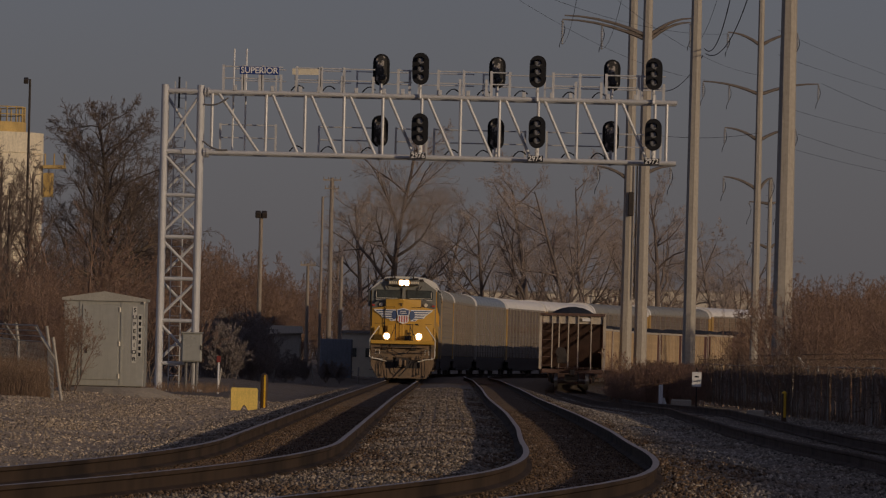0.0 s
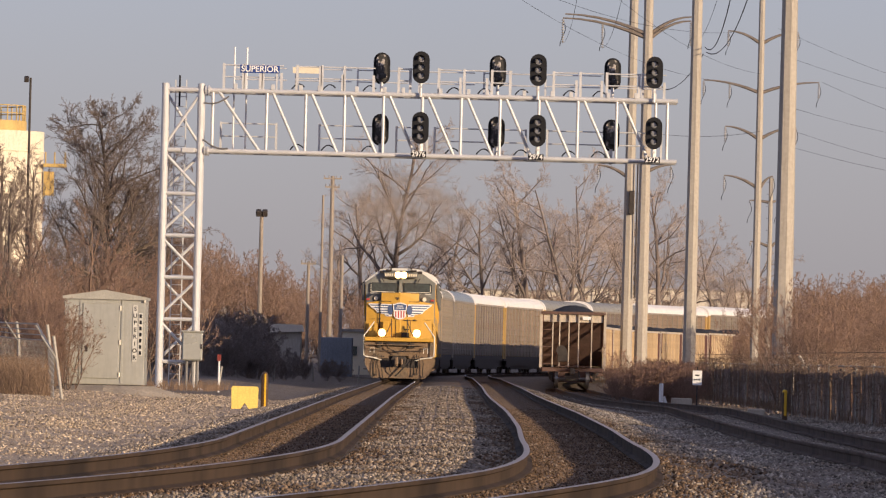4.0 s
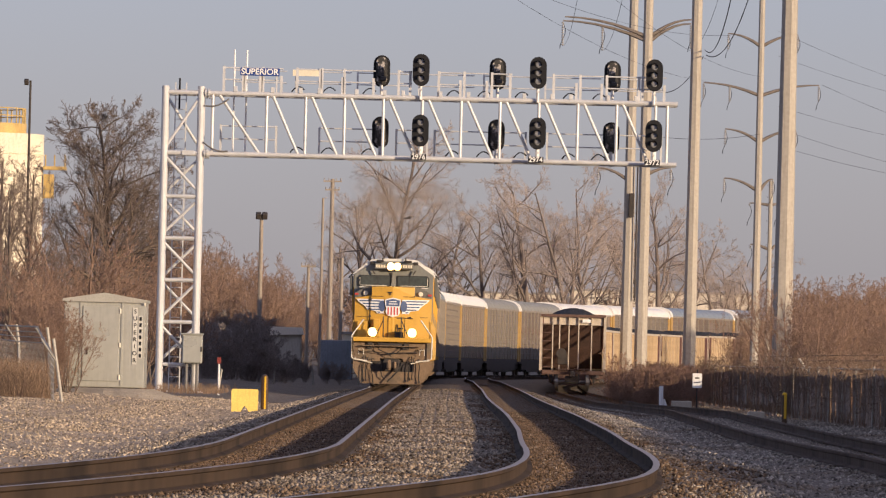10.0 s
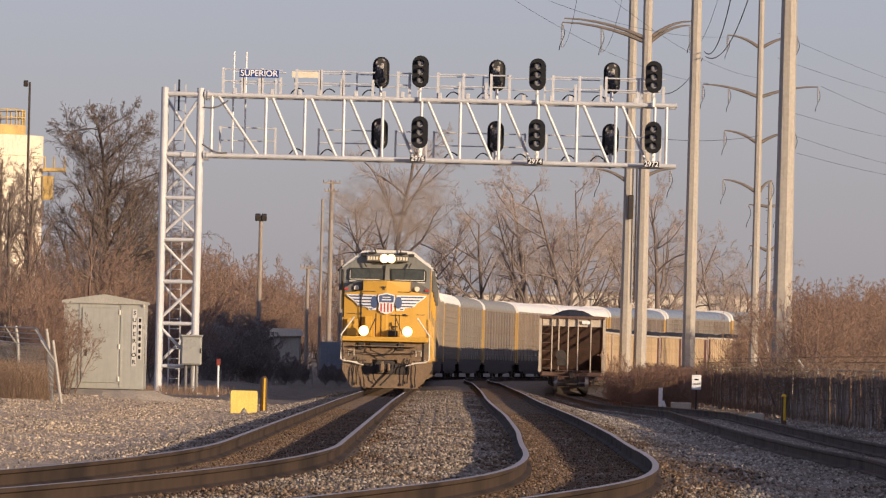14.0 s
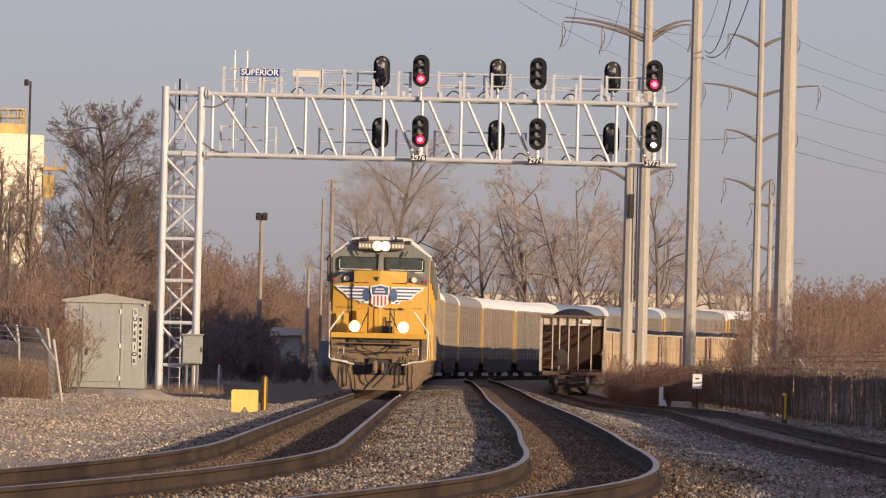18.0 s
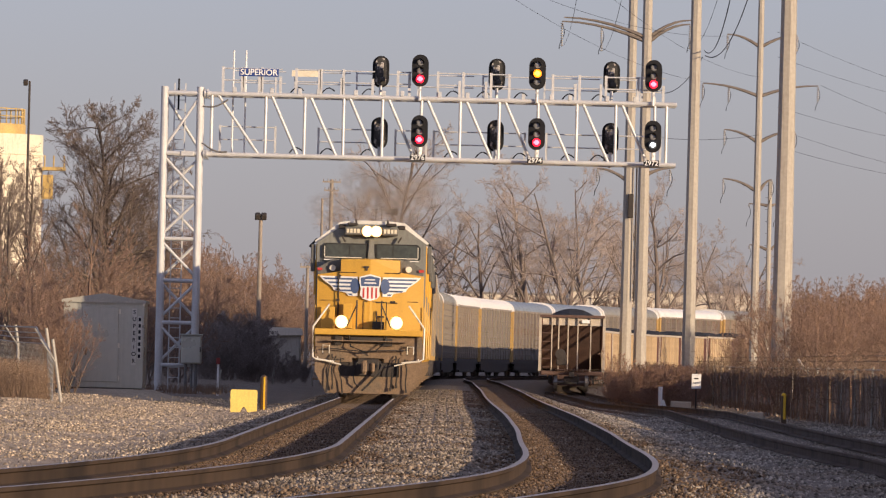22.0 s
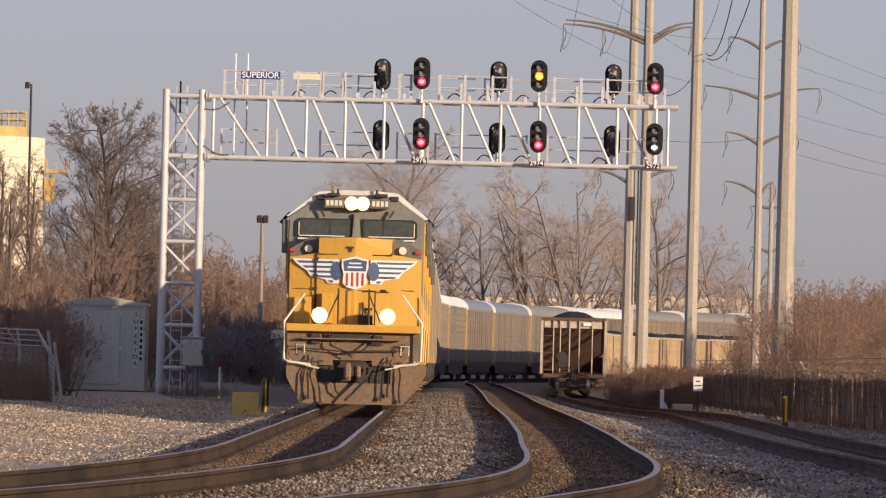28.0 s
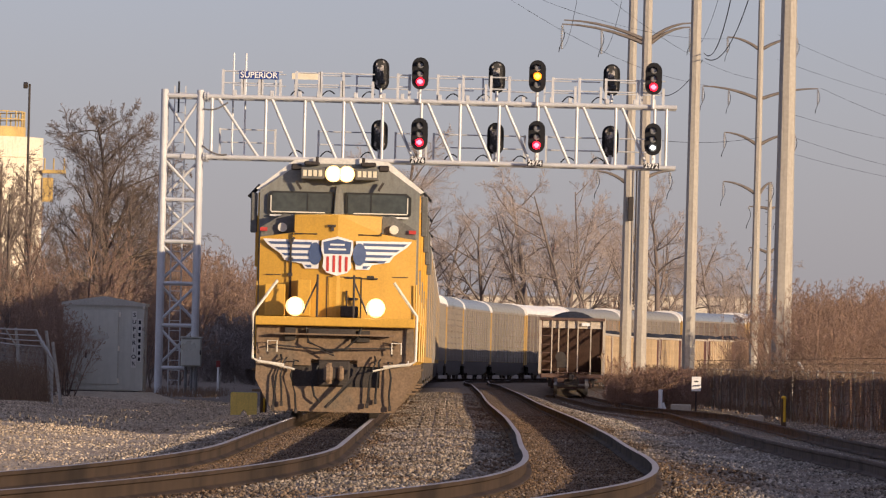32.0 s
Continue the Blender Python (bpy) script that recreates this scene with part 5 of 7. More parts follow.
        for s in (-1, 1):
            one("truck_frame", DARK_IRON, lambda bm: (box(bm, s * 1.05, yc, 0.5, 0.14, 2.3, 0.25, 0.03), box(bm, s * 1.05, yc, 0.6, 0.2, 0.6, 0.4, 0.03)))
        for d in (-0.88, 0.88):
            wheelset(c, yc + d, 0.46)

    # Chutes are added to block light and keep the underside dark.
    for y in (-4.4, -1.5, 1.5, 4.4):
        one("discharge_chute", HOPPER_DARK, lambda bm: loft(bm, [(y - 0.9, [(-1.3, 1.0), (1.3, 1.0), (1.0, 0.3), (-1.0, 0.3)]), (y + 0.9, [(-1.3, 1.0), (1.3, 1.0), (1.0, 0.3), (-1.0, 0.3)])]), "dark chute added to close the view under the wagon")

    def heap(bm):
        n, k = 18, 9
        g = [[bm.verts.new((-1.46 + 2.92 * i / k, -h + 0.2 + (2 * h - 0.4) * j / n,
                            3.50 + 0.62 * (math.cos(math.pi * (i / k - 0.5)) ** 0.8 if 0 < i < k else 0) * min(1, 1.6 * math.sin(math.pi * min(max(j / n, 0.0), 1.0)) + 0.02)
                            + (0.06 * noise.noise(Vector((i * 0.9, j * 0.8, 1))) if 0 < i < k and 0 < j < n else 0))) for i in range(k + 1)] for j in range(n + 1)]
        for j in range(n):
            for i in range(k):
                bm.faces.new((g[j][i], g[j][i + 1], g[j + 1][i + 1], g[j + 1][i]))
    one("coal_load", COAL, heap, "heaped black coal")
    return c


hopper = build_hopper()
S_HOP = float(np.interp(385.0, TAB_Y, TAB_S))
hopper.matrix_basis = car_pose(S_HOP + 7.7, 5.9, off_third) @ pose(0, 0, drop_third(390))
for k in range(1, 22):
    copy_thing(hopper, car_pose(S_HOP + 7.7 + HOP_LEN * k, 5.9, off_third) @ pose(0, 0, drop_third(390)))


# ---------- bare winter trees and brush ----------
BARK = material("grey_brown_bark", (0.15, 0.115, 0.09), 0.9, vary=0.3, scale=2, fine=15, bump=0.4, dist=0.02)
TWIG = material("bare_twigs", (0.29, 0.205, 0.15), 0.9, vary=0.25, scale=0.6, fine=6, bump=0.0)
BRUSH = material("red_brown_brush", (0.27, 0.175, 0.125), 0.95, vary=0.3, scale=0.5, fine=5, bump=0.0)
STRAW = material("dry_grass", (0.21, 0.14, 0.092), 0.95, vary=0.3, scale=0.8, fine=8, bump=0.0)
DARK_TWIG = material("grey_brown_twigs", (0.19, 0.145, 0.12), 0.9, vary=0.2, scale=0.5, fine=5, bump=0.0)
# Haze is put into the far trees' bark and twigs: lighter than near ones.
HAZED_BARK = material("hazed_bark", (0.18, 0.14, 0.115), 0.9, vary=0.3, scale=2, fine=15, bump=0.3, dist=0.02)
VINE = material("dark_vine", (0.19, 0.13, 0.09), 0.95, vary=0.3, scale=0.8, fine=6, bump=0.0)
HAZED_TWIG = material("hazed_twigs", (0.42, 0.335, 0.28), 0.95, vary=0.2, scale=0.3, fine=3, bump=0.0)


def stick_mesh(name, segs, sides, mat, parent, label=""):
    """Tapered sticks, each (p, q, r1, r2), as one mesh."""
    P = np.array([s[0] for s in segs])
    Q = np.array([s[1] for s in segs])
    R1 = np.array([s[2] for s in segs])
    R2 = np.array([s[3] for s in segs])
    d = Q - P
    d /= np.maximum(np.linalg.norm(d, axis=1, keepdims=True), 1e-6)
    ref = np.where(np.abs(d[:, 2:3]) < 0.9, np.array([[0, 0, 1.0]]), np.array([[1.0, 0, 0]]))
    u = np.cross(d, ref)
    u /= np.linalg.norm(u, axis=1, keepdims=True)
    w = np.cross(d, u)
    n = len(segs)
    rings = []
    for base, r in ((P, R1), (Q, R2)):
        for k in range(sides):
            a = 2 * math.pi * k / sides
            rings.append(base + r[:, None] * (math.cos(a) * u + math.sin(a) * w))
    v = np.stack(rings, 1).reshape(-1, 3)
    f = []
    for k in range(sides):
        j = (k + 1) % sides
        f += [(k, j, sides + j), (k, sides + j, sides + k)]
    f = np.array(f)[None] + (np.arange(n) * 2 * sides)[:, None, None]
    return raw_mesh(name, v, f.reshape(-1, 3), mat, parent, label)


def grow(seed, height, up=1.0, spread=0.42, stems=1, limbs=13, lean=0.0, start=0.22, twigs=(6, 6, 5), thick=1.0, rmin=0.011):
    """Sticks of a bare tree: (thick ones, thin ones)."""
    rng = np.random.default_rng(seed)
    wood, fine = [], []

    def branch(p, d, length, r, depth):
        n = (7, 5, 4, 3, 2)[depth]
        pts, dirs = [p], []
        for i in range(n):
            d = d + rng.normal(0, (0.07, 0.14, 0.17, 0.22, 0.25)[depth], 3)
            d[2] += (0.03, 0.10 * up, 0.07 * up, 0.05 * up, 0.03)[depth]
            d = d / np.linalg.norm(d)
            q = pts[-1] + d * length / n
            r1, r2 = max(r * (1 - 0.8 * i / n), rmin), max(r * (1 - 0.8 * (i + 1) / n), rmin * 0.8)
            (wood if r1 > 0.035 else fine).append((pts[-1], q, r1, r2))
            pts.append(q)
            dirs.append(d)
        if depth >= 4:
            return
        if depth == 0:
            kids = limbs
        else:
            kids = twigs[depth - 1] if depth - 1 < len(twigs) else 0
        for k in range(kids):
            f = start + (1 - start) * (k + rng.random()) / kids if depth == 0 else 0.2 + 0.8 * (k + rng.random()) / kids
            i = min(int(f * n), n - 1)
            base = pts[i] + (pts[i + 1] - pts[i]) * (f * n - i)
            side = rng.normal(0, 1, 3)
            side -= dirs[i] * side.dot(dirs[i])
            side /= np.linalg.norm(side)
            ang = rng.uniform(0.45, 0.95) * (1.3 - 0.3 * up) if depth == 0 else rng.uniform(0.4, 0.9)
            nd = dirs[i] * math.cos(ang) + side * math.sin(ang)
            if depth == 0:
                ln = height * spread * (1.15 - 0.75 * f) * rng.uniform(0.75, 1.2)
            else:
                ln = length * rng.uniform(0.35, 0.6) * (1.1 - 0.5 * f)
            branch(base, nd, ln, max(r * (1 - 0.75 * f) * rng.uniform(0.45, 0.65), rmin), depth + 1)

    for s in range(stems):
        d = np.array([rng.normal(lean, 0.05 if stems == 1 else 0.28), rng.normal(0, 0.05 if stems == 1 else 0.28), 1.0])
        branch(np.array([rng.normal(0, 0.12 * (stems - 1) ** 0.5), rng.normal(0, 0.12 * (stems - 1) ** 0.5), -0.15]), d / np.linalg.norm(d),
               height * rng.uniform(0.8, 1.0), height * (0.017 if stems == 1 else 0.008) * thick, 0)
    return wood, fine


def tree(seed, height, label, group, wood_mat=BARK, twig_mat=TWIG, name="bare_tree", category="tree", **kw):
    wood, fine = grow(seed, height, **kw)
    t = empty(name, Matrix.Identity(4), label, category, group)
    if wood:
        tagged(stick_mesh("trunk" if kw.get("stems", 1) < 3 else "brushwood", wood, 6, wood_mat, t, ""), kind="stuff" if kw.get("stems", 1) > 2 else "")
    tagged(stick_mesh("crown", fine, 3, twig_mat, t), kind="stuff")
    return t


def scaled(x, y, z, turn, k, kz=None):
    return pose(x, y, z, 0, 0, turn) @ Matrix.Diagonal((k, k, kz or k, 1))


def at_px(px, dist):
    """Sideways place of something that stands so far along the picture."""
    return (px - 784) * dist / FOCAL


OAK = tree(11, 17.0, "bare spreading winter tree with dark trunk", "bare trees by the yard", up=0.5, spread=0.36, limbs=34, twigs=(9, 8, 7), start=0.16, rmin=0.009, twig_mat=DARK_TWIG)
OAK.matrix_basis = pose(at_px(190, 430), 430, -0.2) @ Matrix.Diagonal((1.08, 1.08, 1.0, 1))
SLIM = tree(12, 13.5, "slim bare winter tree with upswept branches", "bare trees by the yard", spread=0.32, limbs=16, twigs=(7, 6, 5), rmin=0.008, twig_mat=DARK_TWIG)
SLIM.matrix_basis = pose(at_px(22, 330), 330, -0.2) @ Matrix.Diagonal((0.8, 0.8, 0.8, 1))
for px, d, k, turn in ((62, 350, 0.6, 80), (8, 300, 0.8, 140), (40, 312, 0.9, 250), (72, 322, 0.78, 30), (262, 470, 0.95, 200), (100, 500, 0.7, 20), (240, 440, 0.8, 33), (150, 450, 0.8, 290), (318, 520, 0.86, 300), (385, 560, 0.85, 250), (300, 430, 0.62, 120)):
    copy_thing(SLIM if k < 1.05 else OAK, scaled(at_px(px, d), d, -0.2, turn, k))
copy_thing(OAK, scaled(at_px(215, 445), 445, -0.2, 130, 0.74))

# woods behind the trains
WIDE = tree(21, 25.0, "tall bare tree with a broad crown behind the trains", "bare trees behind the trains", wood_mat=HAZED_BARK, twig_mat=HAZED_TWIG, up=0.45, spread=0.42, limbs=18, twigs=(8, 7, 6), rmin=0.012, thick=1.25)
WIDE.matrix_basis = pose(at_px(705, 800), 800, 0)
FORK = tree(22, 22.0, "bare forked tree behind the trains", "bare trees behind the trains", wood_mat=HAZED_BARK, up=0.35, spread=0.44, stems=2, limbs=11, twigs=(8, 7, 6), rmin=0.012, thick=1.7, twig_mat=HAZED_TWIG)
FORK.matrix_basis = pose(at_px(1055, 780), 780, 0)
OPEN = tree(23, 20.0, "bare open-crowned tree behind the trains", "bare trees behind the trains", wood_mat=HAZED_BARK, up=0.3, spread=0.50, limbs=13, twigs=(8, 7, 6), rmin=0.012, thick=1.3, twig_mat=HAZED_TWIG)
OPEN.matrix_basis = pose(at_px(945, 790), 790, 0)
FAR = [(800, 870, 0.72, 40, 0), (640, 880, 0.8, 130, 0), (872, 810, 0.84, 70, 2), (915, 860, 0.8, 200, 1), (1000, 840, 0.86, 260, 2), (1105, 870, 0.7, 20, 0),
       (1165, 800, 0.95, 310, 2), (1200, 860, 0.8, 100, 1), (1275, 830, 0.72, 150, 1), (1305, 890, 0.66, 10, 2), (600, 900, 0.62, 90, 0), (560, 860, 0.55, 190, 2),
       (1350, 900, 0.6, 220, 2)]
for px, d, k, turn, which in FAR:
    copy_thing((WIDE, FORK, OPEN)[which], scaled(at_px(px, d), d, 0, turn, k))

# brush
TAN_BRUSH = material("tan_far_brush", (0.40, 0.285, 0.21), 0.95, vary=0.3, scale=0.3, fine=3, bump=0.0)
FAR_THICKET = tree(35, 6.0, "low tan thicket at the foot of the woods", "low brush behind the trains", name="thicket", category="shrub", wood_mat=HAZED_BARK, twig_mat=TAN_BRUSH, spread=0.36, stems=6, limbs=8, twigs=(6, 5, 4), start=0.08, rmin=0.010)
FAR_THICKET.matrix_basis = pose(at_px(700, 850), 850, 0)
far_rng = random.Random(18)
for i in range(64):
    px, d = 640 + 11.2 * i + far_rng.uniform(-14, 14), far_rng.uniform(835, 920)
    copy_thing(FAR_THICKET, scaled(at_px(px, d), d, 0, far_rng.uniform(0, 360), far_rng.uniform(0.9, 1.5)))
THICKET = tree(31, 6.5, "dense bare brown thicket", "brush beside the tracks", name="thicket", category="shrub", twig_mat=BRUSH, spread=0.34, stems=6, limbs=8, twigs=(5, 4, 3), start=0.1, rmin=0.008)
THICKET.matrix_basis = pose(at_px(150, 275), 275, -0.2)
LOW_BRUSH = material("low_red_brush", (0.30, 0.185, 0.13), 0.95, vary=0.25, scale=0.6, fine=5, bump=0.0)
LOW_BUSH = tree(32, 2.2, "low red-brown bare bush", "brush beside the tracks", name="bush", category="shrub", wood_mat=LOW_BRUSH, twig_mat=LOW_BRUSH, spread=0.36, stems=9, limbs=7, twigs=(5, 4, 2), start=0.05, rmin=0.006)
LOW_BUSH.matrix_basis = pose(at_px(1105, 330), 330, -0.4)
rng = random.Random(8)
for i in range(46):            # yard side
    px = rng.uniform(-40, 560)
    d = rng.uniform(330, 560) if px < 335 else rng.uniform(600, 680)
    top = np.interp(px, [0, 150, 300, 380, 440, 520, 560], [450, 440, 395, 400, 450, 490, 530])
    h = ((637 + (px - 784) * 0.0244) - top) * d / FOCAL + 1.1
    k = min(h / 6.3, 1.6) * rng.uniform(0.75, 1.05)
    copy_thing(THICKET, scaled(at_px(px, d), d, -0.2, rng.uniform(0, 360), k))
for px, d, k in ((104, 226, 0.50), (122, 225, 0.40), (90, 228, 0.55), (112, 227, 0.46), (98, 225, 0.42), (78, 232, 0.7), (20, 300, 0.8), (95, 270, 0.75), (110, 262, 0.6), (-30, 280, 0.9), (265, 300, 0.75), (60, 320, 0.9), (520, 640, 1.1), (575, 660, 1.2), (620, 650, 1.1), (480, 600, 1.1), (545, 700, 1.3), (600, 720, 1.4)):
    copy_thing(THICKET, scaled(at_px(px, d), d, -0.3, px * 3, k))
for i in range(22):            # deep behind the yard
    px, d = rng.uniform(235, 540), rng.uniform(530, 650)
    top = np.interp(px, [235, 330, 420, 480, 540], [400, 405, 425, 465, 520])
    h = ((637 + (px - 784) * 0.0244) - top) * d / FOCAL + 1.1
    copy_thing(THICKET, scaled(at_px(px, d), d, -0.2, rng.uniform(0, 360), h / 6.3 * rng.uniform(0.8, 1.0)))
# These shrubs look dark from shade; the twig colour itself is mid grey-brown.
SHRUB_TWIG = material("yard_shrub_twig", (0.28, 0.235, 0.21), 0.9, vary=0.3, scale=1, fine=8, bump=0.0, spec=0.1)
SHRUB = tree(33, 3.6, "dense grey-brown leafless shrub in the yard", "dark shrubs in the yard", name="dark_shrub", category="shrub", wood_mat=SHRUB_TWIG, twig_mat=SHRUB_TWIG, spread=0.42, stems=9, limbs=9, twigs=(6, 5, 4), start=0.03, rmin=0.014)
SHRUB.matrix_basis = pose(at_px(400, 398), 398, -0.3)
for px, d, k in ((378, 385, 0.85), (425, 402, 0.98), (450, 398, 0.92), (472, 405, 0.78), (412, 380, 0.8), (438, 384, 0.75), (492, 410, 0.5), (520, 415, 0.42), (548, 420, 0.36), (462, 382, 0.55), (580, 425, 0.33), (610, 428, 0.3), (395, 415, 1.0), (366, 400, 0.7), (506, 396, 0.32)):
    copy_thing(SHRUB, scaled(at_px(px, d), d, -0.35, px * 5, k))
for i in range(62):            # fence side
    d = rng.uniform(235, 400)
    px = rng.uniform(1395, 1640)
    h = (655 - rng.uniform(478, 525)) * d / FOCAL + 1.1
    copy_thing(THICKET, scaled(at_px(px, d), d, -0.3, rng.uniform(0, 360), h / 6.3))
for i in range(12):
    d = rng.uniform(480, 640)
    px = rng.uniform(1300, 1400)
    h = (655 - rng.uniform(545, 600)) * d / FOCAL + 1.1
    copy_thing(THICKET, scaled(at_px(px, d), d, -0.3, rng.uniform(0, 360), h / 6.3))
for i in range(120):
    d = rng.uniform(302, 372)
    px = rng.uniform(1092, 1245)
    copy_thing(LOW_BUSH, scaled(at_px(px, d), d, -0.45, rng.uniform(0, 360), rng.uniform(0.42, 0.62) + (0.2 if px > 1140 else 0.0)))
for i in range(22):
    d = rng.uniform(240, 310)
    px = rng.uniform(1240, 1600)
    copy_thing(LOW_BUSH, scaled(12.4 + (d - 200) * 0.002, d, -0.35, rng.uniform(0, 360), rng.uniform(0.6, 0.85)))


PALE_STRAW = material("pale_dry_weed", (0.34, 0.27, 0.18), 0.95, vary=0.3, scale=0.8, fine=8, bump=0.0)


def grass_patch(name, n, seed, place, hlo, hhi, label, mat=STRAW):
    rng2 = np.random.default_rng(seed)
    segs = []
    for i in range(n):
        x, y, z = place(rng2)
        h = rng2.uniform(hlo, hhi)
        t = np.array([rng2.normal(0, 0.22 * h), rng2.normal(0, 0.22 * h), h])
        p = np.array([x, y, z])
        segs.append((p, p + t * 0.6, 0.007, 0.006))
        segs.append((p + t * 0.6, p + t + np.array([rng2.normal(0, 0.12 * h), 0, -0.08 * h]), 0.006, 0.002))
    return tagged(stick_mesh(name, segs, 3, mat, None), label, "grass", kind="stuff")


grass_patch("dry_grass", 6500, 41, lambda r: ((lambda y: (r.uniform(at_px(-30, y), at_px(96, y)), y, -0.14))(r.uniform(197, 245))), 0.35, 1.15, "dry orange-brown weeds by the chain-link fence")
grass_patch("dry_weeds", 1500, 42, lambda r: (r.uniform(-12.6, -6.8), r.uniform(238, 262), -0.13), 0.08, 0.35, "dry weeds round the foot of the signal bridge")
grass_patch("lot_weeds", 2200, 44, lambda r: ((lambda y: (line_x(y) + r.uniform(-13.0, -3.6), y, -0.14))(70 + 150 * r.random() ** 1.4)), 0.02, 0.08, "short dry weeds scattered over the gravel lot", PALE_STRAW)
grass_patch("fence_weeds", 1100, 43, lambda r: ((lambda y: (r.uniform(10.6, 11.6), y, -0.36))(r.uniform(150, 330))), 0.1, 0.4, "dry weeds along the slatted fence")


# ---------- instrument house, cabinet, bollards ----------
HOUSE = material("pale_green_grey_steel", (0.44, 0.43, 0.37), 0.32, metal=0.3, vary=0.05, scale=0.9, fine=6, bump=0.02, dist=0.004, streak=0.14)
HOUSE_ROOF = material("house_roof", (0.40, 0.38, 0.32), 0.5, metal=0.2, vary=0.12, scale=1.5, fine=20, bump=0.05, dist=0.004)
STRIP = material("weathered_pale_strip", (0.58, 0.56, 0.50), 0.6, vary=0.1, scale=3, fine=25, bump=0.03, dist=0.003)
PAD = material("pale_concrete", (0.46, 0.40, 0.31), 0.9, vary=0.15, scale=2, fine=20, bump=0.2, dist=0.01)
SANDY = material("sandy_fill", (0.42, 0.345, 0.25), 0.95, vary=0.2, scale=1.5, fine=14, bump=0.5, dist=0.03)
BLOCK_YELLOW = material("faded_yellow_paint", (0.84, 0.60, 0.15), 0.7, vary=0.12, scale=3, fine=25, bump=0.1, dist=0.005, streak=0.12)
BOLLARD_BROWN = material("dark_brown_paint", (0.085, 0.05, 0.026), 0.5, vary=0.2, scale=3, fine=25, bump=0.05, dist=0.004)
SAFETY = material("safety_yellow", (0.70, 0.42, 0.02), 0.6, vary=0.1, scale=3, fine=25, bump=0.1, dist=0.005, streak=0.25)


def build_house():
    h = empty("instrument_house", pose(-9.88, 229, 0.06), "grey-green steel signal instrument house with a low gable roof", "instrument house")

    def one(name, mat, fn, label=""):
        bm = bmesh.new()
        fn(bm)
        return part(name, bm, mat, h, label)

    w = 1.19
    one("shell", HOUSE, lambda bm: box(bm, 0, 1.2, 1.27, 2 * w, 2.4, 2.54, 0.02))
    one("roof", HOUSE_ROOF, lambda bm: prism(bm, [(-w - 0.05, 2.5), (-w - 0.05, 2.58), (0, 2.78), (w + 0.05, 2.58), (w + 0.05, 2.5)], 2.6, pose(0, -0.1, 0)), "low gabled steel roof")
    one("skid_base", DARK_IRON, lambda bm: box(bm, -0.05, 1.2, -0.03, 2.1, 2.3, 0.07))
    def mound(bm):
        n = 36
        rings = []
        for r, z in ((0.3, 0.0), (0.6, 0.0), (0.78, -0.03), (0.92, -0.08), (1.05, -0.15), (1.2, -0.24), (1.38, -0.36), (1.5, -0.6)):
            ring = []
            for k in range(n):
                a = 2 * math.pi * k / n
                w = 1 + 0.16 * noise.noise(Vector((math.cos(a) * 2, math.sin(a) * 2, 4)))
                x, y = 1.75 * r * w * math.cos(a) + 0.1, 1.0 + 3.2 * r * w * math.sin(a)
                ring.append(bm.verts.new((x, y, z - 0.02 + (0.06 * noise.noise(Vector((x * 2.4, y * 1.6, 1))) if r > 0.7 else 0))))
            rings.append(ring)
        for a, b2 in zip(rings, rings[1:]):
            for k in range(n):
                j = (k + 1) % n
                bm.faces.new((a[k], a[j], b2[j], b2[k]))
        bm.faces.new(rings[0])
        bmesh.ops.recalc_face_normals(bm, faces=bm.faces[:])
    one("fill_mound", SANDY, mound, "pale sandy fill under the house")
    one("foundation", PAD, lambda bm: box(bm, 0, 1.2, -0.2, 2.3, 2.5, 0.3, 0.03), "pale concrete footing")
    d = one("door", HOUSE, lambda bm: box(bm, -0.1, -0.02, 1.28, 1.08, 0.04, 2.2, 0.012), "wide steel door")
    bm = bmesh.new()
    box(bm, -0.5, -0.06, 1.05, 0.05, 0.05, 0.2, 0.01)
    part("handle", bm, DARK_IRON, d)
    for z in (0.3, 1.25, 2.25):
        bm = bmesh.new()
        tube(bm, (0.46, -0.05, z - 0.07), (0.46, -0.05, z + 0.07), 0.03, 8)
        part("hinge", bm, RAIL_WHITE, d)
    for x in (-0.7, 0.52):
        one("trim", HOUSE, lambda bm: box(bm, x, -0.012, 1.27, 0.05, 0.03, 2.45))
    one("vent", HOUSE, lambda bm: [box(bm, -0.92, -0.015, 0.45 + 0.05 * k, 0.26, 0.03, 0.025) for k in range(6)])
    one("downlight", RAIL_WHITE, lambda bm: box(bm, w - 0.02, -0.05, 2.5, 0.06, 0.08, 0.14, 0.01))
    # vertical name strip and a second strip of plain bars
    one("name_strip", STRIP, lambda bm: box(bm, 0.90, -0.016, 1.52, 0.13, 0.012, 1.66), "pale name strip")
    for k, ch in enumerate("SUPERIOR"):
        lettering("strip_letter", ch, 0.17, pose(0.90, -0.026, 2.24 - 0.205 * k, 90, 0, 0), BLACK, h, "black letter")
    one("marker_strip", STRIP, lambda bm: box(bm, 1.06, -0.016, 1.50, 0.12, 0.012, 1.25), "pale marker strip")
    for k in range(7):
        one("marker_bar", BLACK, lambda bm: box(bm, 1.06, -0.024, 2.03 - 0.18 * k, 0.07, 0.006, 0.11), "plain dark bar")


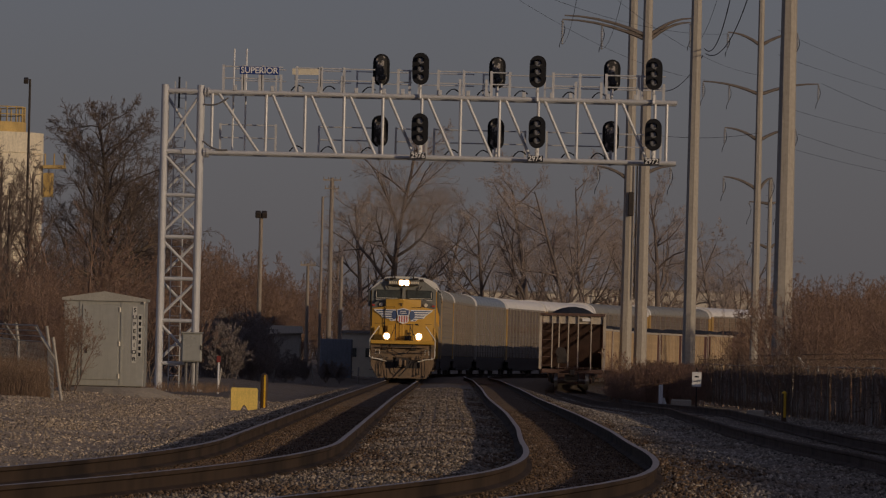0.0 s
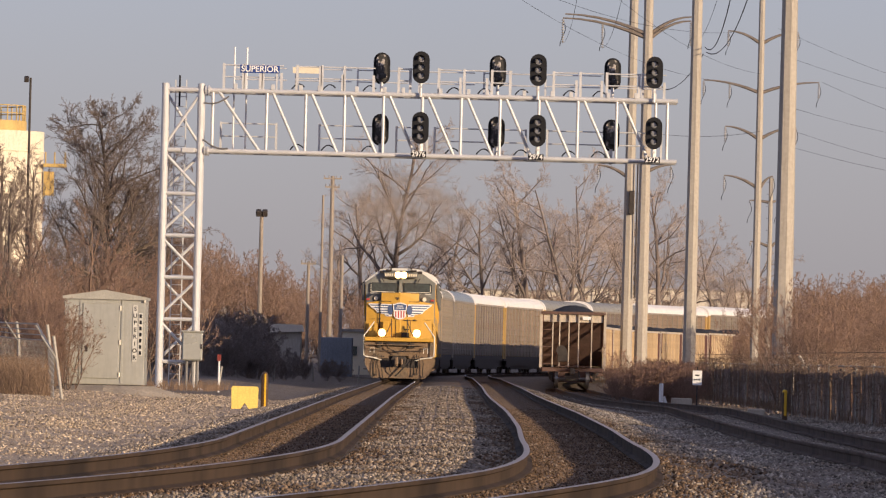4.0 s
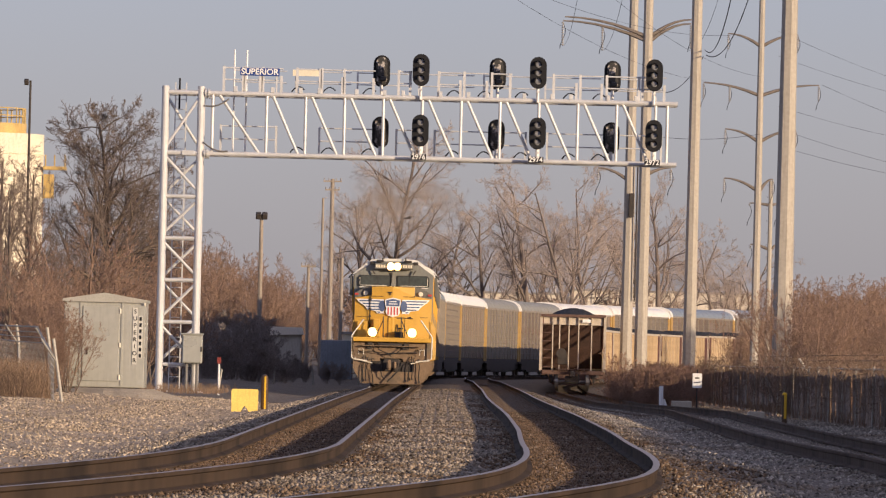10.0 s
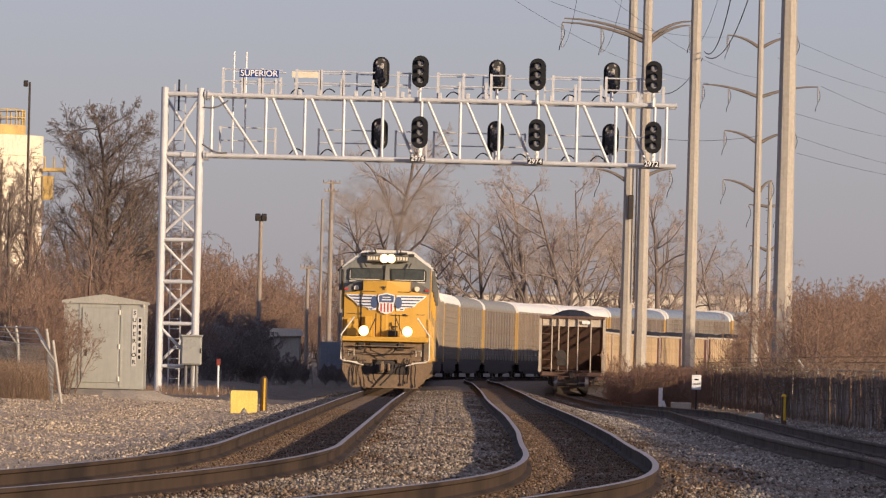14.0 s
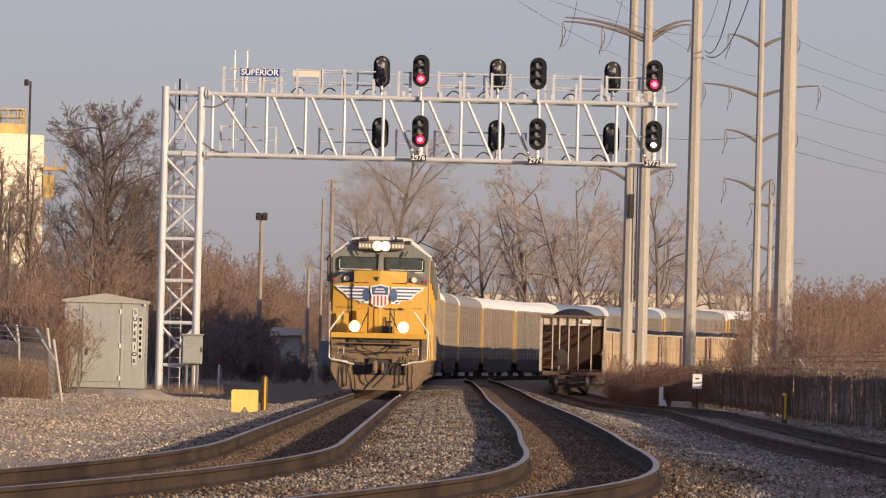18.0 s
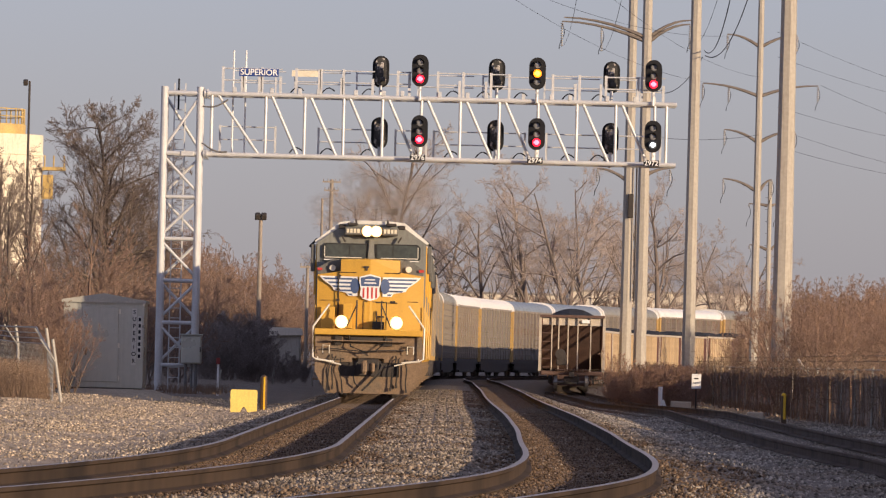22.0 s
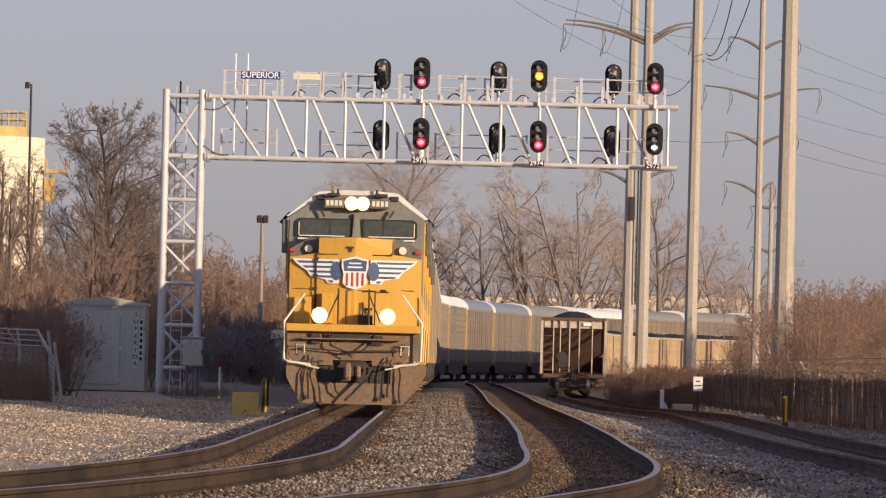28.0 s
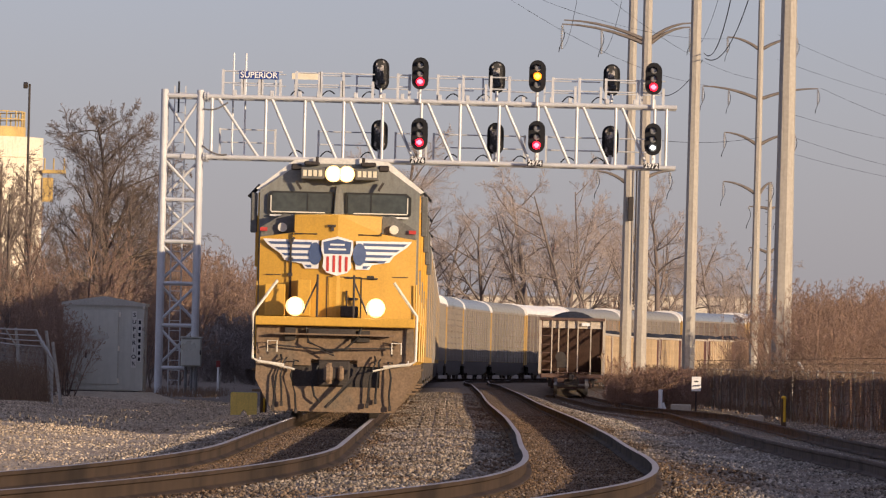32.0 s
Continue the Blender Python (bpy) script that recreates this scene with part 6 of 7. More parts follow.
def build_cabinet():
    c = empty("signal_cabinet", pose(-7.98, GY - 0.5, -0.12), "grey steel signal cabinet on two pipe legs beside the bridge tower", "signal cabinet")

    def one(name, mat, fn, label=""):
        bm = bmesh.new()
        fn(bm)
        return part(name, bm, mat, c, label)

    one("case", HOUSE, lambda bm: box(bm, 0, 0.2, 1.38, 0.66, 0.42, 0.92, 0.03))
    one("lid", HOUSE, lambda bm: box(bm, 0, 0.2, 1.86, 0.72, 0.5, 0.05, 0.01))
    one("cabinet_door", HOUSE, lambda bm: box(bm, 0, -0.02, 1.38, 0.58, 0.03, 0.84, 0.01))
    one("latch", DARK_IRON, lambda bm: box(bm, 0.3, -0.03, 1.38, 0.05, 0.05, 0.16))
    for x in (-0.17, 0.02, 0.17):
        one("leg_pipe", CABLE_GREY, lambda bm: tube(bm, (x, 0.2, -0.05), (x, 0.2, 0.95), 0.05 if abs(x) > 0.1 else 0.035, 8), "dark pipe leg")


def build_yellow_block():
    b = empty("yellow_block", pose(-5.19, 208, -0.445) @ Matrix.Diagonal((0.99, 0.99, 0.99, 1)), "yellow painted concrete block with a notch in its base", "concrete block")
    bm = bmesh.new()
    prism(bm, [(-0.35, 0), (-0.36, 0.60), (-0.33, 0.65), (0.33, 0.65), (0.36, 0.60), (0.35, 0.02), (0.14, -0.02), (0.06, 0.14), (0.0, 0.2), (-0.06, 0.12), (-0.13, -0.02), (-0.3, -0.02)], 0.5)
    part("block", bm, BLOCK_YELLOW, b)


def build_bollard(x, y, z, h, r):
    b = empty("bollard", pose(x, y, z), "round-topped bollard in yellow and black", "bollard", "bollards by the tracks")
    bm = bmesh.new()
    tube(bm, (0, 0, -0.1), (0, 0, h - r), r, 14)
    part("post", bm, BOLLARD_BROWN, b, "dark brown post")
    bm = bmesh.new()
    bmesh.ops.create_uvsphere(bm, u_segments=14, v_segments=8, radius=r, matrix=Matrix.Translation((0, 0, h - r)))
    part("cap", bm, BOLLARD_BROWN if x < 0 else SAFETY, b, "domed cap", True)
    bm = bmesh.new()
    box(bm, 0.02, -r * 0.95, h * 0.52, r * (0.5 if x < 0 else 0.95), 0.03, h * 0.86, 0.005)
    part("stripe", bm, SAFETY, b, "yellow stripe down the front")


build_house()
build_cabinet()
build_yellow_block()
build_bollard(-4.68, 208.6, -0.44, 1.04, 0.097)
build_bollard(9.52, 215, -0.36, 0.80, 0.075)

# small signs on the fence side
s = empty("notice_sign", pose(8.78, 266, -0.36), "small white notice sign on a thin steel post", "sign")
bm = bmesh.new()
box(bm, 0, 0, 0.97, 0.32, 0.02, 0.50, 0.005)
part("sign_plate", bm, WHITE, s)
bm = bmesh.new()
box(bm, 0.0, -0.015, 1.06, 0.14, 0.006, 0.05)
[box(bm, -0.08 + 0.055 * k, -0.015, 0.91, 0.035, 0.006, 0.035) for k in range(4)]
part("sign_bars", bm, BLACK, s, "plain dark bars")
bm = bmesh.new()
tube(bm, (0, 0.03, -0.1), (0, 0.03, 1.35), 0.025, 6)
part("sign_post", bm, DARK_IRON, s)
p = empty("white_marker_post", pose(8.36, 294, -0.42), "short white painted marker post", "marker post")
bm = bmesh.new()
tube(bm, (0, 0, -0.1), (0, 0, 0.74), 0.08, 10)
box(bm, 0.14, 0.1, 0.1, 0.12, 0.1, 0.3, m=pose(0, 0, 0, 0, -20, 0))
part("post", bm, WHITE, p)
p = empty("concrete_block", pose(at_px(1213, 290), 290, -0.44), "pale weathered concrete block on the ground", "concrete block")
bm = bmesh.new()
box(bm, 0, 0, 0.11, 0.75, 0.5, 0.26, 0.03)
part("block", bm, PAD, p)
p = empty("concrete_block", pose(at_px(1345, 232), 232, -0.42), "pale weathered concrete block on the ground", "concrete block")
bm = bmesh.new()
box(bm, 0, 0, 0.11, 0.5, 0.4, 0.22, 0.03)
part("block", bm, PAD, p)

# ---------- slatted fence ----------
SLAT = material("brown_fence_slat", (0.235, 0.165, 0.12), 0.85, vary=0.35, scale=1.5, fine=15, bump=0.2, dist=0.01, rnd=0.5, stretch=(1, 1, 0.15))
ARM_RUST = material("rusty_wire", (0.14, 0.09, 0.06), 0.9, vary=0.2, scale=2, fine=20, bump=0.0)
FENCE_POST = material("fence_steel", (0.36, 0.33, 0.28), 0.6, metal=0.1, vary=0.15, scale=2, fine=20, bump=0.05, dist=0.003)


def fence_x(y):
    return 11.35 + 0.2 * math.sin(y * 0.05) + 0.002 * (y - 200)


def build_fence():
    f = empty("slatted_fence", Matrix.Identity(4), "dark brown slatted chain-link fence overgrown with dry vines", "fence")
    rng2 = random.Random(3)
    first = None
    y = 150.0
    n = 0
    while y < 335:
        y += 0.63
        n += 1
        x = fence_x(y)
        if first is None:
            bm = bmesh.new()
            box(bm, 0, 0, 0.68, 0.03, 0.80, 1.48)
            first = part("slat", bm, SLAT, f)
            first.matrix_basis = pose(x, y, -0.4)
            continue
        again(first, pose(x + rng2.uniform(-0.03, 0.03), y, -0.42 + rng2.uniform(-0.1, 0.06), rng2.uniform(-3, 3), rng2.uniform(-3, 3), rng2.uniform(-2.2, 2.2)))
    # unseen near stretch, made taller to throw shade over the outer track
    bm = bmesh.new()
    for k in range(170):
        y = 45 + 0.62 * k
        box(bm, fence_x(y), y, 0.5, 0.03, 0.58, 1.9, m=pose(0, 0, 0, rng2.uniform(-4, 4), 0, rng2.uniform(-16, 16)))
    tagged(part("far_slats", bm, SLAT, f), kind="stuff")
    post = None
    for k in range(26):
        y = 150 + 7.3 * k
        m = pose(fence_x(y) - 0.06, y, -0.4, rng2.uniform(-2, 2), rng2.uniform(-2, 2), 0)
        if post is None:
            bm = bmesh.new()
            tube(bm, (0, 0, -0.1), (0, 0, 1.6), 0.035, 6)
            post = part("fence_post", bm, FENCE_POST, f, "grey fence post with a barbed wire arm")
            post.matrix_basis = m
        else:
            again(post, m)
    for y in (176.5, 188.0, 239.0):
        bm = bmesh.new()
        tube(bm, (fence_x(y) - 0.06, y, 1.05), (fence_x(y) - 0.32, y, 1.42), 0.035, 6)
        part("barb_arm", bm, RAIL_WHITE, f, "pale barbed wire arm")
    for dz, dx in ((1.53, 0), (1.75, -0.15), (1.89, -0.27)):
        bm = bmesh.new()
        chain(bm, [(fence_x(150 + 6.1 * k) - 0.06 + dx, 150 + 6.1 * k, dz - 0.4) for k in range(32)], 0.022 if dx == 0 else 0.008, 5)
        part("top_rail" if dx == 0 else "barbed_wire", bm, FENCE_POST if dx == 0 else ARM_RUST, f)
    # dry vines climbing over it
    segs = []
    r = np.random.default_rng(6)
    for i in range(3600):
        y = r.uniform(150, 340)
        z = -0.4 + r.uniform(0.0, 1.0) ** 0.5 * 1.75
        p0 = np.array([fence_x(y) - 0.1 - r.random() * 0.2, y, z])
        d = r.normal(0, 0.2, 3)
        segs.append((p0, p0 + d, 0.008, 0.004))
        segs.append((p0 + d, p0 + d + r.normal(0, 0.15, 3) + np.array([0, 0, 0.05]), 0.006, 0.003))
    tagged(stick_mesh("vines", segs, 3, VINE, f, "tangle of dry vines"), kind="stuff")


build_fence()


def build_chainlink():
    f = empty("chain_link_fence", Matrix.Identity(4), "old leaning chain-link fence with barbed wire in dry weeds", "fence")
    bases = ((-9.42, 195, -0.15, -9.63, 0.95), (-10.15, 203, -0.15, -10.2, 1.25), (-11.5, 214, -0.15, -11.6, 1.35), (-13.0, 226, -0.15, -13.05, 1.45))
    for i, (x, y, z, xt, h) in enumerate(bases):
        bm = bmesh.new()
        chain(bm, [(x, y, z - 0.1), (xt + 0.02, y, h), (xt - 0.05, y, h + 0.45)], 0.042, 8)
        part("fence_post", bm, FENCE_POST, f, "leaning pale fence post")
        bm = bmesh.new()
        tube(bm, (xt + 0.02, y - 0.03, h - 0.1), (xt - 0.36, y - 0.03, h + 0.45), 0.024, 6)
        part("barb_arm", bm, FENCE_POST, f)
    tops = [(xt, y, h) for x, y, z, xt, h in bases]
    for k in range(4):
        bm = bmesh.new()
        chain(bm, [(x - 0.3 + 0.09 * k, y, h + 0.4 - 0.14 * k + (0.06 if i == 1 else 0)) for i, (x, y, h) in enumerate(tops)], 0.014 if k else 0.02, 5)
        part("fence_wire", bm, FENCE_POST, f)
    bm = bmesh.new()
    for (x0, y0, h0), (x1, y1, h1) in zip(tops, tops[1:]):
        for k in range(24):
            a, b = k / 24, min((k + 4) / 24, 1)
            for p0, p1 in ((a, b), (b, a)):
                tube(bm, (x0 + (x1 - x0) * p0, y0 + (y1 - y0) * p0, -0.15), (x0 + (x1 - x0) * p1, y0 + (y1 - y0) * p1, h0 + (h1 - h0) * p1), 0.004, 3)
    tagged(part("mesh_wire", bm, FENCE_POST, f, "woven wire mesh"), kind="stuff")


build_chainlink()


# ---------- power line poles ----------
ARM = material("weathered_arm_steel", (0.20, 0.165, 0.135), 0.6, metal=0.2, vary=0.2, scale=2, fine=20, bump=0.05, dist=0.004)
INSUL = material("grey_insulator", (0.22, 0.20, 0.19), 0.4, vary=0.2, scale=4, fine=20, bump=0.0)
POLE_WOOD = material("wood_pole", (0.30, 0.25, 0.20), 0.9, vary=0.25, scale=1, fine=12, bump=0.3, dist=0.01, stretch=(4, 4, 0.4))


def power_pole(x, y, h, d0, d1, arms=(), sides=8, label="tall tapered concrete power pole", mat=CONCRETE):
    """arms: (height, left reach, right reach, rise, string length)."""
    t = empty("power_pole", pose(x, y, -0.4), label, "power pole", "power poles")
    bm = bmesh.new()
    vs = tube(bm, (0, 0, -0.2), (0, 0, h), d0 / 2, sides, d1 / 2)
    bmesh.ops.rotate(bm, verts=vs, matrix=Matrix.Rotation(radians(11), 3, "Z"))
    part("shaft", bm, mat, t)
    ends = []
    for z, left, right, rise, string in arms:
        z += 0.4
        for s, reach in ((-1, left), (1, right)):
            if not reach:
                continue
            bm = bmesh.new()
            pts = [(s * (0.15 + (reach - 0.15) * k / 5), 0, z + rise * (1 - (1 - k / 5) ** 2)) for k in range(6)]
            for i, (a, b) in enumerate(zip(pts, pts[1:])):
                tube(bm, a, b, 0.11 - 0.015 * i, 6, 0.11 - 0.015 * (i + 1))
            arm = part("arm", bm, ARM, t, "upswept steel arm")
            for f in ((1.0,) if reach < 3.2 else (1.0, 0.52)):
                ex = s * (0.15 + (reach - 0.15) * f)
                ez = z + rise * (1 - (1 - f) ** 2)
                if string:
                    bm = bmesh.new()
                    tube(bm, (ex, 0, ez), (ex, 0, ez - string), 0.02, 5)
                    for q in range(int(string / 0.13)):
                        tube(bm, (ex, 0, ez - 0.1 - 0.13 * q), (ex, 0, ez - 0.15 - 0.13 * q), 0.075, 8)
                    part("insulator_string", bm, INSUL, arm, "grey insulator string")
                    bm = bmesh.new()
                    chain(bm, [(ex + 0.14 * math.sin(k * 0.7), 0.25 * math.sin(k), ez - 0.1 - 0.2 * k) for k in range(8)], 0.02, 4)
                    part("jumper", bm, BLACK, arm, "hanging jumper wire")
                ends.append(Vector((x + ex, y, ez - string - 0.4)))
    for k in range(int(h / 0.9)):
        if d0 > 0.45:
            break
        bm = bmesh.new()
        tube(bm, (-d0 / 2 - 0.1, 0, 2.5 + 0.8 * k), (-d0 / 2 + 0.1, 0, 2.5 + 0.8 * k), 0.012, 4)
        part("step_bolt", bm, DARK_IRON, t)
    return ends


def wire(p, q, sag, r=0.011, name="power_line"):
    bm = bmesh.new()
    n = 16
    pts = [(p + (q - p) * (k / n)) - Vector((0, 0, sag * 4 * (k / n) * (1 - k / n))) for k in range(n + 1)]
    chain(bm, pts, r, 4)
    tagged(part(name, bm, BLACK), "thin dark sagging power line", "cable", "power lines")


def px_z(px, py, dist):
    """Height of something seen so high in the picture."""
    return EYE - (py - 637 - (px - 784) * 0.0244) * dist / FOCAL


e1 = power_pole(at_px(1388, 276), 276, 23, 0.76, 0.46)
e2 = power_pole(at_px(1224, 345), 345, 25, 0.60, 0.42)
z3 = px_z(1145, 71, 420)
e3 = power_pole(at_px(1138, 420), 420, 32, 0.74, 0.40, ((z3, 4.6, 2.3, 0.95, 1.35), (z3 + 0.22, 4.5, 2.35, 0.95, 0.0), (px_z(1145, 308, 420), 0.0, 1.4, 0.38, 0.7)))
e4 = power_pole(at_px(1112, 426), 426, 33, 0.70, 0.36, ((px_z(1112, 318, 426), 1.75, 0.0, 0.62, 0.7),))
t = empty("pole_cabinet", pose(at_px(1117, 424), 424, px_z(1117, 362, 424)), "dark narrow equipment box with a conduit on a concrete pole", "equipment box")
bm = bmesh.new()
box(bm, 0, 1.55, 0, 0.3, 0.3, 1.3, 0.03)
part("case", bm, DARK_IRON, t)
bm = bmesh.new()
tube(bm, (0.30, 1.6, -5.2), (0.30, 1.6, 2.2), 0.05, 6)
part("conduit", bm, DARK_IRON, t, "dark conduit pipe")
z5 = [px_z(1352, v, 480) for v in (80, 168, 249, 336)]
e5 = power_pole(at_px(1339, 480), 480, 29, 0.54, 0.34, tuple((z, l, r, 0.68, 1.0) for z, l, r in zip(z5, (2.05, 3.5, 2.1, 2.1), (2.25, 3.6, 2.25, 0.9))))
power_pole(at_px(1362, 520), 520, 14, 0.36, 0.28, ((px_z(1340, 440, 520), 1.3, 0.5, 0.3, 0.3), (px_z(1340, 362, 520), 1.4, 0.4, 0.1, 0.2)), label="slender pole with small equipment arms behind a taller one")
# lines that come from behind the camera over the arms and run on to the next poles
def line_at(px, py, dist):
    return Vector((at_px(px - (441 - py) * 0.0244, dist), dist, px_z(px, py, dist)))


near_ends = [Vector((11.0 + v, 345, 24.0)) for v in (-4.6, -2.4, 2.2)]
for a, b in zip([e for e in e3[:3]], near_ends):
    wire(a, b, 2.2)
for px0, py0, px1, py1 in ((1378, 55, 1568, 120), (1378, 99, 1568, 147), (1455, 150, 1568, 186), (1378, 188, 1568, 225), (1378, 227, 1568, 272), (1378, 258, 1568, 292)):
    k = (1760 - px0) / (px1 - px0)
    wire(line_at(px0, py0, 480), line_at(1760, py0 + (py1 - py0) * k, 720), 0.6, 0.010)
for px0, py0, px1, py1 in ((1295, 62, 1062, 0), (1255, 145, 1140, 90), (1345, 135, 1245, 75)):
    k = (py0 + 60) / (py0 - py1)
    wire(line_at(px0, py0, 480), line_at(px0 + (px1 - px0) * k, -60, 300), 0.8, 0.009)
for px0, py0, px1, py1 in ((1320, 0, 1250, 97), (1288, 0, 1248, 88)):
    wire(line_at(px1, py1, 345), line_at(px0 + 8, py0 - 12, 320), 0.9, 0.022)
wire(line_at(1130, 237, 430), line_at(1345, 237, 480), 0.3, 0.012)
wire(line_at(1150, 150, 420), line_at(1245, 100, 345), 0.9, 0.02)


# ---------- yard poles, far buildings ----------
def light_pole(px, d, top_py, lamps, label, width=0.28, mat=POLE_WOOD, base=-0.2):
    z = px_z(px, top_py, d)
    t = empty("light_pole", pose(at_px(px, d), d, base), label, "light pole", "yard poles")
    bm = bmesh.new()
    tube(bm, (0, 0, -0.2), (0, 0, z), width / 2, 8, width * 0.36)
    part("shaft", bm, mat, t)
    for i in range(lamps):
        bm = bmesh.new()
        sx = (-1, 1)[i % 2] * 0.17 if lamps > 1 else -0.25
        box(bm, sx, -0.1, z - 0.1, 0.3, 0.35, 0.34, 0.04, m=pose(0, 0, 0, 25, 0, 0))
        part("floodlight", bm, DARK_IRON, t, "dark floodlight")
    return t


def utility_pole(px, d, top_py, arms, width=0.3):
    z = px_z(px, top_py, d)
    t = empty("utility_pole", pose(at_px(px, d), d, -0.2), "weathered wooden utility pole with crossarm", "utility pole", "yard poles")
    bm = bmesh.new()
    tube(bm, (0, 0, -0.2), (0, 0, z), width / 2, 8, width * 0.38)
    part("shaft", bm, POLE_WOOD, t)
    for dz, w in arms:
        bm = bmesh.new()
        box(bm, 0, -0.15, z - dz, w, 0.1, 0.12)
        arm = part("crossarm", bm, POLE_WOOD, t)
        for s in (-0.45, -0.2, 0.2, 0.45):
            bm = bmesh.new()
            tube(bm, (s * w, -0.15, z - dz + 0.05), (s * w, -0.15, z - dz + 0.25), 0.05, 6)
            part("insulator", bm, INSUL, arm)


light_pole(462, 430, 372, 2, "wooden pole with two dark floodlights")
light_pole(47, 505, 142, 1, "tall thin lamp pole above the silo", 0.2, DARK_IRON, 0)
utility_pole(586, 640, 312, ((0.2, 1.5), (0.9, 1.2)), 0.42)
utility_pole(570, 560, 345, (), 0.22)
utility_pole(547, 520, 462, ((0.15, 1.0),), 0.26)
utility_pole(606, 560, 452, (), 0.3)

SILO = material("cream_concrete", (0.76, 0.67, 0.50), 0.85, vary=0.12, scale=0.4, fine=8, bump=0.1, dist=0.02, streak=0.3)
SILO_TRIM = material("yellow_ochre_steel", (0.52, 0.36, 0.13), 0.7, vary=0.2, scale=1, fine=15, bump=0.05, dist=0.01)
b = empty("storage_silo", pose(at_px(18, 520), 520, 0), "tall cream storage silo with yellow railings on top", "silo")
zt = px_z(40, 238, 520)
bm = bmesh.new()
tube(bm, (-2.2, 0, -0.2), (-2.2, 0, zt), 4.3, 28)
part("silo_wall", bm, SILO, b, "cream concrete wall", False)
bm = bmesh.new()
tube(bm, (-2.8, 0, zt), (-2.8, 0, zt + 0.7), 3.7, 24)
part("silo_top", bm, SILO_TRIM, b)
for k in range(24):
    a = 2 * math.pi * k / 24
    bm = bmesh.new()
    tube(bm, (-2.8 + 3.6 * math.cos(a), 3.6 * math.sin(a), zt + 0.6), (-2.8 + 3.6 * math.cos(a), 3.6 * math.sin(a), zt + 1.75), 0.05, 5)
    part("rail_post", bm, SILO_TRIM, b)
for z in (1.2, 1.7):
    bm = bmesh.new()
    chain(bm, [(-2.8 + 3.6 * math.cos(2 * math.pi * k / 24), 3.6 * math.sin(2 * math.pi * k / 24), zt + z) for k in range(25)], 0.045, 5)
    part("railing", bm, SILO_TRIM, b, "yellow railing")
bm = bmesh.new()
box(bm, 2.9, -0.6, px_z(92, 298, 520), 1.5, 1.6, 0.22)
box(bm, 2.5, -0.6, px_z(92, 330, 520), 0.7, 0.2, 1.6)
for sx in (2.3, 2.9, 3.6):
    tube(bm, (sx, -1.4, px_z(92, 298, 520)), (sx, -1.4, px_z(92, 275, 520)), 0.05, 5)
part("service_platform", bm, SILO_TRIM, b, "yellow steel service platform")
for k in range(5):
    bm = bmesh.new()
    chain(bm, [(-2.2 + 4.33 * math.cos(2 * math.pi * j / 28), 4.33 * math.sin(2 * math.pi * j / 28), 2.5 + 2.9 * k) for j in range(29)], 0.06, 4)
    part("hoop_band", bm, SILO, b)

WALL_CREAM = material("pale_warehouse_wall", (0.66, 0.58, 0.46), 0.8, vary=0.08, scale=0.2, fine=3, bump=0.05, dist=0.02, streak=0.15)
WALL_BAND = material("warehouse_band", (0.30, 0.27, 0.24), 0.8, vary=0.15, scale=0.3, fine=4, bump=0.05, dist=0.02)


def warehouse(px0, px1, d, py_top, py_low, label, bays):
    x0, x1 = at_px(px0, d), at_px(px1, d)
    z = px_z((px0 + px1) / 2, py_top, d)
    w = empty("warehouse", pose((x0 + x1) / 2, d, 0), label, "warehouse", "far buildings")
    bm = bmesh.new()
    box(bm, 0, 12, z / 2, x1 - x0, 24, z)
    part("shell", bm, WALL_CREAM, w)
    bm = bmesh.new()
    box(bm, 0, 12, z + 0.12, x1 - x0 + 0.5, 24.5, 0.3)
    part("parapet", bm, WALL_BAND, w)
    for k in range(bays):
        bm = bmesh.new()
        box(bm, -(x1 - x0) / 2 + (x1 - x0) * (k + 0.5) / bays, -0.06, 2.0, 2.6, 0.12, 3.2)
        part("dock_door", bm, WALL_BAND, w)
        bm = bmesh.new()
        box(bm, -(x1 - x0) / 2 + (x1 - x0) * (k + 1) / bays, -0.1, z / 2, 0.35, 0.2, z)
        part("pilaster", bm, WALL_CREAM, w)


warehouse(1010, 1345, 1150, 518, 560, "long pale cream warehouse behind the trees", 8)
warehouse(835, 1000, 1200, 520, 560, "pale cream warehouse behind the trees", 4)
MAST_RED = material("mast_red", (0.42, 0.16, 0.12), 0.7, vary=0.1, scale=1, fine=8, bump=0.0)
mast = empty("radio_mast", pose(at_px(981, 1300), 1300, 0), "slender far red and white radio mast", "radio mast")
zm = px_z(981, 425, 1300)
for k in range(9):
    bm = bmesh.new()
    for i in range(3):
        a = 2 * math.pi * i / 3
        p, q = zm * k / 9, zm * (k + 1) / 9
        tube(bm, (0.4 * math.cos(a), 0.4 * math.sin(a), p), (0.4 * math.cos(a), 0.4 * math.sin(a), q), 0.07, 5)
        c = a + 2 * math.pi / 3
        tube(bm, (0.4 * math.cos(a), 0.4 * math.sin(a), p), (0.4 * math.cos(c), 0.4 * math.sin(c), q), 0.05, 4)
    part("mast_section", bm, WHITE if k % 2 else MAST_RED, mast, "white lattice section" if k % 2 else "red lattice section")
b = empty("yard_shed", pose(at_px(505, 480), 480, -0.2), "low grey shed with a pale sloping roof in the yard", "shed")
zr = px_z(505, 578, 480) + 0.2
bm = bmesh.new()
box(bm, 0, 3, zr / 2 - 0.2, 2.1, 6, zr)
part("shell", bm, CONCRETE, b)
bm = bmesh.new()
prism(bm, [(-1.25, zr - 0.55), (-0.9, zr), (1.1, zr - 0.02), (1.2, zr - 0.45)], 6.6, pose(0, -0.3, 0))
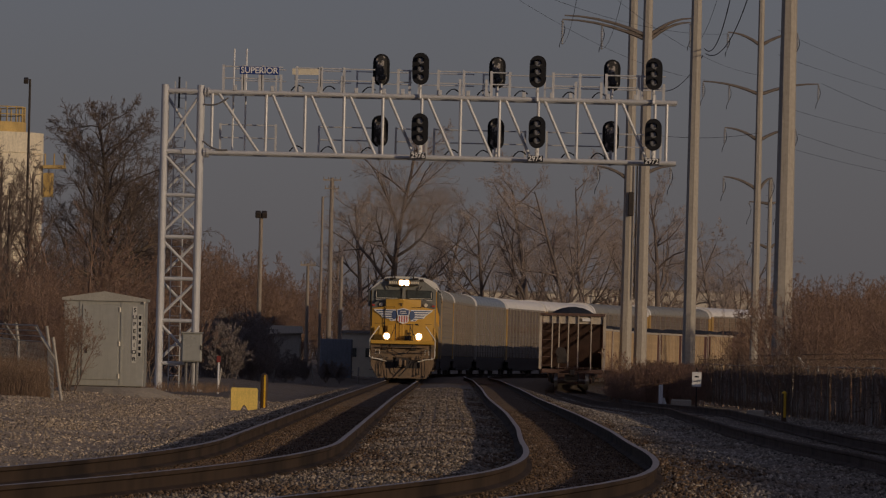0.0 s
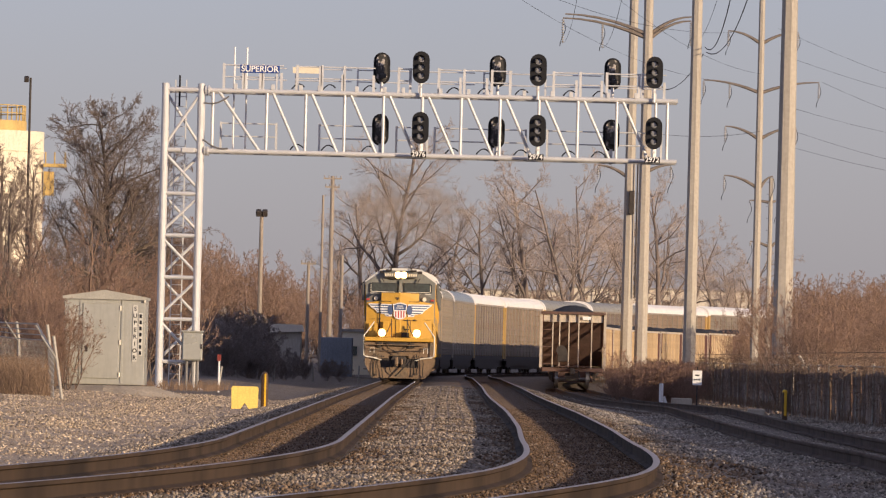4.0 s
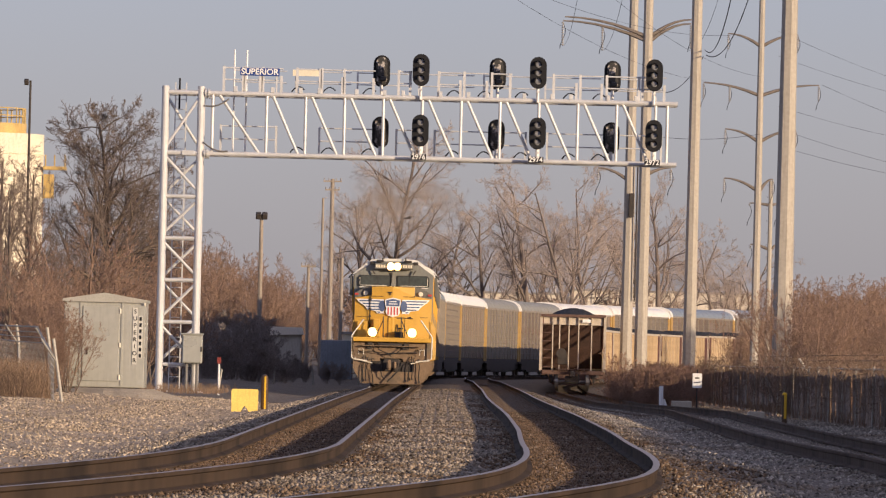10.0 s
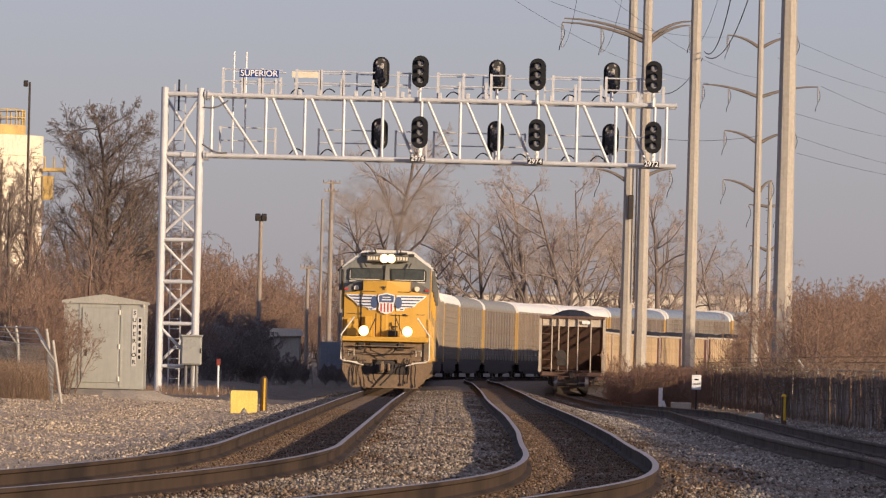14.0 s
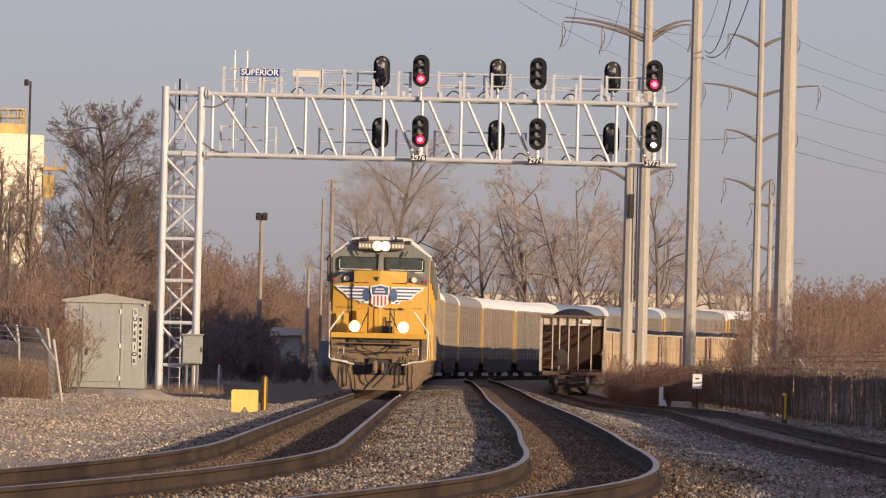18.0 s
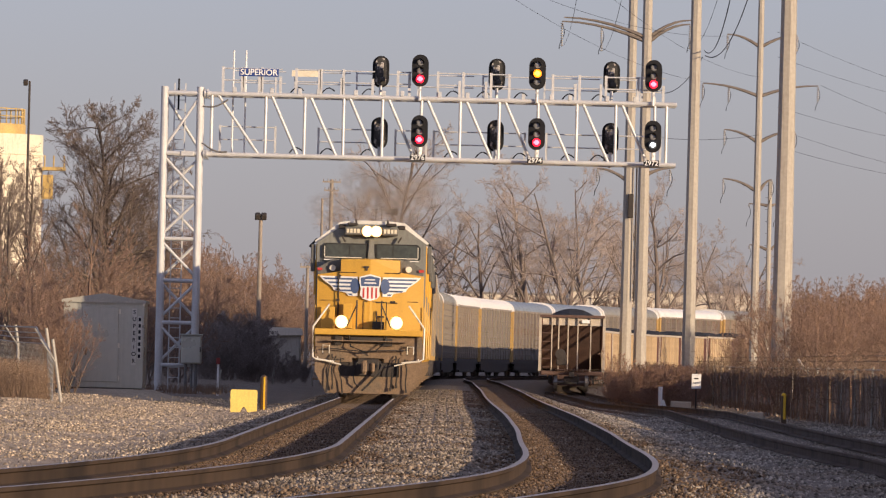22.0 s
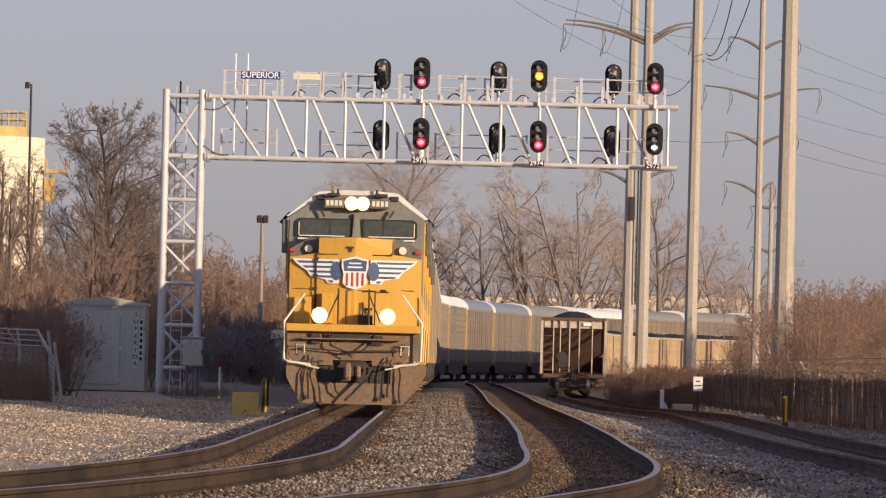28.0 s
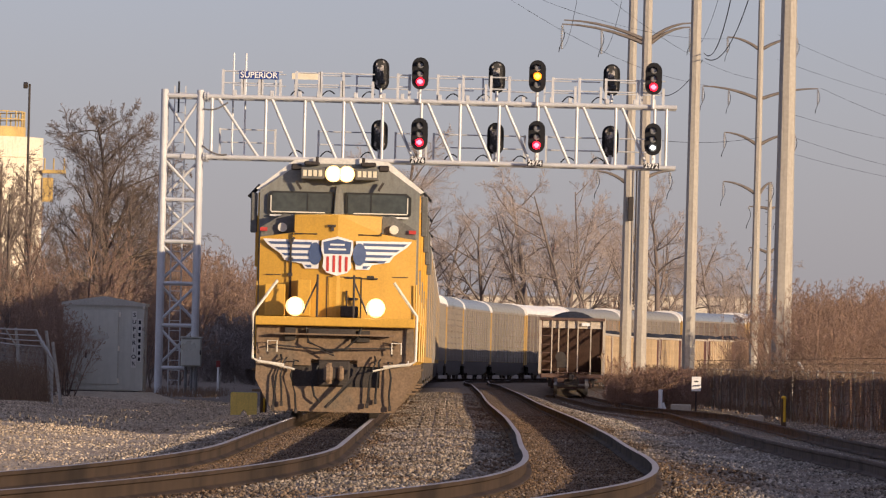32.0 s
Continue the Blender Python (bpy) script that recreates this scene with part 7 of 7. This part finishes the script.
part("roof", bm, WALL_CREAM, b, "pale sloping roof")
BLUE_GREY = material("faded_blue_steel", (0.24, 0.26, 0.29), 0.7, vary=0.15, scale=1, fine=12, bump=0.05, dist=0.01, streak=0.3)
b = empty("storage_container", pose(at_px(600, 470), 470, -0.2), "faded blue-grey steel storage container in the yard", "container")
zr = px_z(600, 602, 470) + 0.2
bm = bmesh.new()
box(bm, 0, 2, zr / 2, 1.9, 4.5, zr, 0.02)
part("box", bm, BLUE_GREY, b)
for k in range(9):
    bm = bmesh.new()
    box(bm, -0.85 + 0.21 * k, -0.27, zr / 2, 0.07, 0.04, zr - 0.2)
    part("rib", bm, BLUE_GREY, b)
b = empty("yard_office", pose(at_px(655, 520), 520, -0.2), "low beige yard building with a flat roof", "building")
zr = px_z(655, 592, 520) + 0.2
bm = bmesh.new()
box(bm, 0, 4, zr / 2, 3.4, 8, zr)
part("shell", bm, CREAM, b)
bm = bmesh.new()
box(bm, 0, 4, zr + 0.08, 3.7, 8.3, 0.18)
part("roof", bm, WALL_BAND, b, "dark flat roof")
for x in (-1.0, 0.2, 1.2):
    bm = bmesh.new()
    box(bm, x, -0.04, zr * 0.55, 0.6, 0.1, 0.6)
    part("window", bm, CAB_GLASS, b)
FADED_RED = material("faded_dark_red", (0.20, 0.035, 0.028), 0.7, vary=0.2, scale=3, fine=20, bump=0.02, dist=0.002)
p = empty("red_marker_sign", pose(at_px(393, 268), 268, -0.3), "small red marker sign on a white post", "sign")
bm = bmesh.new()
tube(bm, (0, 0, -0.1), (0, 0, 1.1), 0.035, 8)
part("post", bm, WHITE, p)
bm = bmesh.new()
box(bm, 0, -0.05, 1.2, 0.14, 0.03, 0.22, 0.01)
part("sign_plate", bm, FADED_RED, p)
# leaning stubs of an old fence in the yard
for px, d in ((393, 300), (490, 385), (560, 400), (640, 410), (425, 390)):
    t = empty("fence_stub", pose(at_px(px, d), d, -0.3, 0, rng.uniform(-8, 8), 0), "short grey fence post in the brush", "fence post", "old fence posts")
    bm = bmesh.new()
    tube(bm, (0, 0, -0.1), (0, 0, 0.85), 0.04, 8)
    part("post", bm, FENCE_POST, t)


# ---------- what moves ----------
def motions():
    times = [0, 2, 4, 6, 8, 10, 12, 14, 16, 18, 20, 22, 24, 26, 28, 30, 32]
    half = LOCO_LEN / 2
    for i, loco in enumerate(LOCOS):
        mid = half + (LOCO_LEN - 0.75) * i
        walk(loco, [(t, car_pose(S0 - SPEED * t + mid, 6.4) @ pose(0, -half, 0)) for t in times])
    for i, c in enumerate(CARS):
        mid = LOCO_LEN * 4 - 2.45 + CAR_LEN * (i + 0.5)
        walk(c, [(t, car_pose(S0 - SPEED * t + mid, 9.3)) for t in times])
    walk(SMOKE_PLUME, [(t, pose(-1.1 - 0.04 * t, 388 - 1.3 * t, 0.9)) for t in times])
    # its smoke wavers as it rises
    for i, (p, (x, y, z, tilt), size) in enumerate(PUFFS):
        walk(p, [(t, pose(x + 0.25 * math.sin(0.9 * t + 2 * i), y, z + 0.2 * math.sin(0.6 * t + i), 0, tilt + 14 * math.sin(0.5 * t + 1.3 * i), 0)) for t in times])
        p.scale = size
    # the leader's wheels roll
    for w, y, r in WHEELS:
        turn = math.degrees(SPEED / r)
        walk(w, [(0.1 * k, pose(0, y, r, turn * 0.1 * k)) for k in range(321)])
    # glowing lamps slide out through their lenses when the signals light
    for lamp, dz, t in SIGNALS:
        walk(lamp, [(0, pose(0, 0.08, dz)), (t, pose(0, 0.08, dz)), (t + 0.1, pose(0, -0.05, dz)), (32, pose(0, -0.05, dz))])


build_ties()
motions()
